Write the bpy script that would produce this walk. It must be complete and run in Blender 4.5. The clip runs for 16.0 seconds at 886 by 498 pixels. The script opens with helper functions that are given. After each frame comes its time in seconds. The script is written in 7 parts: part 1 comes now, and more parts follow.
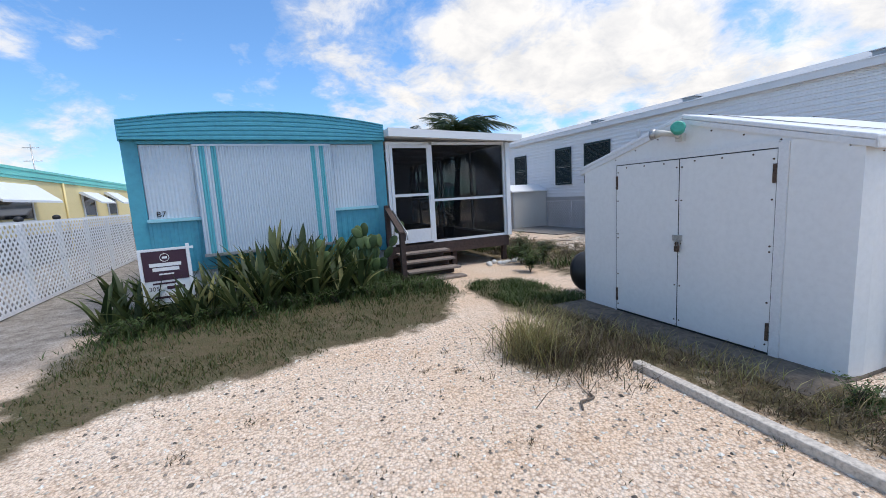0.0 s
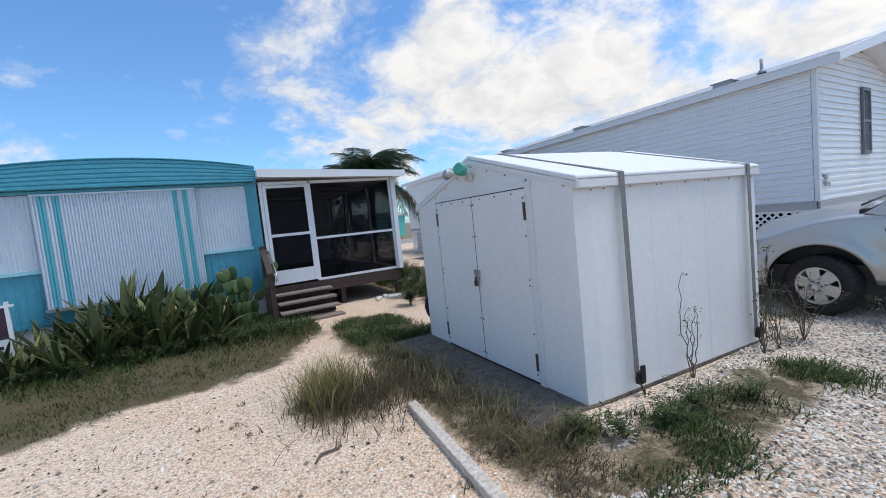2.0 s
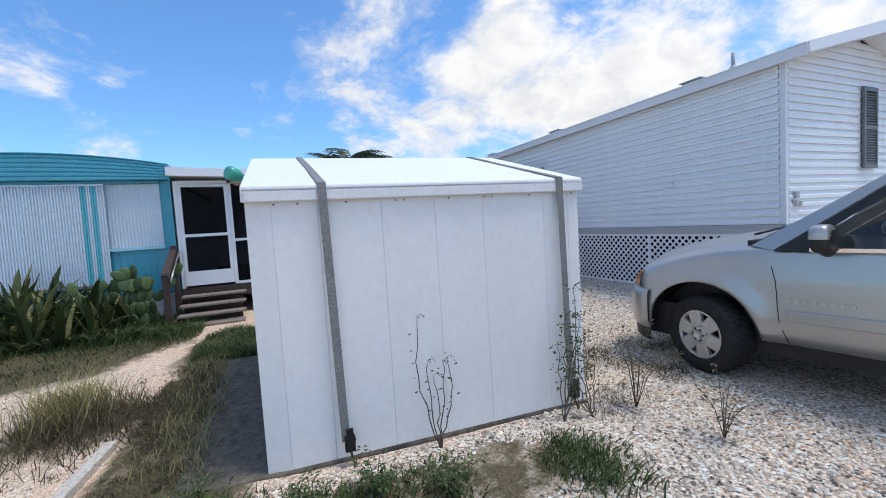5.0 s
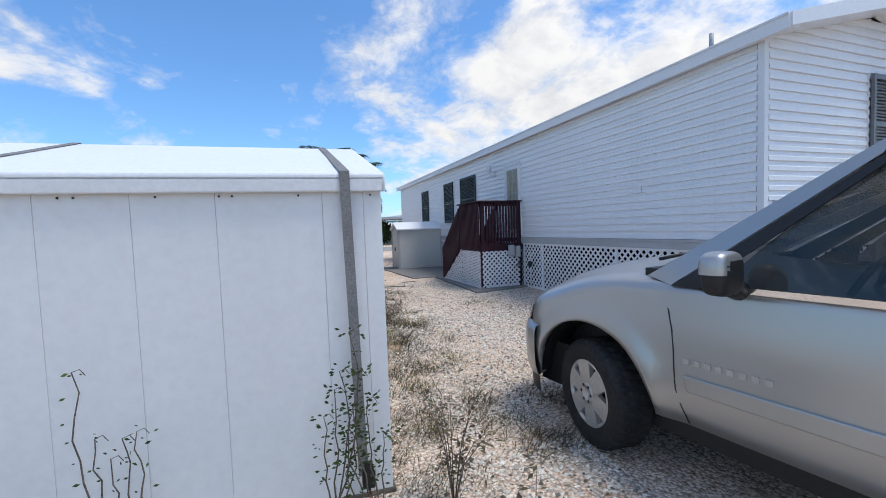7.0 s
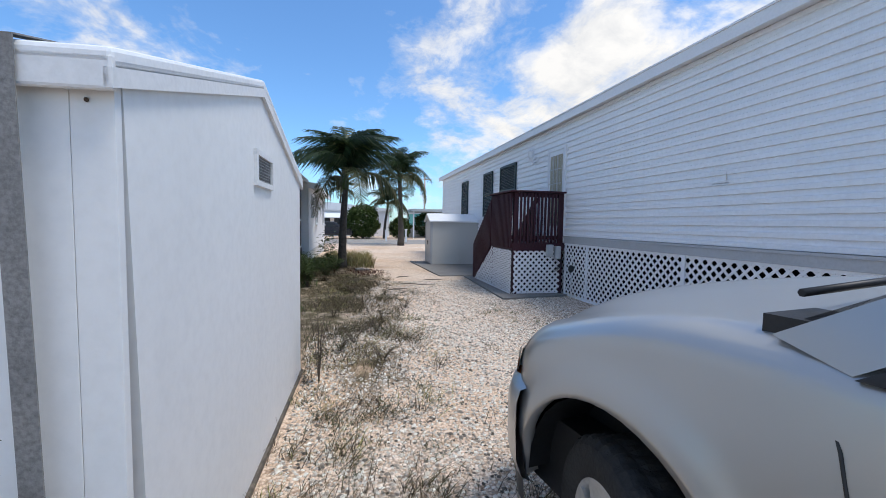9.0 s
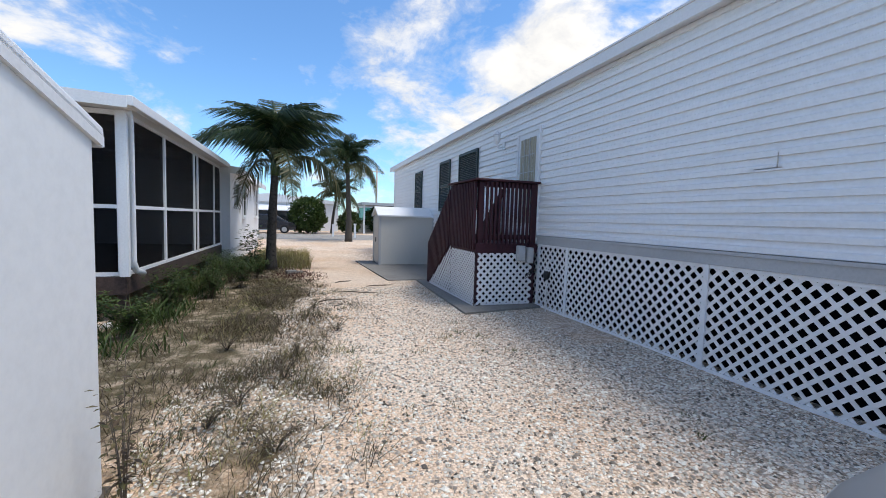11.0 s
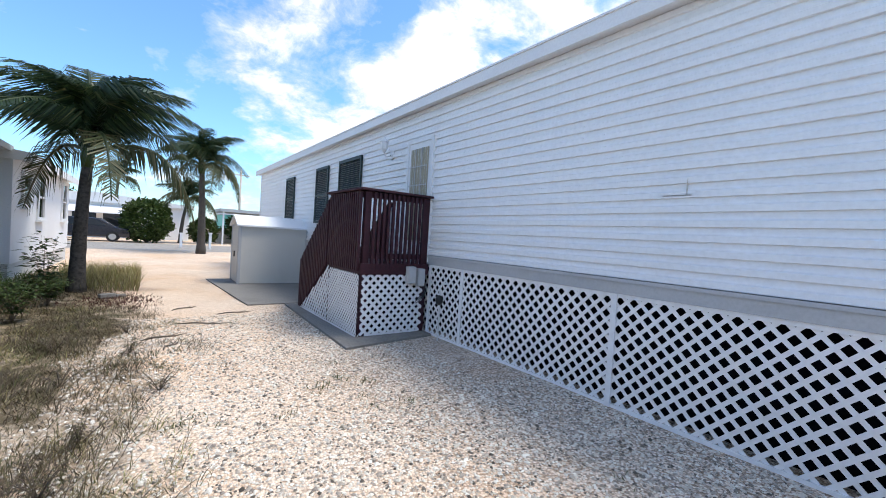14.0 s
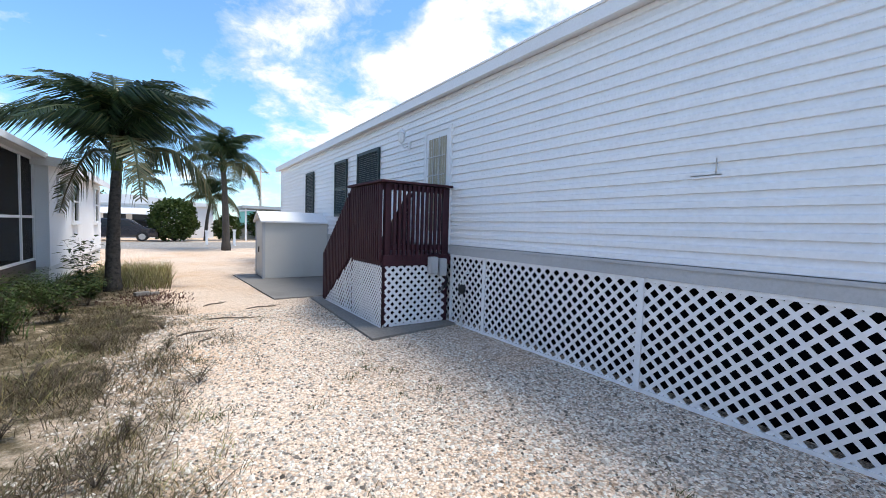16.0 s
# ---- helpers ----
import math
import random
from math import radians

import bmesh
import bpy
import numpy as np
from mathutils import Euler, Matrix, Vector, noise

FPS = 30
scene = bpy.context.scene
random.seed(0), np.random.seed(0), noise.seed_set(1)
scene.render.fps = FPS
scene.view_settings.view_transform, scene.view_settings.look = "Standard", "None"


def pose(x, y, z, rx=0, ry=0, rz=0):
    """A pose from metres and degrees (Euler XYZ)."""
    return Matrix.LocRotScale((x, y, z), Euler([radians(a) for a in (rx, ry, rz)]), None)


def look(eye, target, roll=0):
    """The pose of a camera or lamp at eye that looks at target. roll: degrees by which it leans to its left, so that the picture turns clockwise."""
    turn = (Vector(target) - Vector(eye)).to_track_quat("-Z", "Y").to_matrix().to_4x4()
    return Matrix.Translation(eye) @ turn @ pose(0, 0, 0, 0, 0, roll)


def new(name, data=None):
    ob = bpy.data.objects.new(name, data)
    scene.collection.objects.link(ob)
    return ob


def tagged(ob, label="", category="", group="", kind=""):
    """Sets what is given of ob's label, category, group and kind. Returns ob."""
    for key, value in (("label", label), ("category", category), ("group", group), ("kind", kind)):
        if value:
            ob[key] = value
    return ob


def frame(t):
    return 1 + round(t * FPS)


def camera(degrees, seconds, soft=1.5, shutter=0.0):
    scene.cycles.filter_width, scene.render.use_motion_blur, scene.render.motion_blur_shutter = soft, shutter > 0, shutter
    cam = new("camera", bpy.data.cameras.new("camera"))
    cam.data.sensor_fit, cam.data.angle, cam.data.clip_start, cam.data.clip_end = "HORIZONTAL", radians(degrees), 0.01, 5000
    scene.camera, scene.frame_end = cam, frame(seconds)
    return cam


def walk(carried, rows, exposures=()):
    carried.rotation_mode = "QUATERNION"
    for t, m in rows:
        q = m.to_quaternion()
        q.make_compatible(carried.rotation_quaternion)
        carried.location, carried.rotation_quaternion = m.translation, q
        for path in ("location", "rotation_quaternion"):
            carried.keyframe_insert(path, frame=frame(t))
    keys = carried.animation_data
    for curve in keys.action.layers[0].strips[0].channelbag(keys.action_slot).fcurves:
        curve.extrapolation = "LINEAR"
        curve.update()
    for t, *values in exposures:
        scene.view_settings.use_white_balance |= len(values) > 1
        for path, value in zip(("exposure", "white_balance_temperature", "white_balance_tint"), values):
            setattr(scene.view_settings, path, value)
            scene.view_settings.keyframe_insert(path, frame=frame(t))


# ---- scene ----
import functools

cam = camera(95.4, 16.0, soft=0.9)
PATH = [
    (0, (-2.05, 2.388, 1.601), (-1.236, 4.195, 1.334), -3.3),
    (0.5, (-1.655, 2.222, 1.617), (-0.715, 3.973, 1.394), -3.3),
    (1, (-1.315, 2.003, 1.604), (-0.417, 3.78, 1.422), -4.3),
    (1.5, (-0.941, 1.795, 1.604), (-0.051, 3.579, 1.443), -5.1),
    (2, (-0.497, 1.587, 1.63), (0.479, 3.327, 1.48), -5.9),
    (2.5, (-0.098, 1.334, 1.63), (0.869, 3.076, 1.453), -7.0),
    (3, (0.284, 1.227, 1.607), (1.17, 3.011, 1.424), -6.6),
    (3.5, (0.753, 1.168, 1.606), (1.555, 2.993, 1.452), -5.2),
    (4, (1.18, 1.093, 1.599), (1.943, 2.937, 1.47), -4.4),
    (4.5, (1.646, 1.074, 1.584), (2.418, 2.915, 1.47), -4.2),
    (5, (2.058, 1.037, 1.549), (2.834, 2.876, 1.427), -3.5),
    (7.5, (4.268, 1.547, 1.522), (4.858, 3.456, 1.422), -0.7),
    (8, (4.569, 1.814, 1.494), (5.018, 3.759, 1.377), 0.2),
    (10.5, (5.223, 3.643, 1.432), (5.675, 5.587, 1.301), 2.1),
    (11, (5.364, 4.057, 1.45), (6.013, 5.944, 1.308), 1.8),
    (11.5, (5.434, 4.361, 1.439), (6.259, 6.177, 1.295), 1.7),
    (12, (5.515, 4.589, 1.464), (6.476, 6.338, 1.334), 2.1),
    (12.5, (5.642, 4.754, 1.488), (6.698, 6.45, 1.396), 2.9),
    (13, (5.665, 4.867, 1.511), (6.78, 6.527, 1.459), 3.6),
    (13.5, (5.634, 4.916, 1.502), (6.79, 6.548, 1.469), 3.9),
    (14, (5.61, 4.931, 1.498), (6.795, 6.542, 1.451), 3.6),
    (14.5, (5.616, 4.939, 1.481), (6.808, 6.543, 1.407), 3.0),
    (15, (5.621, 4.943, 1.488), (6.797, 6.558, 1.39), 2.5),
    (15.5, (5.592, 4.949, 1.5), (6.743, 6.58, 1.393), 2.0),
    (16, (5.57, 4.947, 1.506), (6.681, 6.607, 1.4), 1.6),
]
walk(cam, [(t, look(eye, aim, lean)) for t, eye, aim, lean in PATH],
     [(0.0, -0.02, 6900, 11), (2.0, -0.12, 6850, 10), (5.0, -0.05, 6700, 10), (7.5, -0.10, 6700, 10), (8.2, -0.06, 6750, 10),
      (10.5, -0.02, 6950, 10), (12.5, 0.38, 7150, 10), (16.0, 0.44, 7150, 10)])

# ---- world, sun ----
SUN_AZ, SUN_EL = 120.0, 68.0        # degrees clockwise from +y, and above the horizon
world = bpy.data.worlds.new("sky")
scene.world = world
world.use_nodes = True
wt = world.node_tree
wt.nodes.clear()


def node(tree, kind, **values):
    n = tree.nodes.new(kind)
    for key, value in values.items():
        if key in n.inputs:
            n.inputs[key].default_value = value
    return n


def mathn(tree, op, a, b=None, c=None, clamp=False):
    n = tree.nodes.new("ShaderNodeMath")
    n.operation, n.use_clamp = op, clamp
    for i, v in enumerate((a, b, c)):
        if v is None:
            continue
        if isinstance(v, (int, float)):
            n.inputs[i].default_value = v
        else:
            tree.links.new(v, n.inputs[i])
    return n.outputs[0]


def ramp(tree, fac, stops):
    n = tree.nodes.new("ShaderNodeValToRGB")
    el = n.color_ramp.elements
    while len(el) < len(stops):
        el.new(0.5)
    for e, (p, c) in zip(el, stops):
        e.position = p
        e.color = (*c, 1) if len(c) == 3 else c
    tree.links.new(fac, n.inputs[0])
    return n.outputs[0]


def mixc(tree, fac, a, b, blend="MIX"):
    n = tree.nodes.new("ShaderNodeMix")
    n.data_type, n.blend_type = "RGBA", blend
    for i, v in ((0, fac), (6, a), (7, b)):
        if isinstance(v, (int, float)):
            n.inputs[i].default_value = v
        elif isinstance(v, tuple):
            n.inputs[i].default_value = (*v, 1) if len(v) == 3 else v
        else:
            tree.links.new(v, n.inputs[i])
    return n.outputs[2]


def noisen(tree, vec, scale, detail=4.0, rough=0.55, warp=0.0):
    n = tree.nodes.new("ShaderNodeTexNoise")
    n.inputs["Scale"].default_value, n.inputs["Detail"].default_value = scale, detail
    n.inputs["Roughness"].default_value, n.inputs["Distortion"].default_value = rough, warp
    tree.links.new(vec, n.inputs["Vector"])
    return n.outputs["Fac"]


def build_sky():
    sky = wt.nodes.new("ShaderNodeTexSky")
    sky.sky_type, sky.sun_disc = "NISHITA", False
    sky.sun_elevation, sky.sun_rotation = radians(SUN_EL), radians(SUN_AZ)
    sky.air_density, sky.dust_density, sky.ozone_density = 1.0, 0.6, 2.0
    tc = wt.nodes.new("ShaderNodeTexCoord")
    sep = wt.nodes.new("ShaderNodeSeparateXYZ")
    wt.links.new(tc.outputs["Generated"], sep.inputs[0])
    X, Y, Z = sep.outputs
    zz = mathn(wt, "ADD", mathn(wt, "MAXIMUM", Z, 0.0), 0.40)
    com = wt.nodes.new("ShaderNodeCombineXYZ")
    wt.links.new(mathn(wt, "DIVIDE", X, zz), com.inputs[0])
    wt.links.new(mathn(wt, "DIVIDE", Y, zz), com.inputs[1])
    com.inputs[2].default_value = 3.7
    big = noisen(wt, com.outputs[0], 2.6, 9.0, 0.60, 0.25)
    fine = noisen(wt, com.outputs[0], 7.5, 7.0, 0.62, 0.3)
    dens = mathn(wt, "ADD", mathn(wt, "MULTIPLY", big, 0.72), mathn(wt, "MULTIPLY", fine, 0.28))
    # broad banks of cloud and clear gaps between them
    for (cx, cy, cz), size, amount in (((0.24, 0.92, 0.27), 0.19, 0.075), ((0.82, 0.52, 0.25), 0.36, 0.12), ((-0.28, 0.90, 0.33), 0.17, 0.05),
                                       ((0.50, 0.77, 0.42), 0.10, 0.05), ((0.55, 0.80, 0.20), 0.20, 0.06), ((-0.02, 0.92, 0.40), 0.22, -0.07), ((-0.08, 0.97, 0.20), 0.22, -0.06),
                                       ((0.33, 0.82, 0.46), 0.14, -0.06)):
        vd = wt.nodes.new("ShaderNodeVectorMath")
        vd.operation = "DISTANCE"
        wt.links.new(tc.outputs["Generated"], vd.inputs[0])
        vd.inputs[1].default_value = Vector((cx, cy, cz)).normalized()
        g = mathn(wt, "DIVIDE", vd.outputs["Value"], size)
        g = mathn(wt, "EXPONENT", mathn(wt, "MULTIPLY", mathn(wt, "MULTIPLY", g, g), -1.0))
        dens = mathn(wt, "ADD", dens, mathn(wt, "MULTIPLY", g, amount))
    cover = ramp(wt, dens, [(0.48, (0, 0, 0)), (0.53, (0.25, 0.25, 0.25)), (0.575, (0.70, 0.70, 0.70)), (0.64, (1, 1, 1))])
    shade = ramp(wt, fine, [(0.3, (6.9, 7.3, 8.0)), (0.6, (9.2, 9.4, 9.7))])
    # thin cloud glows towards the sun
    sd = wt.nodes.new("ShaderNodeVectorMath")
    sd.operation = "DOT_PRODUCT"
    wt.links.new(tc.outputs["Generated"], sd.inputs[0])
    a, e = radians(SUN_AZ), radians(SUN_EL)
    sd.inputs[1].default_value = (math.sin(a) * math.cos(e), math.cos(a) * math.cos(e), math.sin(e))
    glow = mathn(wt, "ADD", 1.0, mathn(wt, "MULTIPLY", mathn(wt, "POWER", mathn(wt, "MAXIMUM", sd.outputs["Value"], 0.0), 3.0), 0.7))
    gc = wt.nodes.new("ShaderNodeCombineColor")
    for i in range(3):
        wt.links.new(glow, gc.inputs[i])
    shade = mixc(wt, 1.0, shade, gc.outputs[0], "MULTIPLY")
    hue = mixc(wt, 1.0, sky.outputs[0], (1.12, 1.70, 2.22), "MULTIPLY")
    col = mixc(wt, cover, hue, shade)
    bg = wt.nodes.new("ShaderNodeBackground")
    wt.links.new(col, bg.inputs[0])
    bg.inputs[1].default_value = 0.105
    out = wt.nodes.new("ShaderNodeOutputWorld")
    wt.links.new(bg.outputs[0], out.inputs[0])


build_sky()
sun = new("sun", bpy.data.lights.new("sun", "SUN"))
sun.data.energy, sun.data.angle, sun.data.color = 2.7, radians(18), (1.0, 0.975, 0.94)
az, el_ = radians(SUN_AZ), radians(SUN_EL)
sun.matrix_world = look((math.sin(az) * math.cos(el_) * 50, math.cos(az) * math.cos(el_) * 50, math.sin(el_) * 50), (0, 0, 0))
scene.view_settings.exposure = 0.0


# ---- materials ----
def material(name, colour, rough=0.6, metal=0.0, vary=0.08, grain=40.0, stain=1.2, bump=0.15, stain_colour=None, stain_amount=0.25,
             spec=0.5, streak=1.0, random_value=0.0, coat=0.0):
    """A surface: base colour with grain, larger stains (streaked along z where streak < 1) and fine relief."""
    m = bpy.data.materials.new(name)
    m.use_nodes = True
    t = m.node_tree
    b = t.nodes["Principled BSDF"]
    geo = t.nodes.new("ShaderNodeTexCoord").outputs["Object"]
    mp = t.nodes.new("ShaderNodeMapping")
    mp.inputs["Scale"].default_value = (1, 1, streak)
    t.links.new(geo, mp.inputs[0])
    g = noisen(t, geo, grain, 5, 0.6)
    s = noisen(t, mp.outputs[0], stain, 5, 0.6, 0.4)
    dark = tuple(c * (1 - vary * 2) for c in colour)
    lite = tuple(min(1, c * (1 + vary)) for c in colour)
    col = ramp(t, g, [(0.3, dark), (0.55, colour), (0.75, lite)])
    sc = stain_colour or tuple(c * 0.6 for c in colour)
    f = ramp(t, s, [(0.5, (0, 0, 0)), (0.72, (1, 1, 1))])
    col = mixc(t, mathn(t, "MULTIPLY", f, stain_amount), col, sc)
    if random_value:
        oi = t.nodes.new("ShaderNodeObjectInfo")
        v = mathn(t, "ADD", 1 - random_value / 2, mathn(t, "MULTIPLY", oi.outputs["Random"], random_value))
        hs = t.nodes.new("ShaderNodeHueSaturation")
        t.links.new(v, hs.inputs["Value"])
        t.links.new(col, hs.inputs["Color"])
        col = hs.outputs[0]
    t.links.new(col, b.inputs["Base Color"])
    r = mathn(t, "ADD", rough - 0.08, mathn(t, "MULTIPLY", s, 0.16), clamp=True)
    t.links.new(r, b.inputs["Roughness"])
    b.inputs["Metallic"].default_value = metal
    b.inputs["Specular IOR Level"].default_value = spec
    b.inputs["Coat Weight"].default_value = coat
    if bump:
        bp = t.nodes.new("ShaderNodeBump")
        bp.inputs["Strength"].default_value, bp.inputs["Distance"].default_value = bump, 0.01
        t.links.new(g, bp.inputs["Height"])
        t.links.new(bp.outputs[0], b.inputs["Normal"])
    return m


M = {}
M["siding"] = material("white_vinyl_siding", (0.82, 0.83, 0.85), 0.42, vary=0.03, grain=25, bump=0.03, stain=0.7, stain_amount=0.12, random_value=0.03)
M["siding_trim"] = material("white_vinyl_trim", (0.76, 0.77, 0.79), 0.45, vary=0.03, bump=0.03, stain_amount=0.1)
M["belt"] = material("grey_skirting_board", (0.46, 0.47, 0.48), 0.55, vary=0.05, bump=0.06)
M["lattice"] = material("white_plastic_lattice", (0.86, 0.86, 0.87), 0.5, vary=0.04, grain=15, bump=0.05, stain_amount=0.15, random_value=0.04)
# near-black colour paints the shade behind the lattice skirts
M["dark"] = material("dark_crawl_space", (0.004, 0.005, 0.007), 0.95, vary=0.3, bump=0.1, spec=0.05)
M["shutter"] = material("dark_green_shutter", (0.012, 0.030, 0.030), 0.5, vary=0.1, bump=0.05)
M["shutter_grey"] = material("grey_shutter", (0.16, 0.17, 0.18), 0.5, vary=0.1, bump=0.05)
M["roof_white"] = material("white_roof", (0.78, 0.79, 0.80), 0.5, vary=0.04, stain=0.8, stain_amount=0.2, bump=0.05)
M["roof_edge"] = material("grey_roof_edge", (0.40, 0.42, 0.44), 0.55, vary=0.08, stain_amount=0.3, bump=0.1)
M["aqua"] = material("turquoise_painted_metal", (0.060, 0.33, 0.43), 0.42, vary=0.06, grain=12, stain=1.0, stain_amount=0.2, bump=0.04, streak=0.25)
M["aqua_pale"] = material("pale_turquoise_paint", (0.30, 0.62, 0.70), 0.45, vary=0.05, stain_amount=0.1, bump=0.04)
M["panel_white"] = material("white_corrugated_metal", (0.56, 0.64, 0.71), 0.40, vary=0.03, grain=12, stain=1.5, stain_amount=0.10, bump=0.03, streak=0.2)
M["frame_white"] = material("white_aluminium", (0.78, 0.79, 0.80), 0.4, vary=0.04, stain_amount=0.15, bump=0.04)
M["deck_wood"] = material("dark_brown_deck_wood", (0.060, 0.035, 0.028), 0.7, vary=0.3, grain=30, stain=2, stain_amount=0.4, bump=0.3)
M["step_wood"] = material("weathered_step_wood", (0.24, 0.19, 0.16), 0.8, vary=0.25, grain=30, stain=3, stain_amount=0.5, bump=0.3)
M["red_wood"] = material("dark_red_painted_wood", (0.034, 0.0022, 0.009), 0.68, vary=0.15, grain=30, stain=3, stain_amount=0.3, bump=0.15, random_value=0.15)
M["shed"] = material("white_shed_panel", (0.76, 0.76, 0.75), 0.5, vary=0.025, grain=18, stain=0.9, stain_amount=0.14, bump=0.05, stain_colour=(0.55, 0.54, 0.52), streak=0.3)
M["shed_trim"] = material("white_shed_trim", (0.72, 0.72, 0.72), 0.5, vary=0.04, stain_amount=0.2, bump=0.06)
M["concrete"] = material("stained_concrete", (0.14, 0.115, 0.09), 0.9, vary=0.3, grain=18, stain=1.9, stain_amount=0.97, stain_colour=(0.045, 0.042, 0.04), bump=0.4)
M["concrete_pad"] = material("grey_concrete_pad", (0.21, 0.20, 0.185), 0.85, vary=0.15, grain=30, stain=1.4, stain_amount=0.5, bump=0.3)
M["block"] = material("white_block", (0.62, 0.62, 0.6), 0.8, vary=0.1, stain_amount=0.4, bump=0.3)
M["strap"] = material("grey_webbing_strap", (0.22, 0.215, 0.21), 0.8, vary=0.2, grain=80, stain=5, stain_amount=0.5, bump=0.2)
M["black"] = material("black_plastic", (0.012, 0.012, 0.013), 0.5, vary=0.2, bump=0.1)
M["steel"] = material("galvanised_steel", (0.45, 0.45, 0.45), 0.4, metal=0.8, vary=0.15, stain=8, stain_amount=0.4, bump=0.1)
M["rust"] = material("rusted_steel", (0.10, 0.06, 0.04), 0.8, vary=0.4, stain=20, bump=0.2)
M["teal"] = material("teal_lamp_paint", (0.05, 0.36, 0.27), 0.35, vary=0.08, bump=0.03)
M["yellow"] = material("pale_yellow_wall", (0.80, 0.66, 0.34), 0.7, vary=0.04, stain_amount=0.12, bump=0.1)
M["mint"] = material("mint_green_trim", (0.16, 0.62, 0.55), 0.5, vary=0.05, stain_amount=0.1, bump=0.05)
M["white_wall"] = material("white_painted_wall", (0.78, 0.79, 0.80), 0.6, vary=0.03, stain=0.8, stain_amount=0.15, bump=0.08)
M["timber"] = material("grey_weathered_timber", (0.56, 0.50, 0.43), 0.85, vary=0.2, grain=40, stain=4, stain_amount=0.5, bump=0.35)
M["leaf"] = material("green_leaf", (0.055, 0.10, 0.022), 0.5, vary=0.35, grain=6, stain=3, stain_amount=0.5, stain_colour=(0.16, 0.15, 0.04), bump=0.1, random_value=0.5)
M["trunk"] = material("palm_bark", (0.075, 0.065, 0.055), 0.9, vary=0.35, grain=20, stain=4, stain_amount=0.5, bump=0.6)


def glassy(name, colour, rough=0.05, alpha=1.0):
    m = bpy.data.materials.new(name)
    m.use_nodes = True
    b = m.node_tree.nodes["Principled BSDF"]
    b.inputs["Base Color"].default_value = (*colour, 1)
    b.inputs["Roughness"].default_value = rough
    b.inputs["Alpha"].default_value = alpha
    b.inputs["Specular IOR Level"].default_value = 0.6
    return m


M["window"] = glassy("dark_window_glass", (0.02, 0.025, 0.03), 0.04)
M["glass"] = glassy("tinted_car_glass", (0.010, 0.016, 0.016), 0.02, 0.80)
M["screen"] = glassy("black_insect_screen", (0.004, 0.005, 0.007), 0.7, 0.52)
M["screen"].node_tree.nodes["Principled BSDF"].inputs["Specular IOR Level"].default_value = 0.1


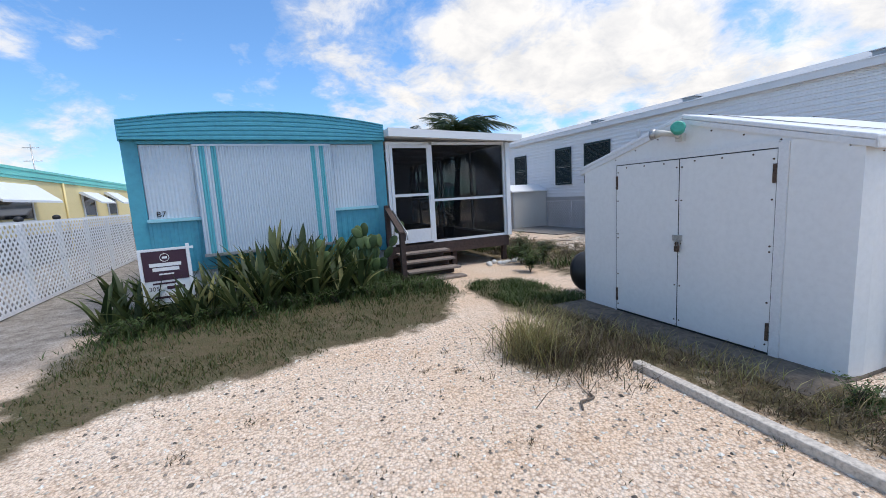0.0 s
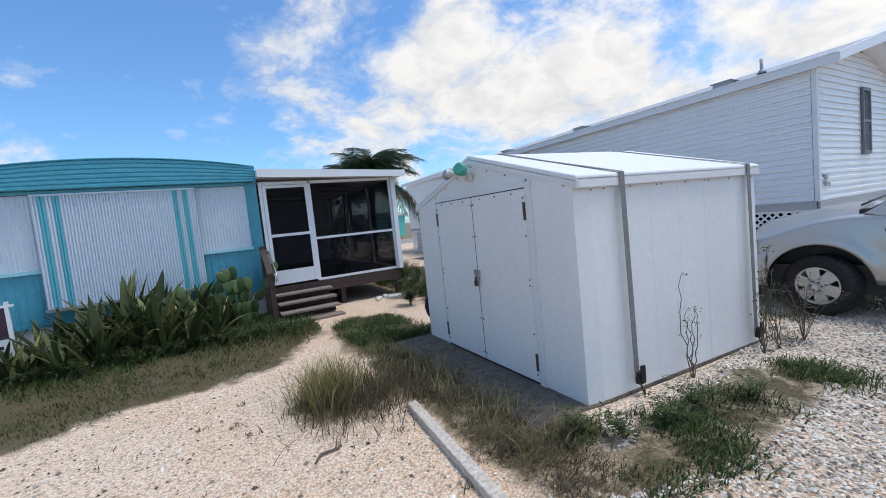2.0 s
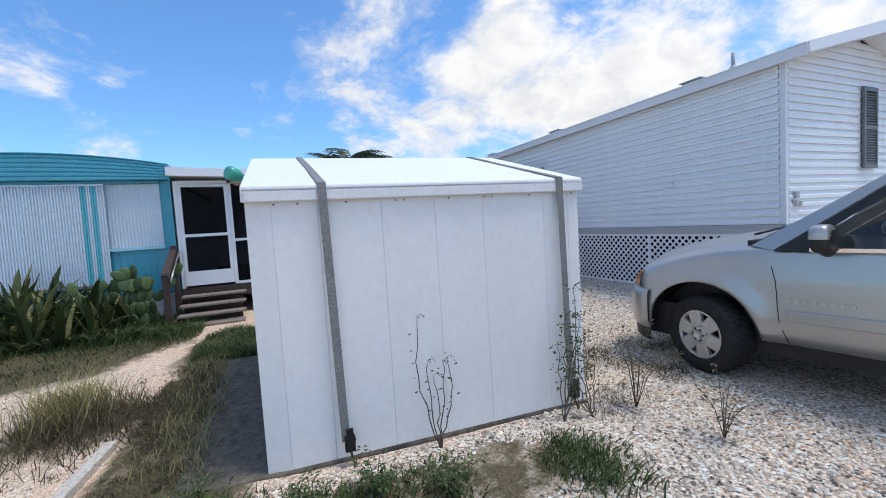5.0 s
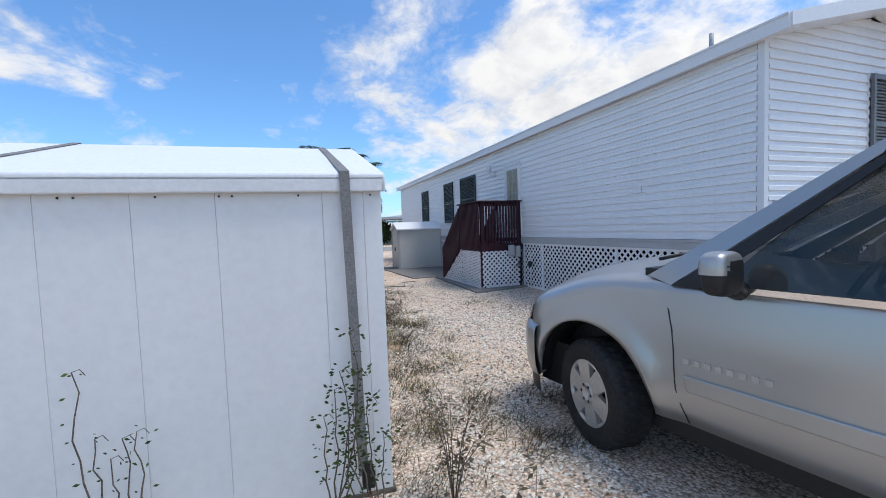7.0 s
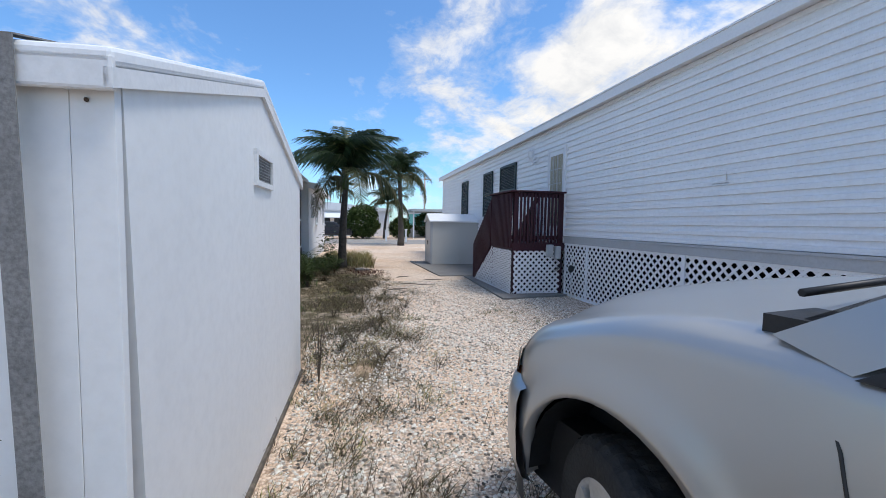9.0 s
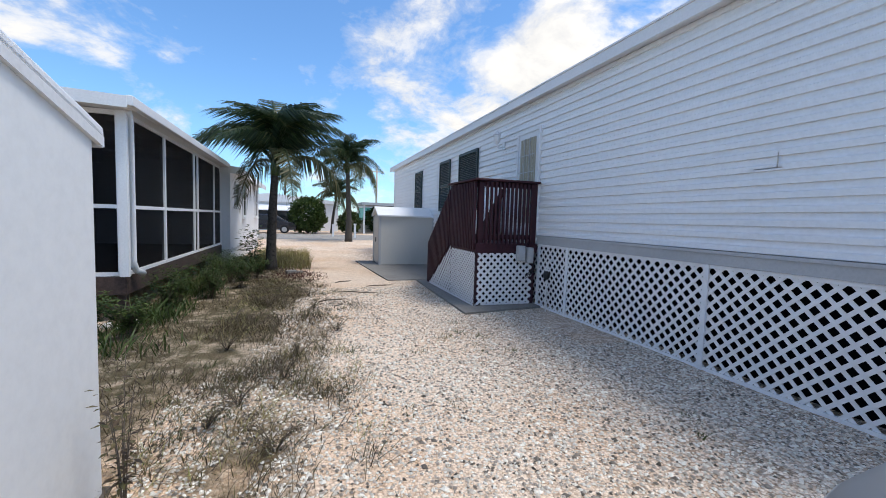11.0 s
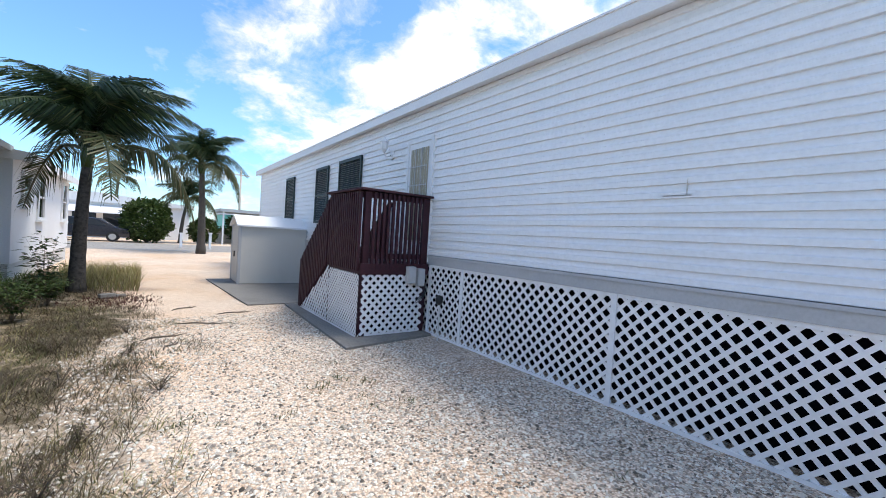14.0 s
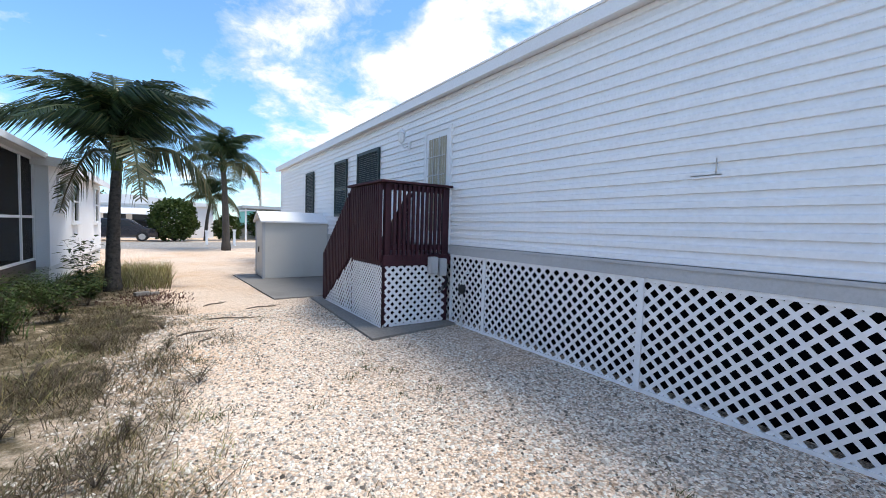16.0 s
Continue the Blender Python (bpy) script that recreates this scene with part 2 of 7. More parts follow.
# ---- building blocks ----
class Build:
    """Gathers simple solids into one mesh."""

    def __init__(self):
        self.v, self.f, self.smooth = [], [], set()

    def add(self, verts, faces, smooth=False):
        k = len(self.v)
        self.v.extend(tuple(p) for p in verts)
        for f in faces:
            if smooth:
                self.smooth.add(len(self.f))
            self.f.append(tuple(i + k for i in f))
        return self

    def box(self, x0, x1, y0, y1, z0, z1, m=None):
        p = [(x, y, z) for z in (z0, z1) for y in (y0, y1) for x in (x0, x1)]
        if m is not None:
            p = [m @ Vector(q) for q in p]
        return self.add(p, [(0, 2, 3, 1), (4, 5, 7, 6), (0, 1, 5, 4), (1, 3, 7, 5), (3, 2, 6, 7), (2, 0, 4, 6)])

    def beam(self, a, b, w, h, up=(0, 0, 1)):
        """A square bar from a to b, w across and h along up."""
        a, b = Vector(a), Vector(b)
        d = (b - a).normalized()
        s = d.cross(Vector(up))
        s = s.normalized() if s.length > 1e-4 else Vector((1, 0, 0))
        u = s.cross(d).normalized()
        p = [e + s * (w / 2 * i) + u * (h / 2 * j) for e in (a, b) for i, j in ((-1, -1), (1, -1), (1, 1), (-1, 1))]
        return self.add(p, [(0, 1, 2, 3), (7, 6, 5, 4), (0, 4, 5, 1), (1, 5, 6, 2), (2, 6, 7, 3), (3, 7, 4, 0)])

    def tube(self, points, radii, n=10, caps=True, smooth=True):
        pts = [Vector(p) for p in points]
        if isinstance(radii, (int, float)):
            radii = [radii] * len(pts)
        k, ref = len(self.v), None
        for i, p in enumerate(pts):
            d = (pts[min(i + 1, len(pts) - 1)] - pts[max(i - 1, 0)]).normalized()
            if ref is None:
                ref = d.cross(Vector((0, 0, 1)))
                if ref.length < 0.05:
                    ref = d.cross(Vector((1, 0, 0)))
            ref = (ref - d * ref.dot(d)).normalized()
            o = d.cross(ref)
            for j in range(n):
                a = 2 * math.pi * j / n
                self.v.append(tuple(p + (ref * math.cos(a) + o * math.sin(a)) * radii[i]))
        for i in range(len(pts) - 1):
            for j in range(n):
                if smooth:
                    self.smooth.add(len(self.f))
                self.f.append((k + i * n + j, k + i * n + (j + 1) % n, k + (i + 1) * n + (j + 1) % n, k + (i + 1) * n + j))
        if caps:
            self.f.append(tuple(k + j for j in range(n))[::-1])
            self.f.append(tuple(k + (len(pts) - 1) * n + j for j in range(n)))
        return self

    def prism(self, outline, place, depth):
        """A flat outline [(a, b)] set in space by place(a, b, c) and given depth along c."""
        n = len(outline)
        p = [place(a, b, c) for c in (0, depth) for a, b in outline]
        return self.add(p, [tuple(range(n))[::-1], tuple(range(n, 2 * n))] + [(i, (i + 1) % n, n + (i + 1) % n, n + i) for i in range(n)])

    def ball(self, c, r, n=8, squash=(1, 1, 1)):
        c = Vector(c)
        rings = max(4, n // 2 + 1)
        p = []
        for i in range(rings + 1):
            th = math.pi * i / rings
            for j in range(n):
                a = 2 * math.pi * j / n
                p.append(c + Vector((math.sin(th) * math.cos(a) * r * squash[0], math.sin(th) * math.sin(a) * r * squash[1], math.cos(th) * r * squash[2])))
        return self.add(p, [(i * n + j, (i + 1) * n + j, (i + 1) * n + (j + 1) % n, i * n + (j + 1) % n) for i in range(rings) for j in range(n)], True)

    def mesh(self, name):
        me = bpy.data.meshes.new(name)
        me.from_pydata(self.v, [], self.f)
        if self.smooth:
            me.polygons.foreach_set("use_smooth", [i in self.smooth for i in range(len(self.f))])
        me.update()
        return me


def part(name, build, mat, parent=None, label="", bevel=0.0):
    """One mesh object under a thing or a part."""
    me = build if isinstance(build, bpy.types.Mesh) else build.mesh(name)
    if not me.materials:
        me.materials.append(M[mat] if isinstance(mat, str) else mat)
    ob = new(name, me)
    ob.parent = parent
    if label:
        tagged(ob, label)
    if bevel:
        b = ob.modifiers.new("edge", "BEVEL")
        b.width, b.segments, b.limit_method = bevel, 2, "ANGLE"
    return ob


def thing(name, at, label, category, group="", kind="", turn=0.0):
    ob = new(name)
    ob.empty_display_size = 0.2
    ob.matrix_basis = pose(*at, 0, 0, turn)
    return tagged(ob, label, category, group, kind)


def setting(name, build, mat, label, category, kind="structure"):
    return tagged(part(name, build, mat), label, category, "", kind)


# ---- ground ----
def smooth(a, b, v):
    t = min(1.0, max(0.0, (v - a) / (b - a)))
    return t * t * (3 - 2 * t)


def nz(x, y, s, k=0.0):
    return noise.noise(Vector((x * s, y * s, k)))


def veg_amount(x, y):
    return veg_cell(round(x * 20), round(y * 20))


@functools.lru_cache(maxsize=None)
def veg_cell(i, j):
    """How far the ground is overgrown: 0 bare gravel, 1 weeds and soil."""
    x, y = i / 20, j / 20
    w = 0.35 * nz(x, y, 0.9, 1) + 0.18 * nz(x, y, 3.1, 2)
    v = 0.0
    edge = 5.9 + 0.32 * (x + 3.8) if x < -1.2 else 6.75 + 0.25 * (x + 1.2)
    if x < 0.9:
        v = max(v, float(smooth(-0.25, 0.25, y - edge + w)) * float(smooth(0.35, -0.1, x - (0.15 + max(0, y - 7.2) * 0.55) + w * 0.5)) * (1 if y < 10.4 else 0.5))
        v *= float(smooth(-4.6, -4.0, x + w))
    # beside the shed and along the foot path
    d = math.hypot((x - 1.45) * 1.25, (y - 7.3) * 0.62)
    v = max(v, float(smooth(1.05, 0.55, d + w * 0.5)))
    d = math.hypot((x - 0.45) * 0.9, (y - 5.35) * 1.3)
    v = max(v, float(smooth(0.85, 0.3, d + w * 0.6)) * 0.85)
    if 0.8 < x < 2.3:
        v = max(v, float(smooth(0.75, 0.35, abs(x - 1.35) + w * 0.4)) * float(smooth(2.9, 3.6, y)) * float(smooth(6.6, 6.0, y)) * 0.85)
    # strip along the screened porch and behind the shed
    if y > 6.4:
        e = 5.1 + 0.5 * math.sin(y * 0.55 + 1.0)
        v = max(v, float(smooth(0.5, -0.5, x - e + w)) * float(smooth(2.6, 3.2, x + 0.4 * w)) * float(smooth(6.4, 7.2, y)) * float(smooth(20.5, 18.5, y)) * 0.74)
    d = math.hypot((x - 1.35) * 1.1, (y - 3.6) * 0.8)
    v = max(v, float(smooth(0.9, 0.3, d + w * 0.8)) * 0.6)
    d = math.hypot((x - 2.7) * 0.45, (y - 3.15) * 1.5)
    v = max(v, float(smooth(0.8, 0.3, d + w * 0.8)) * 0.75)
    d = math.hypot((x - 5.0) * 1.2, (y - 6.3) * 0.5)
    v = max(v, float(smooth(0.9, 0.2, d + w * 0.9)) * 0.6)
    d = math.hypot((x - 4.9) * 0.8, (y - 9.0) * 0.28)
    v = max(v, float(smooth(1.1, 0.5, d + w * 1.6)) * 0.5)
    return v


def grey_and_shade_amount(x, y):
    """Greyer, coarser gravel beside the shed; towards the white house partly its painted soft shadow."""
    w = 0.5 * nz(x, y, 0.6, 5)
    g = float(smooth(0.5, 1.8, x - 0.5 + w * 0.5)) * float(smooth(5.0, 3.6, y - 0.1 * x)) * 0.42
    # part of the house's soft shadow is put into this grey
    g = max(g, float(smooth(5.9, 8.3, x + w)) * float(smooth(24, 18, y)) * 0.6)
    return g


def soil_amount(x, y):
    """Bare grey soil by the fence; pale sand on the far drive stays out."""
    w = 0.4 * nz(x, y, 0.7, 9)
    return float(smooth(-3.9, -4.7, x + w)) * float(smooth(7.0, 8.4, y + 0.6 * (x + 4.5) + w))


def road_amount(x, y):
    return float(smooth(30.2, 30.8, y)) * float(smooth(38.5, 38.0, y))


def ground_z(x, y):
    near = 1.0 if -8 < x < 14 and -3 < y < 30 else 0.0
    return near * (0.012 * nz(x, y, 0.8, 20) + 0.006 * nz(x, y, 3.0, 21)) + 0.03 * veg_amount(x, y) * near


def build_ground():
    fine_x = np.arange(-7, 10.01, 0.11)
    fine_y = np.arange(1.5, 20.01, 0.11)
    xs = np.concatenate([[-900, -300, -120, -60, -35, -22, -15, -11, -9, -8], fine_x, [10.6, 11.5, 13, 15, 18, 23, 32, 50, 90, 200, 600, 900]])
    ys = np.concatenate([[-900, -300, -100, -45, -20, -10, -6, -3, -1, 0.2, 1], fine_y, np.arange(20.4, 40, 0.5), [42, 46, 52, 60, 75, 100, 150, 300, 900]])
    verts, rgba = [], []
    for y in ys:
        for x in xs:
            inside = -9 < x < 12 and 0 < y < 32
            verts.append((x, y, ground_z(x, y) if inside else 0.0))
            rgba.append((veg_amount(x, y) if inside else (0.7 if abs(x) > 14 or y > 48 else 0.0),
                         grey_and_shade_amount(x, y) if -2 < y < 40 else 0.0, soil_amount(x, y) if y < 60 else 0.0, road_amount(x, y)))
    n = len(xs)
    faces = [(j * n + i, j * n + i + 1, (j + 1) * n + i + 1, (j + 1) * n + i) for j in range(len(ys) - 1) for i in range(n - 1)]
    me = bpy.data.meshes.new("ground")
    me.from_pydata(verts, [], faces)
    at = me.attributes.new("zones", "FLOAT_COLOR", "POINT")
    at.data.foreach_set("color", np.array(rgba, dtype=np.float32).ravel())
    me.polygons.foreach_set("use_smooth", [True] * len(faces))
    m = bpy.data.materials.new("gravel_ground")
    m.use_nodes = True
    t = m.node_tree
    b = t.nodes["Principled BSDF"]
    pos = t.nodes.new("ShaderNodeTexCoord").outputs["Object"]
    za = t.nodes.new("ShaderNodeAttribute")
    za.attribute_name = "zones"
    sep = t.nodes.new("ShaderNodeSeparateColor")
    t.links.new(za.outputs["Color"], sep.inputs[0])
    veg, grey, soil = sep.outputs
    road = za.outputs["Alpha"]
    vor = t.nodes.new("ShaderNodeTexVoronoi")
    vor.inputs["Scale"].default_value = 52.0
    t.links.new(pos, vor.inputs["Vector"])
    vor2 = t.nodes.new("ShaderNodeTexVoronoi")
    vor2.inputs["Scale"].default_value = 150.0
    t.links.new(pos, vor2.inputs["Vector"])
    rnd = t.nodes.new("ShaderNodeSeparateColor")
    t.links.new(vor.outputs["Color"], rnd.inputs[0])
    rnd2 = t.nodes.new("ShaderNodeSeparateColor")
    t.links.new(vor2.outputs["Color"], rnd2.inputs[0])
    big = noisen(t, pos, 0.55, 6, 0.6, 0.4)
    mid = noisen(t, pos, 4.5, 5, 0.65, 0.2)
    sand = ramp(t, rnd.outputs[0], [(0.0, (0.46, 0.35, 0.27)), (0.15, (0.76, 0.64, 0.53)), (0.7, (0.87, 0.78, 0.69)), (1.0, (0.93, 0.90, 0.85))])
    fine = ramp(t, rnd2.outputs[1], [(0.0, (0.44, 0.33, 0.25)), (0.3, (0.74, 0.62, 0.50)), (1.0, (0.86, 0.79, 0.70))])
    sand = mixc(t, 0.4, sand, fine)
    tint = ramp(t, big, [(0.32, (0.92, 0.75, 0.60)), (0.52, (0.97, 0.86, 0.76)), (0.68, (1.02, 0.95, 0.88))])
    sand = mixc(t, 1.0, sand, tint, "MULTIPLY")
    stones = ramp(t, rnd.outputs[0], [(0.0, (0.07, 0.06, 0.05)), (0.25, (0.33, 0.29, 0.25)), (0.6, (0.62, 0.56, 0.50)), (1.0, (0.90, 0.87, 0.82))])
    gfac = mathn(t, "MULTIPLY", grey, ramp(t, mid, [(0.25, (0.45, 0.45, 0.45)), (0.6, (1, 1, 1))]))
    col = mixc(t, gfac, sand, stones)
    earth = ramp(t, mid, [(0.25, (0.035, 0.038, 0.014)), (0.45, (0.07, 0.066, 0.028)), (0.6, (0.095, 0.075, 0.040)), (0.85, (0.17, 0.13, 0.085))])
    edge = mathn(t, "ADD", veg, mathn(t, "MULTIPLY", mathn(t, "SUBTRACT", mid, 0.5), 1.5))
    vf = ramp(t, edge, [(0.25, (0, 0, 0)), (0.8, (0.95, 0.95, 0.95))])
    col = mixc(t, vf, col, earth)
    dust = ramp(t, mid, [(0.25, (0.15, 0.13, 0.11)), (0.5, (0.30, 0.27, 0.24)), (0.8, (0.46, 0.43, 0.39))])
    col = mixc(t, soil, col, dust)
    col = mixc(t, road, col, mixc(t, 0.4, (0.40, 0.38, 0.35), dust))
    # colour darkens towards the joints between the stones
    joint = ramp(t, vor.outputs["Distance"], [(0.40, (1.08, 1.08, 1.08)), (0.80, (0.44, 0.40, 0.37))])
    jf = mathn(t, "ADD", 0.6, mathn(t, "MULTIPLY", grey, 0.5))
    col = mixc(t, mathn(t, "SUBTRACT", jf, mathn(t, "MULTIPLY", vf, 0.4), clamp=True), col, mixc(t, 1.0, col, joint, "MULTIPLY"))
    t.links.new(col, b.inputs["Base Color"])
    b.inputs["Roughness"].default_value = 0.95
    b.inputs["Specular IOR Level"].default_value = 0.15
    h = mathn(t, "SUBTRACT", 1.0, vor.outputs["Distance"])
    h = mathn(t, "ADD", h, mathn(t, "MULTIPLY", vor2.outputs["Distance"], -0.35))
    bp = t.nodes.new("ShaderNodeBump")
    bp.inputs["Strength"].default_value, bp.inputs["Distance"].default_value = 0.9, 0.013
    t.links.new(h, bp.inputs["Height"])
    t.links.new(bp.outputs[0], b.inputs["Normal"])
    me.materials.append(m)
    tagged(new("ground", me), "pale coral gravel drive with weeds and bare soil", "ground", "", "structure")


build_ground()


# ---- lattice ----
def clip_line(px, py, dx, dy, w, h, inside=None):
    """The stretch of a line inside the rectangle 0..w, 0..h."""
    lo, hi = -1e9, 1e9
    for p, d, top in ((px, dx, w), (py, dy, h)):
        a, b = sorted((-p / d, (top - p) / d))
        lo, hi = max(lo, a), min(hi, b)
    return (lo, hi) if hi - lo > 0.03 else None


def lattice(parent, place, w, h, pitch=0.135, width=0.034, thick=0.006, joined=False, mat="lattice", cut=None):
    """Crossed strips on a rectangle w by h; place(u, v, d) sets them in space. cut(u) lowers the top edge."""
    j = Build()
    for layer, s in ((0, 1), (1, -1)):
        start = -h if s > 0 else 0.0
        k = int(math.ceil((w + h) / pitch))
        for i in range(k + 1):
            r = clip_line(start + i * pitch, 0.0, s, 1.0, w, h)
            if not r:
                continue
            a, b = r
            if cut:
                steps = [a + (b - a) * q / 24 for q in range(25)]
                steps = [q for q in steps if q <= cut(start + i * pitch + s * q)]
                if len(steps) < 2:
                    continue
                a, b = steps[0], steps[-1]
            p0 = place(start + i * pitch + s * a, a, layer * thick)
            p1 = place(start + i * pitch + s * b, b, layer * thick)
            nrm = Vector(place(0, 0, 1)) - Vector(place(0, 0, 0))
            if joined:
                j.beam(p0, p1, width, thick, nrm)
            else:
                part("slat", Build().beam(p0, p1, width, thick, nrm), mat, parent)
    if joined:
        tagged(part("lattice_web", j, mat, parent), kind="stuff")


# ---- white mobile home with lap siding ----
HX, HY0, HY1 = 9.25, 4.65, 22.4
RX = 11.5
house = thing("mobile_home", (HX, HY0, 0), "white vinyl-sided mobile home on a lattice skirt", "house")


def build_house():
    L, W = HY1 - HY0, 4.5
    wall = part("wall", Build().box(0.02, W - 0.02, 0.02, L - 0.02, 1.10, 3.68)
                .prism([(0.02, 3.6), (W - 0.02, 3.6), (RX - HX, 4.22)], lambda a, b, c: (a, 0.03 + c, b), L - 0.06), "siding", house, "white lap siding")
    # lap siding courses on the long side and the front gable
    pitch, z = 0.122, 1.24
    prof = [(0.0, 0.0), (-0.030, 0.003), (-0.030, 0.052), (-0.014, 0.064), (-0.012, 0.080), (-0.002, pitch), (0.02, pitch), (0.02, 0.0)]
    long_course = Build().prism(prof, lambda a, b, c: (a, 0.06 + c, b), L - 0.12).mesh("siding_course")
    while z < 3.62:
        ob = part("siding_course", long_course, "siding", wall)
        ob.location = (0, 0, z)
        z += pitch
    z = 1.24
    while z < 4.15:
        x0, x1 = 0.06, W - 0.06
        if z + pitch > 3.66:
            k = (z - 3.62) / 0.6
            x0, x1 = max(0.06, -0.15 + (RX - HX + 0.15) * k), min(W - 0.06, W + 0.17 - (W + 0.17 - (RX - HX)) * k)
        if x1 - x0 < 0.2:
            break
        ob = part("siding_course", Build().prism(prof, lambda a, b, c: (x0 + c, a, b), x1 - x0), "siding", wall)
        ob.location = (0, 0, z)
        z += pitch
    for x, y in ((-0.028, -0.028), (W - 0.05, -0.028), (-0.028, L - 0.05)):
        part("corner_post", Build().box(x, x + 0.08, y, y + 0.08, 1.2, 3.66), "siding_trim", house, bevel=0.006)
    # belt board and ledge
    part("belt_board", Build().box(-0.035, 0.02, 0.0, L, 1.09, 1.20).box(-0.05, 0.02, 0.0, L, 1.202, 1.235), "belt", house, "grey belt board above the skirt")
    part("belt_board", Build().box(-0.035, W, -0.037, 0.018, 1.09, 1.20).box(-0.05, W, -0.05, 0.018, 1.202, 1.235), "belt", house)
    # roof
    ex, ez, over = -0.15, 3.75, 0.36
    pk = RX - HX
    r = Build()
    for side in (-1, 1):
        xe = ex if side < 0 else W + 0.17
        r.prism([(xe, ez), (pk, 4.40), (pk, 4.34), (xe, ez - 0.06)] if side < 0 else [(pk, 4.40), (xe, ez), (xe, ez - 0.06), (pk, 4.34)],
                lambda a, b, c: (a, -over + c, b), L + 2 * over)
    part("roof", r, "roof_edge", house, "low grey gabled roof")
    f = Build().box(ex - 0.02, ex + 0.02, -over, L + over, 3.60, ez + 0.012)
    f.box(ex - 0.035, ex - 0.02, -over, L + over, 3.745, ez + 0.022)
    part("eave_fascia", f, "siding_trim", house, "white eave fascia", 0.004)
    part("eave_fascia", Build().box(W + 0.15, W + 0.19, -over, L + over, 3.60, ez + 0.012), "siding_trim", house)
    part("soffit", Build().box(ex + 0.02, 0.0, -over, L + over, 3.625, 3.64), "siding_trim", house)
    for side in (-1, 1):
        xe = ex if side < 0 else W + 0.17
        part("rake_board", Build().prism([(xe, 3.62), (xe, ez + 0.02), (pk, 4.42), (pk, 4.22)] if side < 0 else [(pk, 4.22), (pk, 4.42), (xe, ez + 0.02), (xe, 3.62)],
                                         lambda a, b, c: (a, -over - 0.025 + c, b), 0.05), "siding_trim", house, "white rake board")
        part("soffit", Build().prism([(xe, 3.62), (xe, 3.635), (pk, 4.235), (pk, 4.22)] if side < 0 else [(pk, 4.22), (pk, 4.235), (xe, 3.635), (xe, 3.62)],
                                     lambda a, b, c: (a, -over + 0.026 + c, b), over - 0.03), "siding_trim", house)
    # roof vents
    part("vent_pipe", Build().tube([(0.45, 0.98, 3.93), (0.45, 0.98, 4.22)], 0.03).tube([(0.45, 0.98, 3.93), (0.45, 0.98, 4.0)], [0.09, 0.035]), "roof_edge", house, "grey vent pipe")
    for y in (1.55, 5.6, 9.2):
        part("roof_vent", Build().box(0.4, 0.75, y, y + 0.35, 3.90, 3.985).box(0.36, 0.79, y - 0.04, y + 0.39, 3.986, 4.0), "roof_edge", house)
    # skirt: near-black box painted as shade behind lattice panels with battens
    part("crawl_space", Build().box(0.22, W - 0.2, 0.2, L - 0.2, 0.0, 1.10), "dark", house, "near-black box painted as the shade under the floor")
    sk = part("skirt", Build().box(-0.02, 0.015, 0.0, L, 0.0, 0.035).box(-0.02, 0.015, 0, L, 1.052, 1.088), "lattice", house, "white lattice skirt")
    lattice(sk, lambda u, v, d: (0.0 - d, 0.02 + u, 0.03 + v), 5.52, 1.03)
    lattice(sk, lambda u, v, d: (0.0 - d, 5.56 + u, 0.03 + v), L - 5.6, 1.03, joined=True)
    lattice(sk, lambda u, v, d: (0.02 + u, 0.0 - d, 0.03 + v), W - 0.04, 1.03, joined=True)
    for y in (0.03, 2.39, 4.70, 5.5, 7.9, 10.2, 12.6, 15.0):
        part("batten", Build().box(-0.032, -0.014, y - 0.028, y + 0.028, 0.0, 1.088), "lattice", sk)
    for x in (0.03, 2.4, W - 0.03):
        part("batten", Build().box(x - 0.028, x + 0.028, -0.032, -0.014, 0.0, 1.088), "lattice", sk)
    # utility boxes at the front corner
    for x, z, s in ((0.17, 1.62, 0.10), (0.16, 1.50, 0.09), (0.28, 1.50, 0.07)):
        part("outlet_box", Build().box(x, x + s * 0.8, -0.07, -0.02, z, z + s), "belt", house, "small grey outlet box", 0.006)


def shutter(parent, place, w, h, mat, name="shutter", label=""):
    """A louvred panel w by h; place(u, v, d) with d outwards."""
    b = Build()
    for u0, u1, v0, v1 in ((0, 0.05, 0, h), (w - 0.05, w, 0, h), (0.052, w - 0.052, 0, 0.07), (0.052, w - 0.052, h - 0.07, h), (0.052, w - 0.052, h * 0.5 - 0.03, h * 0.5 + 0.03)):
        b.add([place(u, v, d) for d in (0.01, 0.05) for u, v in ((u0, v0), (u1, v0), (u1, v1), (u0, v1))],
              [(0, 1, 2, 3), (7, 6, 5, 4), (0, 4, 5, 1), (1, 5, 6, 2), (2, 6, 7, 3), (3, 7, 4, 0)])
    ob = part(name, b, mat, parent, label)
    n = int((h - 0.14) / 0.045)
    for i in range(n):
        v = 0.08 + i * (h - 0.16) / n
        if abs(v + 0.02 - h * 0.5) < 0.04:
            continue
        part("louvre", Build().add([place(u, v + dv, d) for u in (0.052, w - 0.052) for dv, d in ((0, 0.042), (0.008, 0.046), (0.045, 0.018), (0.037, 0.014))],
                                   [(0, 1, 2, 3), (7, 6, 5, 4), (0, 4, 5, 1), (1, 5, 6, 2), (2, 6, 7, 3), (3, 7, 4, 0)]), mat, ob)
    return ob


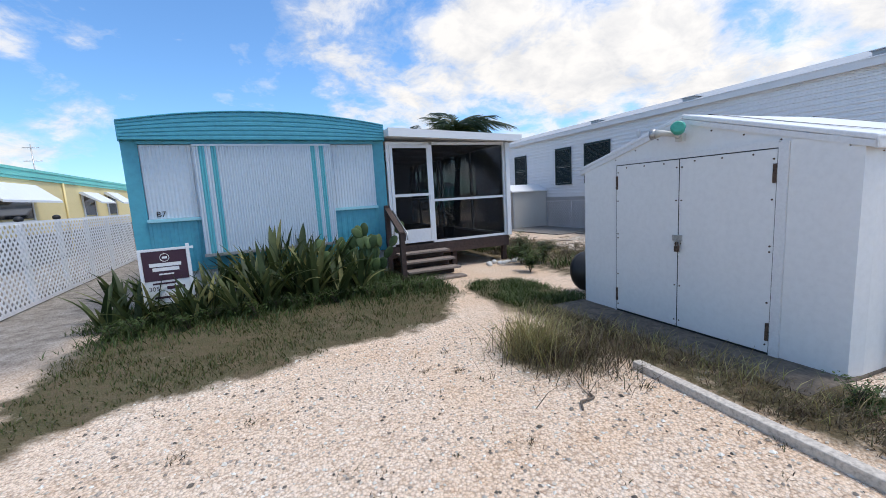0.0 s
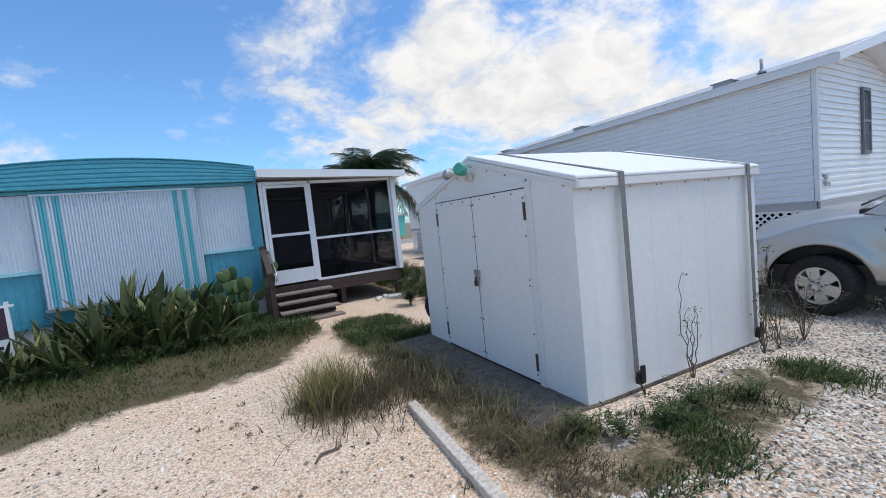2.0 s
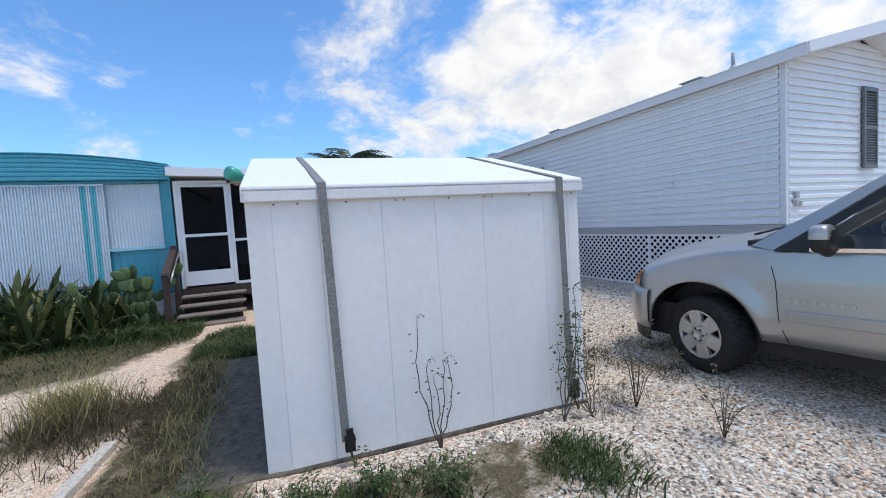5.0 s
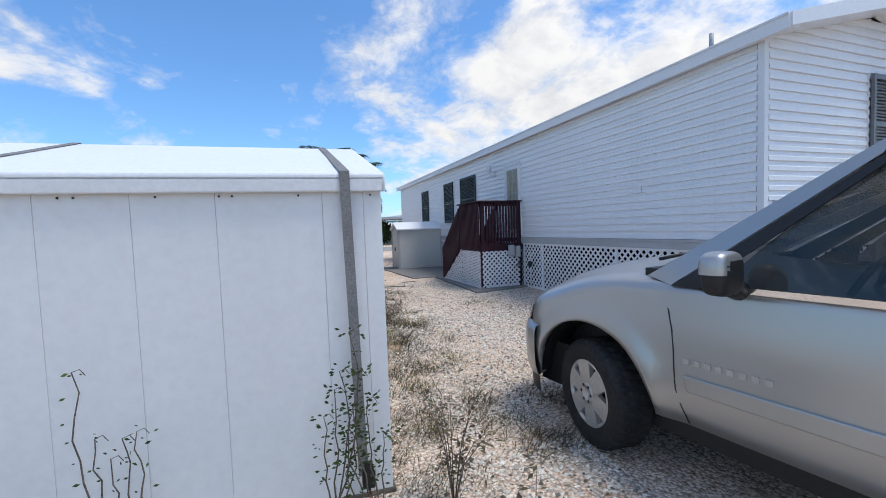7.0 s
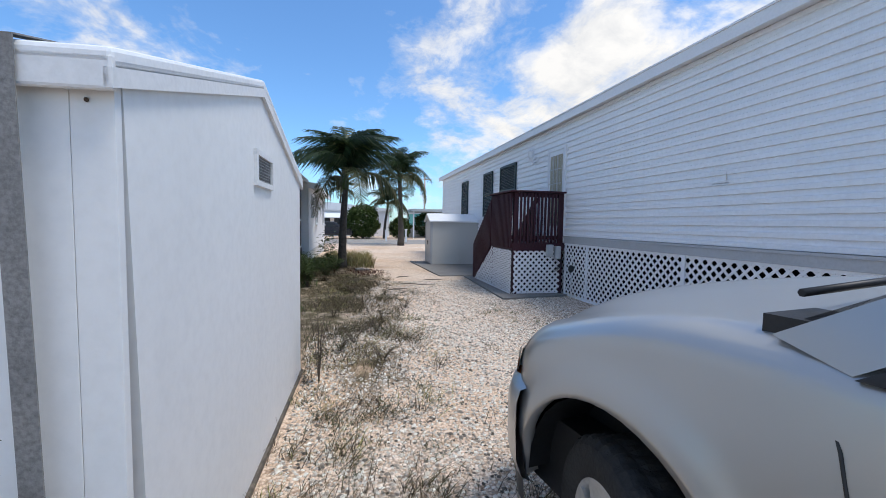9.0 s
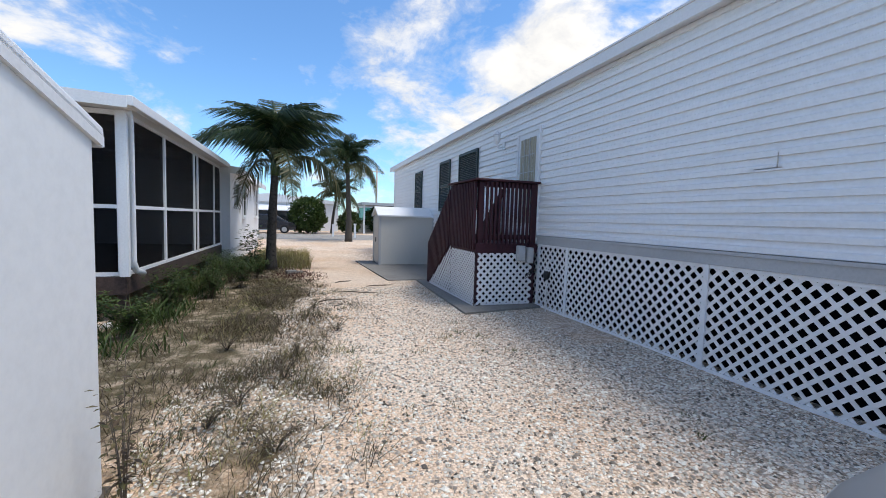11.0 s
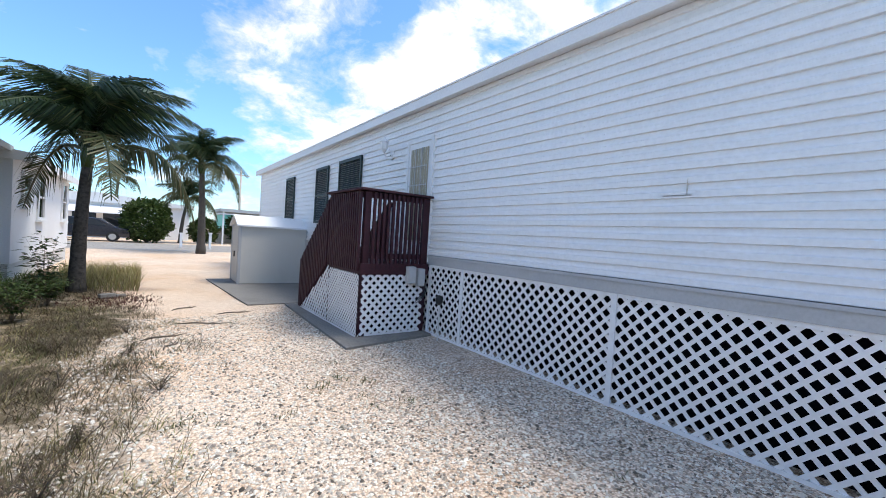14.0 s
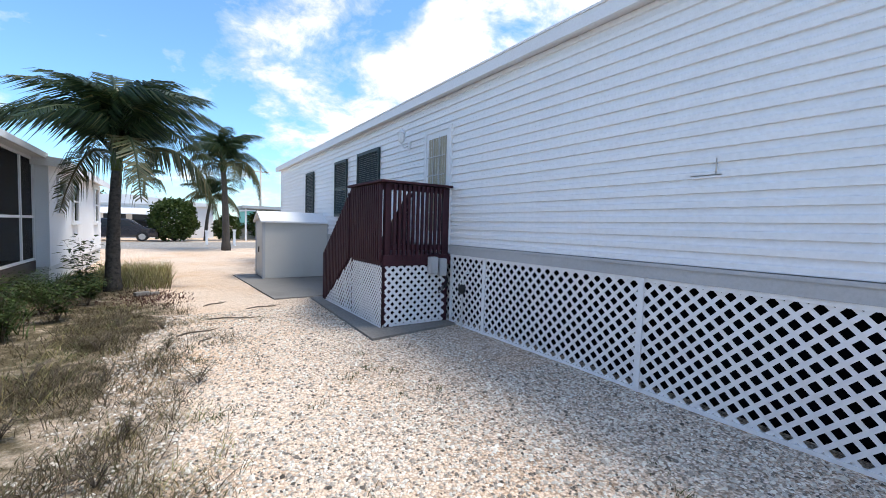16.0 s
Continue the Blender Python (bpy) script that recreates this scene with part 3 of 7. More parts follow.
def build_house_openings():
    side = lambda y0, z0: (lambda u, v, d: (-0.024 - d, y0 - HY0 - u, z0 + v))
    for y1, w, z0, z1 in ((18.55, 0.88, 1.78, 3.13), (15.7, 0.90, 1.72, 3.16), (14.1, 1.22, 1.72, 3.17)):
        win = part("window", Build().box(-0.03, 0.0, y1 - HY0 - w - 0.03, y1 - HY0 + 0.03, z0 - 0.03, z1 + 0.03), "siding_trim", house, "window behind a closed shutter")
        shutter(win, side(y1, z0), w, z1 - z0, "shutter", label="dark green louvred shutter")
    win = part("window", Build().box(2.12, 2.62, -0.03, 0.0, 2.05, 3.45), "siding_trim", house)
    shutter(win, lambda u, v, d: (2.14 + u, -0.03 - d, 2.07 + v), 0.46, 1.36, "shutter_grey", label="grey louvred shutter")
    # entry door with a curtained glass
    y0, y1, z0, z1 = 10.22 - HY0, 11.02 - HY0, 1.12, 3.14
    d = part("door", Build().box(-0.045, 0.0, y0 + 0.06, y1 - 0.06, z0, z1 - 0.06), "siding_trim", house, "white entry door with a tall curtained glass")
    part("door_frame", Build().box(-0.06, 0.0, y0, y0 + 0.058, z0, z1).box(-0.06, 0, y1 - 0.058, y1, z0, z1).box(-0.06, 0, y0 + 0.06, y1 - 0.06, z1 - 0.058, z1), "siding_trim", d)
    cur = Build()
    n = 40
    ya, yb, za, zb = y0 + 0.13, y1 - 0.13, 1.45, 2.98
    pts = [(-0.052 - 0.008 * math.sin(i * 1.25), ya + (yb - ya) * i / n) for i in range(n + 1)]
    cur.add([(x, y, z) for z in (za, zb) for x, y in pts], [(i, i + 1, n + 2 + i, n + 1 + i) for i in range(n)], True)
    part("curtain", cur, "curtain", d, "cream curtain behind the glass")
    bars = Build()
    for i in range(1, 3):
        y = ya + (yb - ya) * i / 3
        bars.box(-0.075, -0.066, y - 0.008, y + 0.008, za, zb)
    for i in range(1, 5):
        z = za + (zb - za) * i / 5
        bars.box(-0.078, -0.0755, ya, yb, z - 0.008, z + 0.008)
    part("glazing_bar", bars, "belt", d)
    # wall lantern
    y, z = 11.62 - HY0, 3.05
    lamp = part("wall_lantern", Build().box(-0.05, -0.024, y - 0.05, y + 0.05, z - 0.12, z + 0.02).tube([(-0.05, y, z - 0.06), (-0.14, y, z - 0.10), (-0.20, y, z - 0.02)], 0.012), "siding_trim", house, "white glass wall lantern")
    part("lantern_glass", Build().tube([(-0.2, y, z - 0.02), (-0.2, y, z + 0.04), (-0.2, y, z + 0.16)], [0.03, 0.065, 0.075], 6, smooth=False), "frame_white", lamp)
    part("lantern_cap", Build().tube([(-0.2, y, z + 0.165), (-0.2, y, z + 0.20), (-0.2, y, z + 0.25)], [0.09, 0.05, 0.01], 6, smooth=False), "siding_trim", lamp)
    # tan cable scar on the siding
    part("old_caulk_line", Build().box(-0.030, -0.0245, 6.42 - HY0, 6.66 - HY0, 1.990, 2.0).box(-0.030, -0.0245, 6.46 - HY0, 6.47 - HY0, 2.001, 2.13), "scar", house, "tan caulk mark where a fitting was")
    # water pipe standing at the skirt
    part("water_pipe", Build().tube([(-0.12, 9.72 - HY0, 0.0), (-0.12, 9.72 - HY0, 0.80), (-0.11, 9.69 - HY0, 0.84), (-0.04, 9.66 - HY0, 0.85)], 0.014), "frame_white", house, "white water pipe")
    part("pipe_valve", Build().ball((-0.13, 9.72 - HY0, 0.60), 0.06, 8, (1, 1, 1.3)), "black", house, "black valve cover")


M["curtain"] = material("cream_curtain", (0.36, 0.33, 0.25), 0.8, vary=0.06, stain_amount=0.1, bump=0.1)
M["scar"] = material("tan_caulk", (0.58, 0.54, 0.48), 0.8, vary=0.15, grain=60, bump=0.2)
build_house()
build_house_openings()


# ---- red wooden entry deck ----
def build_deck():
    x0, x1, y0, y1, fl = 8.08, 9.20, 10.20, 11.45, 1.08
    y2 = 12.85
    d = thing("entry_deck", (x0, y0, 0), "dark red wooden entry deck with balusters and stairs", "deck")
    B = lambda: Build()
    at = lambda x, y, z: (x - x0, y - y0, z)
    W, D = x1 - x0, y1 - y0
    for i in range(9):
        part("floor_board", B().box(0.02, W, 0.02 + i * D / 9, 0.012 + (i + 1) * D / 9, fl - 0.03, fl), "red_wood", d)
    part("rim_board", B().box(-0.03, W, -0.03, 0.0, 0.93, fl + 0.01), "red_wood", d)
    part("rim_board", B().box(-0.03, 0.0, 0.002, D, 0.93, fl + 0.01), "red_wood", d)
    for x, y in ((0.01, 0.01), (W - 0.1, 0.01), (0.01, D - 0.1)):
        part("post", B().box(x, x + 0.09, y, y + 0.09, 0.0, 2.12), "red_wood", d, bevel=0.006)
    # near rail
    part("rail", B().box(0.1, W - 0.1, 0.0, 0.04, 2.03, 2.12), "red_wood", d)
    part("rail", B().box(0.1, W - 0.1, 0.0, 0.04, 1.16, 1.24), "red_wood", d)
    for i in range(12):
        x = 0.12 + i * 0.077
        part("baluster", B().box(x, x + 0.036, -0.038, -0.002, 1.0, 2.11), "red_wood", d)
    # side rail towards the drive, balusters close together
    part("rail", B().box(0.0, 0.04, 0.1, D - 0.1, 2.03, 2.12), "red_wood", d)
    part("rail", B().box(0.0, 0.04, 0.1, D - 0.1, 1.16, 1.24), "red_wood", d)
    for i in range(16):
        y = 0.03 + i * 0.074
        part("baluster", B().box(-0.07, -0.032, y, y + 0.042, 0.98, 2.11), "red_wood", d)
    part("rail_cap", B().box(-0.10, 0.13, -0.07, D + 0.05, 2.125, 2.16), "red_wood", d, bevel=0.008)
    part("rail_cap", B().box(0.135, W, -0.07, 0.08, 2.125, 2.16), "red_wood", d, bevel=0.008)
    # stairs
    n = 5
    for i in range(n):
        z = fl - (i + 1) * fl / (n + 1)
        y = D + i * (y2 - y1) / n
        part("tread", B().box(0.04, W - 0.06, y, y + 0.29, z - 0.035, z), "red_wood", d)
    for x in (0.0, W - 0.05):
        part("stringer", B().prism([(D, fl - 0.02), (D, fl - 0.32), (y2 - y0, 0.0), (y2 - y0, 0.12)], lambda a, b, c: (x + c, a, b), 0.04), "red_wood", d)
        part("stair_post", B().box(x - 0.02, x + 0.07, y2 - y0 - 0.05, y2 - y0 + 0.04, 0.0, 0.96), "red_wood", d)
        part("stair_rail", B().beam((x + 0.02, D, 2.10), (x + 0.02, y2 - y0 + 0.03, 0.96), 0.09, 0.05), "red_wood", d)
        for i in range(17):
            y = D + 0.03 + i * (y2 - y0 - D - 0.08) / 16
            k = (y - D) / (y2 - y0 - D)
            bot = max(0.05, fl - 0.12 - k * (fl - 0.06))
            part("baluster", B().box(x - 0.062, x - 0.024, y, y + 0.045, bot, 2.06 - k * 1.14), "red_wood", d)
    # lattice skirts
    s = part("skirt", B().box(0.0, W, 0.012, 0.03, 0.03, 0.06), "lattice", d, "white lattice skirt under the deck")
    lattice(s, lambda u, v, q: (0.02 + u, 0.002 - q, 0.05 + v), W - 0.1, 0.88, pitch=0.125, width=0.042)
    s2 = part("skirt", B().box(-0.045, -0.03, 0.02, D, 0.03, 0.055), "lattice", d, "fine white lattice panel")
    lattice(s2, lambda u, v, q: (-0.034 - q, 0.01 + u, 0.05 + v), D - 0.12, 0.88, pitch=0.078, width=0.024, joined=True)
    s3 = part("skirt", B().box(-0.045, -0.03, D, y2 - y0 - 0.05, 0.03, 0.055), "lattice", d, "triangular white lattice panel")
    lattice(s3, lambda u, v, q: (-0.034 - q, D - 0.08 + u, 0.05 + v), y2 - y0 - D, 0.9, pitch=0.115, width=0.034, cut=lambda u: 0.92 * (1 - u / (y2 - y0 - D)))
    # solid near-black box stands in for the shade under the deck
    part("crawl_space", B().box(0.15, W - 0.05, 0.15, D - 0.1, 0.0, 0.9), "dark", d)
    # meter boxes on the near face
    e = part("meter_box", B().box(0.70, 0.83, -0.14, -0.042, 0.80, 1.06), "belt", d, "two grey electrical boxes with loose cables", 0.01)
    part("box_lid", B().box(0.71, 0.82, -0.152, -0.142, 0.82, 1.04), "belt", e)
    e = part("meter_box", B().box(0.88, 1.0, -0.13, -0.042, 0.76, 1.03), "belt", d, "", 0.01)
    part("box_lid", B().box(0.89, 0.99, -0.142, -0.132, 0.78, 1.01), "belt", e)
    for k in range(3):
        pts = [(0.95 + 0.03 * k, -0.09, 0.78)] + [(0.95 + 0.10 * math.sin(i * 1.1 + k), -0.10 - 0.01 * k, 0.74 - 0.06 * i - 0.03 * k) for i in range(4)] + [(1.06, -0.06, 0.6)]
        part("cable", B().tube(pts, 0.006, 5), "black", d)


build_deck()
pad = Build().prism([(7.72, 9.75), (9.2, 9.98), (9.2, 13.2), (7.86, 13.15)], lambda a, b, c: (a, b, c), 0.035)
setting("pavement_deck", pad, "concrete_pad", "grey concrete pad under the deck", "pavement")
pad = Build().prism([(7.2, 13.25), (9.2, 13.25), (9.2, 17.6), (6.95, 17.5)], lambda a, b, c: (a, b, c), 0.03)
setting("pavement_shed", pad, "concrete_pad", "grey concrete pad beside the small shed", "pavement")


# ---- small storage shed by the house ----
def build_small_shed():
    d = thing("small_shed", (7.54, 16.36, 0), "low cream resin storage shed with a white roof", "shed")
    w, l, h, pk = 1.70, 1.08, 1.55, 1.78
    part("wall", Build().prism([(0, 0.03), (l, 0.03), (l, h), (l / 2, pk - 0.03), (0, h)], lambda a, b, c: (c, a, b), w), "cream", d, "cream wall panels", 0.01)
    for x in (0.0, w):
        for y in (0, l):
            part("corner_trim", Build().box(x - 0.03, x + 0.03, y - 0.03, y + 0.03, 0.03, h), "belt", d)
    for a, b in (((-0.07, h - 0.04), (l / 2, pk)), ((l + 0.07, h - 0.04), (l / 2, pk))):
        part("roof_panel", Build().prism([a, b, (b[0], b[1] + 0.045), (a[0], a[1] + 0.045)], lambda p, q, c: (-0.09 + c, p, q), w + 0.16), "roof_white", d, "white roof panel")
    dr = part("door", Build().box(-0.025, -0.002, 0.14, l - 0.14, 0.08, 1.5), "cream", d, "cream door")
    part("latch", Build().box(-0.05, -0.026, l / 2 - 0.03, l / 2 + 0.03, 0.7, 0.85), "black", dr)
    part("door_frame", Build().box(-0.03, -0.001, 0.09, 0.137, 0.05, 1.53), "belt", d)
    part("door_frame", Build().box(-0.03, -0.001, l - 0.137, l - 0.09, 0.05, 1.53), "belt", d)


M["cream"] = material("cream_resin_panel", (0.60, 0.58, 0.53), 0.6, vary=0.04, stain=1.5, stain_amount=0.2, bump=0.06)
build_small_shed()


# ---- turquoise trailer ----
TX0, TX1, TY, TL = -3.88, 0.34, 10.26, 11.8


def ribbed(x0, x1, z0, z1, y, pitch, depth, lean=0.0, flat=0.35):
    """A vertical ribbed sheet between x0 and x1; lean pushes its foot towards -y."""
    b = Build()
    n = max(1, int(round((x1 - x0) / pitch)))
    xs = []
    for i in range(n):
        a = x0 + (x1 - x0) * i / n
        s = (x1 - x0) / n
        xs += [(a, 0), (a + s * flat, 0), (a + s * (flat + 0.12), depth), (a + s * 0.88, depth)]
    xs.append((x1, 0))
    m = len(xs)
    b.add([(x, y - q - (lean if k == 0 else 0), z) for k, z in ((0, z0), (1, z1)) for x, q in xs], [(i, i + 1, m + i + 1, m + i) for i in range(m - 1)])
    b.box(x0, x1, y + 0.002, y + 0.03, z0, z1) if not lean else None
    return b


def build_trailer():
    d = thing("trailer", ((TX0 + TX1) / 2, TY, 0), "old turquoise and white single-wide trailer with ribbed metal panels", "mobile home")
    hw = (TX1 - TX0) / 2
    arch = lambda x: 3.0 + 0.19 * (1 - (x / hw) ** 2)
    n = 24
    xs = [-hw + 2 * hw * i / n for i in range(n + 1)]
    # roof shell and ribbed front band
    shell = Build()
    shell.add([(x, y, arch(x) - dz) for dz in (0, 0.1) for y in (0.03, TL) for x in xs],
              [(i, i + 1, n + 2 + i, n + 1 + i) for i in range(n)] + [(2 * n + 2 + i, 3 * n + 3 + i, 3 * n + 4 + i, 2 * n + 3 + i) for i in range(n)])
    part("roof", shell, "roof_white", d, "low arched roof")
    rows = []
    k = 6
    for i in range(k):
        for f, q in ((0.0, 0.0), (0.18, 0.014), (0.72, 0.014), (0.9, 0.0)):
            rows.append(((i + f) / k, q))
    rows.append((1.0, 0.0))
    b = Build()
    for t_, q in rows:
        for x in xs:
            top = arch(x)
            b.v.append((x, -0.03 - q, 2.72 + (top - 2.72) * t_ ** 1.0))
    m = n + 1
    b.f = [(j * m + i, j * m + i + 1, (j + 1) * m + i + 1, (j + 1) * m + i) for j in range(len(rows) - 1) for i in range(n)]
    b.add([(x, y, 2.72) for y in (-0.03, 0.2) for x in xs], [(i, m + i, m + i + 1, i + 1) for i in range(n)])
    part("roof_band", b, "aqua", d, "ribbed turquoise roof band")
    for s in (-1, 1):
        e = Build()
        e.box(s * hw - 0.012, s * hw + 0.012, -0.035, TL, 2.70, 3.01)
        part("roof_band", e, "aqua", d)
    tr = Build()
    tr.tube([(x, -0.045, arch(x) + 0.008) for x in xs], 0.014, 6)
    part("roof_edge", tr, "aqua", d, "turquoise edge trim")
    # body
    body = Build().box(-hw + 0.02, hw - 0.02, 0.14, TL, 0.55, 2.95)
    part("wall", body, "panel_white", d, "white metal side wall")
    part("wall_base", Build().box(-hw + 0.01, hw - 0.01, 0.135, TL, 0.10, 0.56), "block", d, "white block base")
    for s in (-1, 1):
        xa = s * hw
        xb = s * (hw - 0.20)
        p = [(xa, 0.02), (xb, 0.115), (xb, 0.14), (xa, 0.14)]
        part("corner_panel", Build().add([(x, y, z) for z in (0.55, 2.715) for x, y in p], [(0, 1, 2, 3), (7, 6, 5, 4), (0, 4, 5, 1), (1, 5, 6, 2), (2, 6, 7, 3), (3, 7, 4, 0)]), "aqua", d, "turquoise corner panel")
    fx = lambda x: x - (TX0 + TX1) / 2
    for xa, xb in ((-3.66, -2.90), (-0.72, 0.14)):
        a, c = fx(xa), fx(xb)
        part("shutter_panel", ribbed(a, c, 1.47, 2.66, 0.105, 0.055, 0.007), "panel_white", d, "white ribbed storm panel")
        part("sill", Build().box(a - 0.03, c + 0.02, 0.06, 0.11, 1.41, 1.465), "aqua_pale", d, "pale turquoise sill", 0.006)
        part("lower_panel", ribbed(a - 0.03, c + 0.03, 0.55, 1.41, 0.105, 0.11, 0.007), "aqua", d, "ribbed turquoise lower panel")
    part("header", Build().box(-hw + 0.2, hw - 0.2, 0.05, 0.13, 2.665, 2.715), "aqua", d)
    # middle awning panel, hinged at the top, with two painted stripes at each side
    part("wall_middle", Build().box(fx(-2.90), fx(-0.72), 0.10, 0.138, 0.55, 2.66), "aqua", d)
    cols = [(-2.92, -2.84, "panel_white"), (-2.84, -2.75, "aqua_stripe"), (-2.75, -2.66, "panel_white"), (-2.66, -2.58, "aqua_stripe"), (-2.58, -1.05, "panel_white"),
            (-1.05, -0.97, "aqua_stripe"), (-0.97, -0.90, "panel_white"), (-0.90, -0.82, "aqua_stripe"), (-0.82, -0.70, "panel_white")]
    aw = part("awning", Build().box(fx(-2.93), fx(-0.69), 0.01, 0.06, 2.63, 2.66), "panel_white", d, "corrugated white awning panel with turquoise stripes, closed")
    for xa, xb, mt in cols:
        part("awning_strip", ribbed(fx(xa), fx(xb), 0.80, 2.64, 0.04, 0.043, 0.02, lean=0.05), mt, aw)
    part("awning_bar", Build().beam((fx(-2.93), -0.07, 0.81), (fx(-0.69), -0.07, 0.81), 0.03, 0.05), "steel", aw, "metal foot bar")
    # lot number
    txt = bpy.data.curves.new("lot", "FONT")
    txt.body, txt.size, txt.extrude = "B7", 0.13, 0.002
    ob = new("lot_number", txt)
    ob.parent = d
    ob.matrix_basis = pose(fx(-3.56), 0.095, 1.50, 90, 0, 0)
    txt.materials.append(M["black"])
    tagged(ob, "black lot number B7")
    return d


M["aqua_stripe"] = material("turquoise_stripe_paint", (0.10, 0.45, 0.52), 0.45, vary=0.05, stain_amount=0.1, bump=0.04)
build_trailer()


# ---- screened porch ----
PX0, PX1, PY0, PY1, PF = 0.38, 3.16, 10.30, 16.55, 0.62


def build_porch():
    d = thing("screened_porch", (PX0, PY0, 0), "screened porch with white aluminium frame on a dark wooden deck", "porch")
    W, L = PX1 - PX0, PY1 - PY0
    for i in range(20):
        part("floor_board", Build().box(i * W / 20, (i + 1) * W / 20 - 0.006, 0.0, L, PF - 0.06, PF - 0.025), "deck_wood", d)
    part("rim_beam", Build().box(-0.02, W + 0.03, -0.05, 0.0, 0.36, PF - 0.03), "deck_wood", d, "dark wooden rim beam")
    part("rim_beam", Build().box(W - 0.01, W + 0.03, 0.002, L, 0.36, PF - 0.03), "deck_wood", d)
    for x, y in ((W - 0.1, 0.02), (W * 0.5, 0.05), (W - 0.1, 2.2), (W - 0.1, 4.4)):
        part("deck_post", Build().box(x, x + 0.1, y, y + 0.1, 0.0, 0.58), "deck_wood", d)
    fw = 0.05
    bar = lambda *a, name="frame_bar": part(name, Build().box(*a), "frame_white", d)
    # front: door then one tall bay with a middle rail
    for x in (0.0, 0.93, W - 0.06):
        bar(x, x + 0.06, -0.03, 0.03, PF - 0.02, 2.70)
    bar(0.062, W - 0.062, -0.03, 0.03, 2.64, 2.70)
    bar(0.992, W - 0.062, -0.028, 0.028, PF - 0.02, PF + 0.03)
    bar(0.992, W - 0.062, -0.026, 0.026, 1.47, 1.52)
    part("screen", Build().box(0.992, W - 0.062, -0.003, 0.003, PF + 0.032, 2.638), "screen", d, "black insect screen")
    dr = part("screen_door", Build().box(0.065, 0.125, -0.045, -0.005, PF + 0.02, 2.63).box(0.865, 0.925, -0.045, -0.005, PF + 0.02, 2.63)
              .box(0.127, 0.863, -0.044, -0.006, 2.575, 2.63).box(0.127, 0.863, -0.044, -0.006, 1.60, 1.655), "frame_white", d, "white screen door, closed")
    part("kick_plate", Build().box(0.127, 0.863, -0.040, -0.012, PF + 0.02, PF + 0.30), "frame_white", dr, "white kick plate")
    part("screen", Build().box(0.127, 0.863, -0.028, -0.022, PF + 0.302, 1.598), "screen", dr)
    part("screen", Build().box(0.127, 0.863, -0.028, -0.022, 1.657, 2.573), "screen", dr)
    part("door_handle", Build().box(0.88, 0.91, -0.085, -0.047, 1.5, 1.62), "frame_white", dr)
    # side facing the gravel lane
    ys = [0.0, 1.55, 3.42, 3.70, 5.35, L - 0.06]
    for y in ys:
        bar(W - 0.03, W + 0.03, y + (0.032 if y == 0 else 0), y + 0.062, PF - 0.02, 2.70)
    for z in (PF - 0.02, 1.47, 2.65):
        for a, b in zip(ys, ys[1:]):
            bar(W - 0.025, W + 0.025, a + 0.064, b - 0.002, z, z + 0.05)
    for a, b in zip(ys, ys[1:]):
        part("screen", Build().box(W - 0.003, W + 0.003, a + 0.064, b - 0.002, PF + 0.032, 2.648), "screen", d)
    # roof pan with fascia
    part("roof", Build().prism([(-0.03, 2.78), (W + 0.17, 2.70), (W + 0.17, 2.74), (-0.03, 2.91)], lambda a, b, c: (a, -0.35 + c, b), L + 0.40), "roof_white", d, "white aluminium roof")
    part("fascia", Build().prism([(-0.03, 2.76), (W + 0.19, 2.67), (W + 0.19, 2.81), (-0.03, 2.92)], lambda a, b, c: (a, -0.375 + c, b), 0.022), "roof_white", d, "white roof fascia")
    part("gutter", Build().box(W + 0.172, W + 0.25, -0.37, L + 0.05, 2.70, 2.82), "roof_white", d, "white gutter", 0.01)
    part("downspout", Build().tube([(W + 0.10, -0.10, 2.70), (W + 0.07, 0.06, 2.6), (W + 0.07, 0.06, 0.78), (W + 0.09, 0.10, 0.66), (W + 0.12, 0.26, 0.60)], 0.042, 8), "frame_white", d, "white downspout")
    # corner post
    bar(W - 0.02, W + 0.08, -0.10, -0.035, PF - 0.02, 2.69, name="corner_post")
    # white rafters below the roof
    for i in range(5):
        y = 0.5 + i * 1.3
        part("rafter", Build().prism([(0.0, 2.74), (W - 0.05, 2.64), (W - 0.05, 2.70), (0.0, 2.80)], lambda a, b, c: (a, y + c, b), 0.05), "frame_white", d)
    # entry steps of weathered boards
    st = part("stairs", Build().box(-0.04, 0.02, -0.95, -0.05, 0.0, 0.12), "deck_wood", d, "weathered wooden steps")
    for i in range(4):
        z = 0.48 - i * 0.145
        y = -0.12 - i * 0.24
        part("tread", Build().box(0.02, 1.12, y - 0.27, y, z - 0.04, z), "step_wood", st, bevel=0.006)
        part("riser_block", Build().box(0.06, 1.06, y - 0.06, y - 0.02, max(0.0, z - 0.16), z - 0.041), "deck_wood", st)
    part("newel", Build().box(-0.13, -0.04, -0.12, -0.03, 0.0, 1.45), "deck_wood", st, bevel=0.006)
    part("newel", Build().box(-0.13, -0.04, -0.95, -0.86, 0.0, 0.98), "deck_wood", st, bevel=0.006)
    part("handrail", Build().beam((-0.085, -0.06, 1.40), (-0.085, -0.95, 0.93), 0.10, 0.05), "deck_wood", st)
    part("handrail", Build().beam((-0.03, -0.06, 1.33), (-0.03, -0.95, 0.86), 0.02, 0.14), "deck_wood", st)
    part("grab_rail", Build().tube([(0.0, -0.08, 1.30), (0.02, -0.12, 1.34), (0.02, -0.92, 0.93), (0.0, -0.97, 0.82)], 0.016, 8), "steel", st, "metal grab rail")


build_porch()


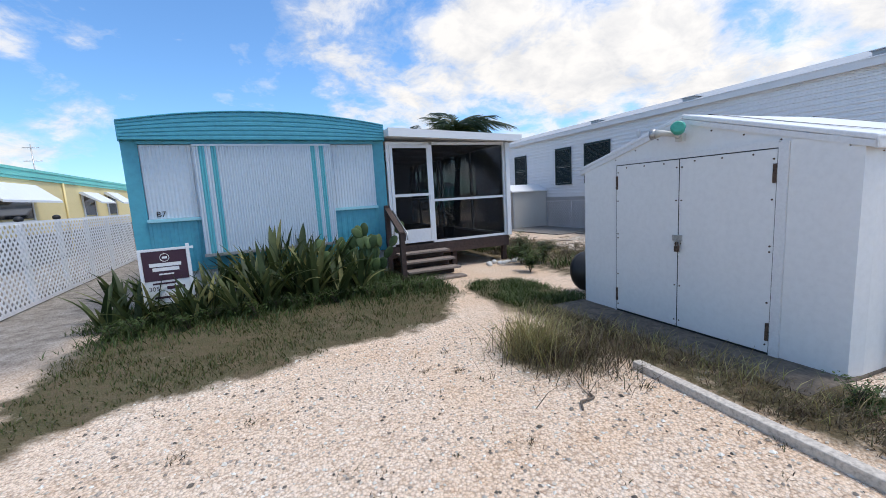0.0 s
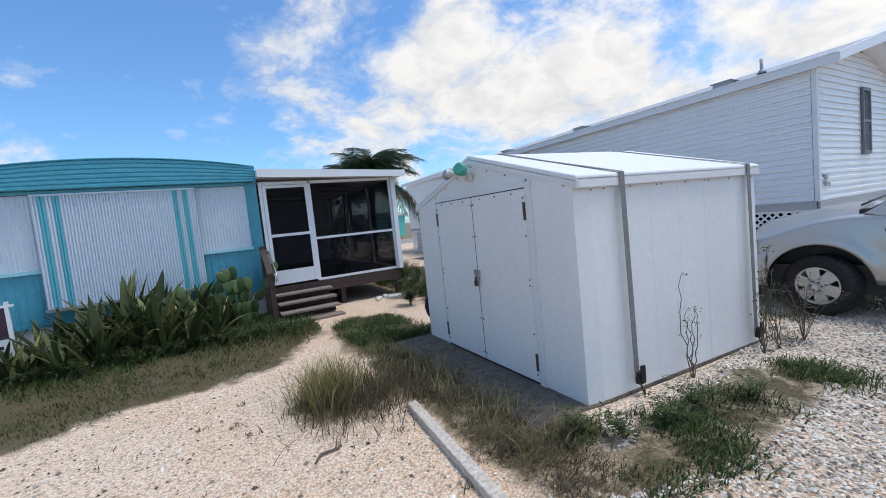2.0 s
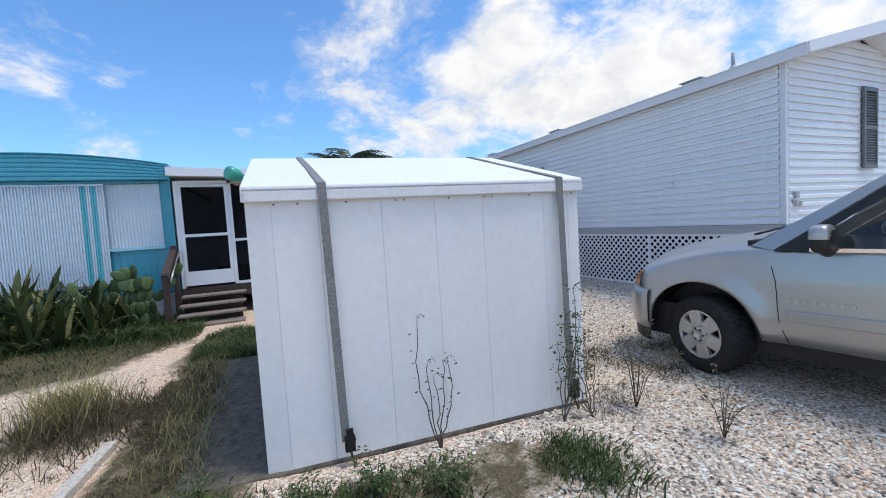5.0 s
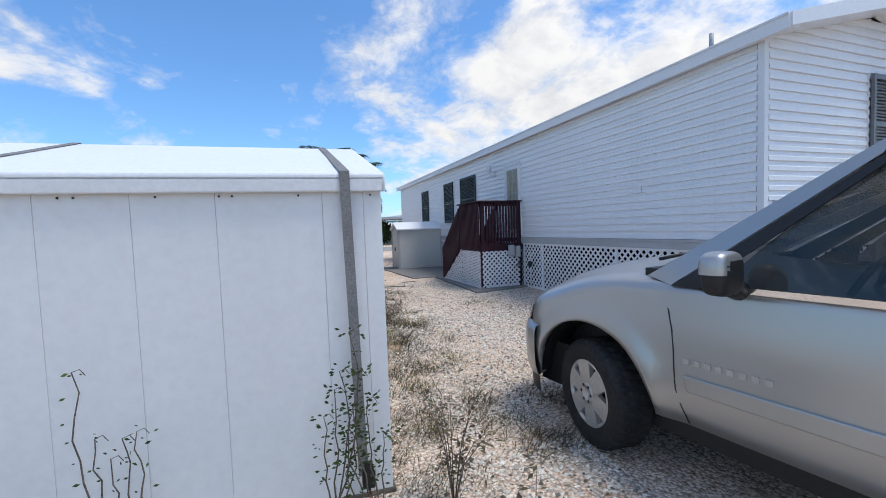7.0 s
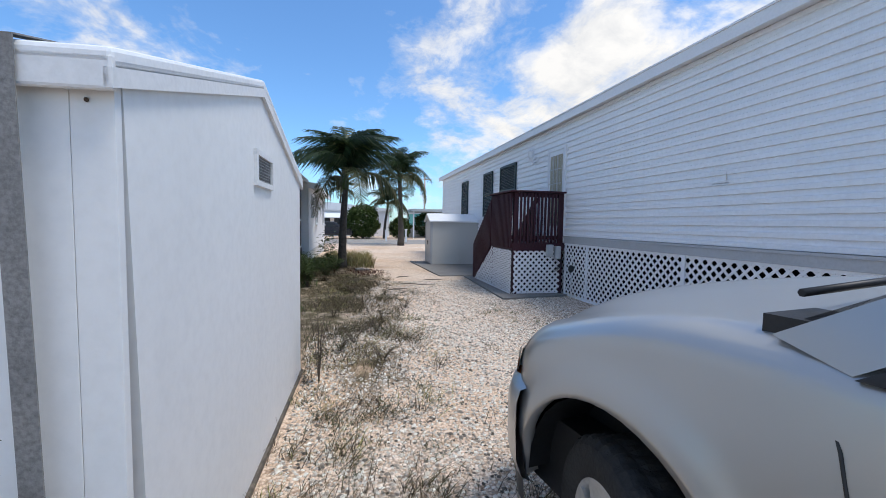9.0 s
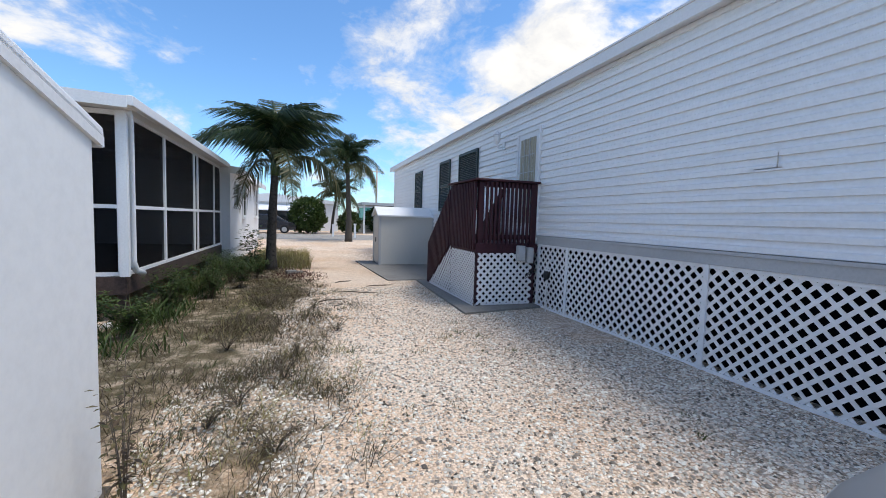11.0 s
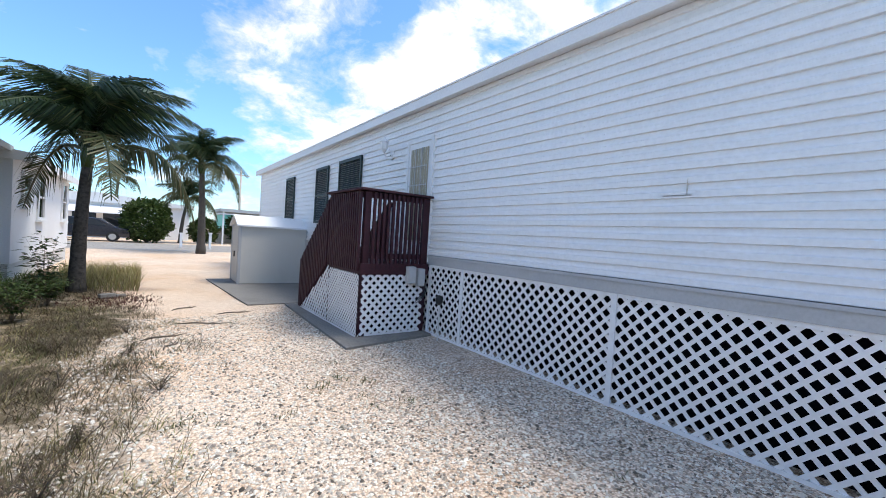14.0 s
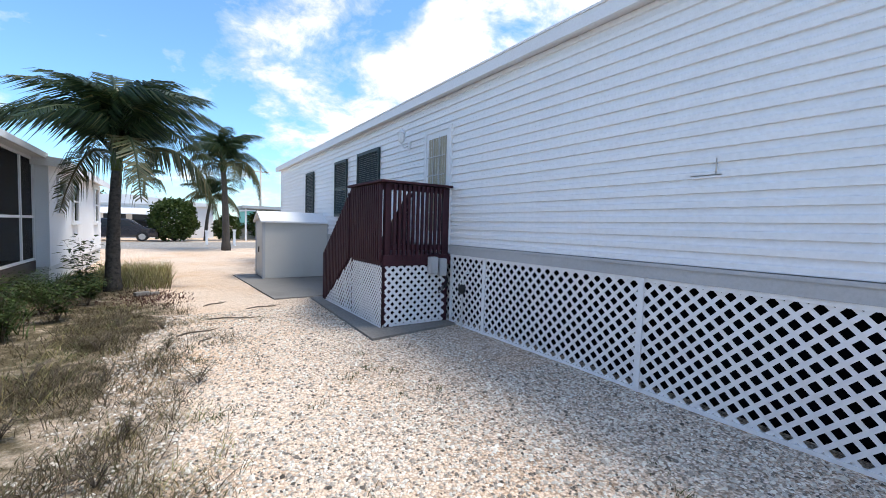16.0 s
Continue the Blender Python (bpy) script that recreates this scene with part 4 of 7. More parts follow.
# ---- white addition behind the porch ----
def build_addition():
    d = thing("white_addition", (0.36, 16.6, 0), "white rendered house wing with three windows", "house")
    W, L = 3.04, 7.2
    part("wall", Build().box(0, W, 0.0, L, 0.45, 2.62), "white_wall", d, "white rendered wall")
    part("wall_base", Build().box(0.03, W - 0.03, 0.03, L - 0.03, 0.0, 0.45), "block", d, "dirty white block base")
    part("roof", Build().prism([(-0.1, 2.95), (W + 0.28, 2.62), (W + 0.28, 2.70), (-0.1, 3.06)], lambda a, b, c: (a, -0.15 + c, b), L + 0.3), "roof_white", d, "white sloping roof")
    part("fascia", Build().box(W + 0.282, W + 0.31, -0.16, L + 0.16, 2.54, 2.72), "roof_white", d)
    part("fascia", Build().prism([(0.0, 2.62), (W + 0.28, 2.54), (W + 0.28, 2.72), (0.0, 3.06)], lambda a, b, c: (a, -0.18 + c, b), 0.03), "roof_white", d)
    for y, z0, z1 in ((0.75, 1.70, 2.33), (2.3, 1.42, 2.42), (5.75, 1.40, 2.45)):
        w = 0.62
        win = part("window", Build().box(W + 0.002, W + 0.02, y, y + w, z0, z1), "window", d, "dark sash window in a white frame")
        f = Build().box(W + 0.002, W + 0.05, y - 0.07, y - 0.001, z0 - 0.07, z1 + 0.07).box(W + 0.002, W + 0.05, y + w + 0.001, y + w + 0.07, z0 - 0.07, z1 + 0.07)
        f.box(W + 0.002, W + 0.05, y, y + w, z1 + 0.001, z1 + 0.07).box(W + 0.002, W + 0.06, y, y + w, z0 - 0.07, z0 - 0.001).box(W + 0.021, W + 0.04, y, y + w, (z0 + z1) / 2 - 0.025, (z0 + z1) / 2 + 0.025)
        part("frame", f, "frame_white", win)
        part("sill", Build().box(W + 0.002, W + 0.10, y - 0.1, y + w + 0.1, z0 - 0.115, z0 - 0.072), "frame_white", win)


build_addition()


# ---- white storage shed ----
def build_shed():
    d = thing("storage_shed", (1.925, 3.78, 0), "white metal storage shed with double doors, strapped to the ground", "shed")
    U, V, H, PK = 2.42, 2.82, 1.80, 2.20
    part("slab", Build().box(-0.55, U + 0.02, -0.02, V + 0.05, -0.05, 0.03), "concrete", d, "dark stained concrete slab", 0.015)
    outline = [(0.0, 0.03), (V, 0.03), (V, H), (V / 2, PK), (0.0, H)]
    part("wall", Build().prism([(0.10, 0.03), (V - 0.02, 0.03), (V - 0.02, H), (V / 2, PK - 0.02), (0.02, H)], lambda a, b, c: (c, a, b), U), "shed", d, "white panel walls")
    # side sheets with shallow vertical joints, folded front corner
    xs = [0.0, 0.14, 0.42, 0.83, 1.21, 1.58, 2.10, 2.32, U]
    for a, b in zip(xs[1:], xs[2:]):
        part("wall_panel", Build().box(a + 0.0007, b - 0.0007, -0.012, 0.016, 0.03, H - 0.02), "shed", d, bevel=0.0015)
    part("corner_panel", Build().add([(x, y, z) for z in (0.03, H - 0.02) for x, y in ((-0.012, 0.10), (-0.006, 0.012), (0.14, -0.012), (0.14, 0.016), (0.03, 0.1))],
                                     [(0, 1, 2, 3, 4), (9, 8, 7, 6, 5), (0, 5, 6, 1), (1, 6, 7, 2), (2, 7, 8, 3), (3, 8, 9, 4), (4, 9, 5, 0)]), "shed", d)
    # front face: side strips, door frame, doors
    part("wall_panel", Build().box(-0.012, 0.01, 0.10, 0.465, 0.03, H + 0.08), "shed", d)
    part("wall_panel", Build().box(-0.012, 0.01, 2.272, V - 0.02, 0.03, H + 0.05), "shed", d)
    fr = Build().box(-0.03, 0.01, 0.467, 0.54, 0.03, 1.87).box(-0.03, 0.01, 2.243, 2.270, 0.03, 1.86)
    fr.prism([(0.541, 1.83), (2.242, 1.83), (2.242, 1.87), (0.541, 1.89)], lambda a, b, c: (-0.03 + c, a, b), 0.04)
    part("door_frame", fr, "shed_trim", d, "white door frame")
    mid = 1.42
    bolt = Build().tube([(-0.006, 0, 0), (0.0, 0, 0)], [0.007, 0.009], 8).mesh("bolt")
    for y0, y1 in ((0.545, mid - 0.004), (mid + 0.004, 2.24)):
        dr = part("door", Build().box(-0.028, 0.008, y0, y1, 0.05, 1.82), "shed", d, "plain white door, closed", 0.004)
        hs = y0 + 0.012 if y0 < 1 else y1 - 0.012
        for z in (0.24, 1.62):
            part("hinge", Build().box(-0.040, -0.029, hs - 0.012, hs + 0.012, z - 0.08, z + 0.08), "rust", dr, "rusty hinge")
        at = [(yy, z) for yy in (y0 + 0.025, y1 - 0.025) for z in (0.12, 0.5, 0.95, 1.0, 1.4, 1.74)] + [(y0 + (y1 - y0) * (i + 0.7) / 3.3, 1.79) for i in range(3)]
        for yy, z in at:
            part("bolt", bolt, "rust", dr).location = (-0.028, yy, z)
    # black strips paint the shade in the gaps round the doors
    part("door_gap", Build().box(-0.0275, -0.004, mid - 0.0038, mid + 0.0038, 0.05, 1.82), "black", d)
    for y0, y1 in ((0.5402, 0.5448), (2.2402, 2.2428)):
        part("door_gap", Build().box(-0.027, -0.004, y0, y1, 0.05, 1.82), "black", d)
    part("door_gap", Build().box(-0.024, -0.004, 0.546, 2.239, 0.031, 0.049).box(-0.026, -0.004, 0.546, 2.239, 1.8215, 1.829), "black", d)
    la = part("hasp", Build().box(-0.05, -0.029, mid - 0.05, mid + 0.05, 0.98, 1.04).box(-0.06, -0.029, mid - 0.03, mid - 0.005, 0.90, 1.0), "steel", d, "rusty hasp with a padlock")
    part("padlock", Build().box(-0.085, -0.061, mid - 0.045, mid + 0.0, 0.87, 0.93).tube([(-0.073, mid - 0.038, 0.93), (-0.073, mid - 0.034, 0.97), (-0.073, mid - 0.010, 0.97), (-0.073, mid - 0.006, 0.93)], 0.006, 6), "rust", la)
    # gable trim bolts
    for i in range(9):
        t_ = i / 8
        yy = 0.25 + t_ * (V - 0.5)
        zz = H + 0.03 + (PK - H) * (1 - abs(yy - V / 2) / (V / 2)) - 0.09
        part("bolt", bolt, "rust", d).location = (-0.0005, yy, zz)
    # roof: two thick panels with a turned-down lip
    over, side = 0.02, 0.055
    sl = (PK - H) / (V / 2)
    ze = H - side * sl + 0.02
    for s in (0, 1):
        ya, yb = (-side, V / 2) if s == 0 else (V + side, V / 2)
        rp = part("roof_panel", Build().prism([(ya, ze), (yb, PK + 0.02), (yb, PK + 0.065), (ya, ze + 0.045)], lambda a, b, c: (-over + c, a, b), U + 2 * over), "roof_white", d, "white roof panel", 0.012)
        part("roof_lip", Build().box(-over, U + over, min(ya, ya + (0.02 if s == 0 else -0.02)), max(ya, ya + (0.02 if s == 0 else -0.02)), ze - 0.055, ze + 0.03), "shed_trim", rp, bevel=0.008)
        for xx in (-over, U + over - 0.02):
            part("roof_lip", Build().prism([(ya, ze - 0.05), (yb, PK - 0.03), (yb, PK + 0.018), (ya, ze - 0.002)], lambda a, b, c: (xx + c, a, b), 0.02), "shed_trim", rp)
    # ratchet straps over the roof
    straps = []
    for k, x in enumerate((0.45, 2.22)):
        zt = lambda y: PK + 0.072 - sl * abs(y - V / 2)
        pts = [(x + 0.03, -0.06, 0.16), (x + 0.0, -side - 0.012, ze - 0.05), (x, -side - 0.012, ze + 0.055), (x - 0.02, V * 0.25, zt(V * 0.25)), (x - 0.05, V / 2, PK + 0.075), (x, V * 0.75, zt(V * 0.75)), (x, V + side + 0.012, ze + 0.055), (x, V + side + 0.012, ze - 0.05), (x, V + 0.03, 0.16)]
        b = Build()
        hw = 0.027
        b.add([(p[0] + q * hw, p[1] + dy, p[2] + dz) for p, (dy, dz) in zip(pts, [(0, 0)] * len(pts)) for q in (-1, 1)], [(2 * i, 2 * i + 1, 2 * i + 3, 2 * i + 2) for i in range(len(pts) - 1)])
        s = thing("ratchet_strap", (0, 0, 0), "grey webbing tie-down strap over the shed", "strap", "straps over the shed")
        s.matrix_basis = d.matrix_basis.copy()
        straps.append(s)
        ob = part("webbing", b, "strap", s)
        so = ob.modifiers.new("thick", "SOLIDIFY")
        so.thickness = 0.004
        part("ratchet", Build().box(x + 0.02, x + 0.085, -0.09, -0.045, 0.10, 0.20).box(x + 0.03, x + 0.075, -0.105, -0.09, 0.12, 0.26).tube([(x + 0.02, -0.07, 0.17), (x + 0.09, -0.07, 0.17)], 0.018, 8), "black", s, "black ratchet buckle")
        hk = [(x + 0.055, -0.065, 0.10), (x + 0.06, -0.08, 0.05), (x + 0.075, -0.085, 0.0), (x + 0.085, -0.08, 0.04)]
        part("hook", Build().tube(hk, 0.008, 6), "rust", s)
    # louvred vent in the far gable
    yv, zv = V / 2 - 0.18, 1.645
    vt = part("vent", Build().box(U, U + 0.02, yv, yv + 0.4, zv, zv + 0.03).box(U, U + 0.02, yv, yv + 0.4, zv + 0.17, zv + 0.20).box(U, U + 0.02, yv, yv + 0.03, zv + 0.031, zv + 0.169).box(U, U + 0.02, yv + 0.37, yv + 0.4, zv + 0.031, zv + 0.169), "shed_trim", d, "framed gable vent with wire mesh")
    part("vent_mesh", Build().box(U + 0.0005, U + 0.004, yv + 0.031, yv + 0.369, zv + 0.031, zv + 0.169), "black", vt)
    wires = Build()
    for i in range(20):
        y = yv + 0.035 + i * 0.017
        wires.box(U + 0.006, U + 0.008, y, y + 0.004, zv + 0.031, zv + 0.169)
    for i in range(8):
        z = zv + 0.035 + i * 0.017
        wires.box(U + 0.0085, U + 0.0105, yv + 0.031, yv + 0.369, z, z + 0.004)
    part("vent_wire", wires, "steel", vt)
    # twin floodlight over the doors
    f = part("floodlight", Build().box(-0.06, -0.012, V / 2 - 0.04, V / 2 + 0.04, PK - 0.20, PK - 0.12).tube([(-0.06, V / 2, PK - 0.15), (-0.11, V / 2, PK - 0.13)], 0.03, 8), "cream", d, "old twin floodlight, one lamp teal")
    part("lamp_arm", Build().tube([(-0.1, V / 2 + 0.01, PK - 0.13), (-0.15, V / 2 + 0.12, PK - 0.10), (-0.16, V / 2 + 0.17, PK - 0.10)], [0.025, 0.03, 0.045], 10), "cream", f)
    part("lamp_head", Build().tube([(-0.16, V / 2 + 0.17, PK - 0.10), (-0.17, V / 2 + 0.22, PK - 0.10), (-0.175, V / 2 + 0.24, PK - 0.10)], [0.045, 0.06, 0.02], 12), "steel", f, "silvered bulb")
    part("lamp_head", Build().tube([(-0.1, V / 2 - 0.02, PK - 0.12), (-0.14, V / 2 - 0.06, PK - 0.10), (-0.20, V / 2 - 0.10, PK - 0.08), (-0.22, V / 2 - 0.115, PK - 0.075)], [0.03, 0.055, 0.068, 0.05], 12), "teal", f, "teal bulb")
    # screws under the eave
    for x in (0.16, 0.30, 0.60, 0.93, 0.99, 1.32, 1.60, 1.66, 1.98, 2.36):
        part("screw", Build().ball((x, -0.016, H - 0.066), 0.006, 6), "rust", d)
    # the shed stands a little out of square
    rack = Matrix(((0.998, 0.025, 0, 0), (-0.065, 1, 0, 0), (0, 0, 1, 0), (0, 0, 0, 1)))
    done = set()
    for top in [d] + straps:
        for ob in top.children_recursive:
            ob.location = rack @ ob.location
            if ob.data.name not in done:
                done.add(ob.data.name)
                ob.data.transform(rack)


build_shed()

# timber edging on the gravel
tb = thing("timber_edging", (0.745, 3.98, 0.0), "weathered grey timber lying on the gravel", "timber")
part("timber", Build().beam((0.075, 0.80, 0.035), (-0.085, -0.95, 0.035), 0.085, 0.07), "timber", tb, bevel=0.008)


# ---- silver sport utility vehicle ----
def car_paint():
    m = bpy.data.materials.new("silver_car_paint")
    m.use_nodes = True
    t = m.node_tree
    b = t.nodes["Principled BSDF"]
    pos = t.nodes.new("ShaderNodeTexCoord").outputs["Object"]
    dirt = noisen(t, pos, 5, 6, 0.65, 0.5)
    sep = t.nodes.new("ShaderNodeSeparateXYZ")
    t.links.new(pos, sep.inputs[0])
    splash = mathn(t, "MULTIPLY", mathn(t, "SUBTRACT", 0.75, sep.outputs[2], clamp=True), 0.9)
    f = mathn(t, "MULTIPLY", dirt, splash, clamp=True)
    col = mixc(t, f, (0.44, 0.437, 0.425), (0.36, 0.335, 0.30))
    t.links.new(col, b.inputs["Base Color"])
    b.inputs["Metallic"].default_value = 0.7
    t.links.new(mathn(t, "ADD", 0.32, mathn(t, "MULTIPLY", f, 0.3)), b.inputs["Roughness"])
    b.inputs["Coat Weight"].default_value, b.inputs["Coat Roughness"].default_value = 0.5, 0.08
    return m


M["car"] = car_paint()
M["tyre"] = material("dusty_tyre_rubber", (0.012, 0.012, 0.012), 0.8, vary=0.4, grain=60, stain=6, stain_amount=0.25, stain_colour=(0.07, 0.065, 0.06), bump=0.5)
M["alloy"] = material("silver_alloy", (0.55, 0.54, 0.52), 0.35, metal=0.6, vary=0.08, stain=10, stain_amount=0.35, bump=0.03)
M["chrome"] = material("chrome", (0.75, 0.75, 0.76), 0.1, metal=1.0, vary=0.02, stain_amount=0.05, bump=0)
M["amber"] = material("amber_reflector", (0.38, 0.12, 0.035), 0.25, vary=0.05, stain_amount=0.1, bump=0)
M["lens"] = material("clear_headlight", (0.62, 0.62, 0.60), 0.15, vary=0.1, grain=30, stain_amount=0.2, bump=0.1)
M["interior"] = material("dark_grey_upholstery", (0.05, 0.05, 0.052), 0.8, vary=0.15, bump=0.1)

CAR_W = 1.88


AXLES, ARCH_Z, ARCH_R = (0.0, -3.1), 0.37, 0.49


def car_side(y):
    """How far in from the driver's side plane the body is at y ahead of the front axle."""
    if y > 0.40:
        k = min(1.0, (y - 0.40) / 0.47)
        return 0.44 * k ** 2.7
    if y < -3.7:
        return 0.10 * ((-3.7 - y) / 0.7) ** 2
    return 0.0


def car_top(y):
    """Height of the fender's and the belt's upper edge."""
    if y > -0.45:
        k = min(1.0, max(0.0, (0.62 - y) / 1.07))
        d = max(0.0, y - 0.62)
        return 0.995 + 0.225 * math.sin(k * math.pi / 2) - 0.45 * d - 2.0 * d * d
    return 1.165 + 0.05 * float(smooth(-0.85, -0.45, y))


def car_foot(y):
    base = 0.40 if y < 0.46 else 0.34 + 0.2 * max(0, y - 0.7)
    for c in AXLES:
        if abs(y - c) < ARCH_R:
            return max(base, ARCH_Z + math.sqrt(ARCH_R ** 2 - (y - c) ** 2))
    return base


def car_skin(y, z):
    """Distance of the side skin in from the side plane, with tuck below, crown and lips round the arches."""
    x = car_side(y) + 0.05 * float(smooth(0.60, 0.34, z)) + 0.035 * float(smooth(0.85, 1.2, z)) + 0.008 * float(smooth(0.66, 0.80, z))
    for c in AXLES:
        r = math.hypot(y - c, z - ARCH_Z) - ARCH_R
        x -= 0.030 * float(smooth(0.17, 0.02, r)) * float(smooth(0.62, 0.45, abs(y - c) * 0.75))
    return x


def car_section(y):
    zt, zb = car_top(y), car_foot(y)
    soft = float(smooth(-0.85, -0.35, y))
    nose = float(smooth(-0.1, 0.65, y))
    rx, rz = 0.035 + 0.135 * soft + 0.09 * nose, 0.035 + 0.085 * soft + 0.06 * nose
    cr = 0.085 * soft + 0.035 * nose
    zs = max(zt - rz, zb + 0.03)
    left = [(car_skin(y, zb) + 0.06, zb + 0.012)]
    for k in range(10):
        z = zb + (zs - zb) * k / 9
        left.append((car_skin(y, z), z))
    xs = car_skin(y, zs)
    for a in (18, 36, 54, 72, 90):
        left.append((xs + rx * (1 - math.cos(radians(a))), zs + (zt - zs) * math.sin(radians(a))))
    xe = left[-1][0]
    for f, g in ((0.2, 0.36), (0.45, 0.70), (0.75, 0.93)):
        left.append((xe + (CAR_W / 2 - xe) * f, zt + cr * g))
    left.append((CAR_W / 2, zt + cr))
    return left + [(CAR_W - x, z) for x, z in reversed(left[:-1])]


def rounded(c, r, p=0.55, lo=0.0, hi=1.0, n=24, rings=14):
    """A rounded block: a ball pushed out towards its box, from polar angle lo to hi (in half turns)."""
    c, b = Vector(c), Build()
    e = lambda v: math.copysign(abs(v) ** p, v)
    q = []
    for i in range(rings + 1):
        th = math.pi * (lo + (hi - lo) * i / rings)
        for j in range(n):
            a = 2 * math.pi * j / n
            q.append(c + Vector((e(math.sin(th)) * e(math.cos(a)) * r[0], e(math.sin(th)) * e(math.sin(a)) * r[1], e(math.cos(th)) * r[2])))
    f = [(i * n + j, (i + 1) * n + j, (i + 1) * n + (j + 1) % n, i * n + (j + 1) % n) for i in range(rings) for j in range(n)]
    return b.add(q, f, True)


def build_wheel(parent, x, y, turn, side):
    r = 0.36
    hub = new("wheel")
    hub.parent = parent
    hub.matrix_basis = pose(x, y, r, 0, 0, turn)
    prof = [(0.0, 0.225), (-0.012, 0.245), (-0.018, 0.29), (-0.01, 0.335), (0.012, 0.354), (0.05, r), (0.20, r), (0.235, 0.352), (0.25, 0.32), (0.25, 0.22)]
    n = 48
    ring = lambda pr, m=n: ([(a * side, q * math.cos(2 * math.pi * j / m), q * math.sin(2 * math.pi * j / m)) for a, q in pr for j in range(m)],
                            [(i * m + j, i * m + (j + 1) % m, (i + 1) * m + (j + 1) % m, (i + 1) * m + j) for i in range(len(pr) - 1) for j in range(m)])
    ty = Build()
    m, rows_ = 144, prof[:5] + [(0.03, r)] + [(0.045 + 0.0205 * k, r) for k in range(9)] + prof[7:]
    for q, (a, rad) in enumerate(rows_):
        for k in range(m):
            lug = 0.009 if 4 <= q <= 14 and (q - 4) % 4 < 3 and (k + 2 * (q // 4)) % 4 < 2 else 0.0
            an = 2 * math.pi * k / m
            ty.v.append((a * side, (rad + lug) * math.cos(an), (rad + lug) * math.sin(an)))
    for q in range(len(rows_) - 1):
        for k in range(m):
            if q < 3:
                ty.smooth.add(len(ty.f))
            ty.f.append((q * m + k, q * m + (k + 1) % m, (q + 1) * m + (k + 1) % m, (q + 1) * m + k))
    part("tyre", ty, "tyre", hub, "dusty black tyre")
    rim = Build().add(*ring([(0.0, 0.228), (-0.006, 0.218), (0.004, 0.205), (0.02, 0.20), (0.12, 0.195)]), True)
    rim.add(*ring([(0.004, 0.125), (-0.001, 0.10), (0.002, 0.075), (-0.012, 0.068), (-0.012, 0.045), (-0.004, 0.04), (0.002, 0.0)], 24), True)
    for i in range(6):
        a = 2 * math.pi * i / 6 + 0.3
        for p, q, w0, w1 in ((0.05, 0.214, 0.055, 0.068),):
            c, s = math.cos(a), math.sin(a)
            pts = []
            for xx in (-0.004, 0.03):
                for rr, w in ((p, w0), (q, w1)):
                    for e in (-1, 1):
                        pts.append((xx * side, rr * c - e * w * s, rr * s + e * w * c))
            rim.add(pts, [(0, 1, 3, 2), (4, 6, 7, 5), (0, 2, 6, 4), (1, 5, 7, 3), (2, 3, 7, 6), (0, 4, 5, 1)])
    part("rim", rim, "alloy", hub, "silver alloy rim")
    for i in range(6):
        a = 2 * math.pi * i / 6
        part("lug_nut", Build().tube([(-0.016 * side, 0.056 * math.cos(a), 0.056 * math.sin(a)), (0.0, 0.056 * math.cos(a), 0.056 * math.sin(a))], 0.011, 6), "black", hub)
    part("brake_disc", Build().add(*ring([(0.07, 0.198), (0.07, 0.0)], 24)), "black", hub)


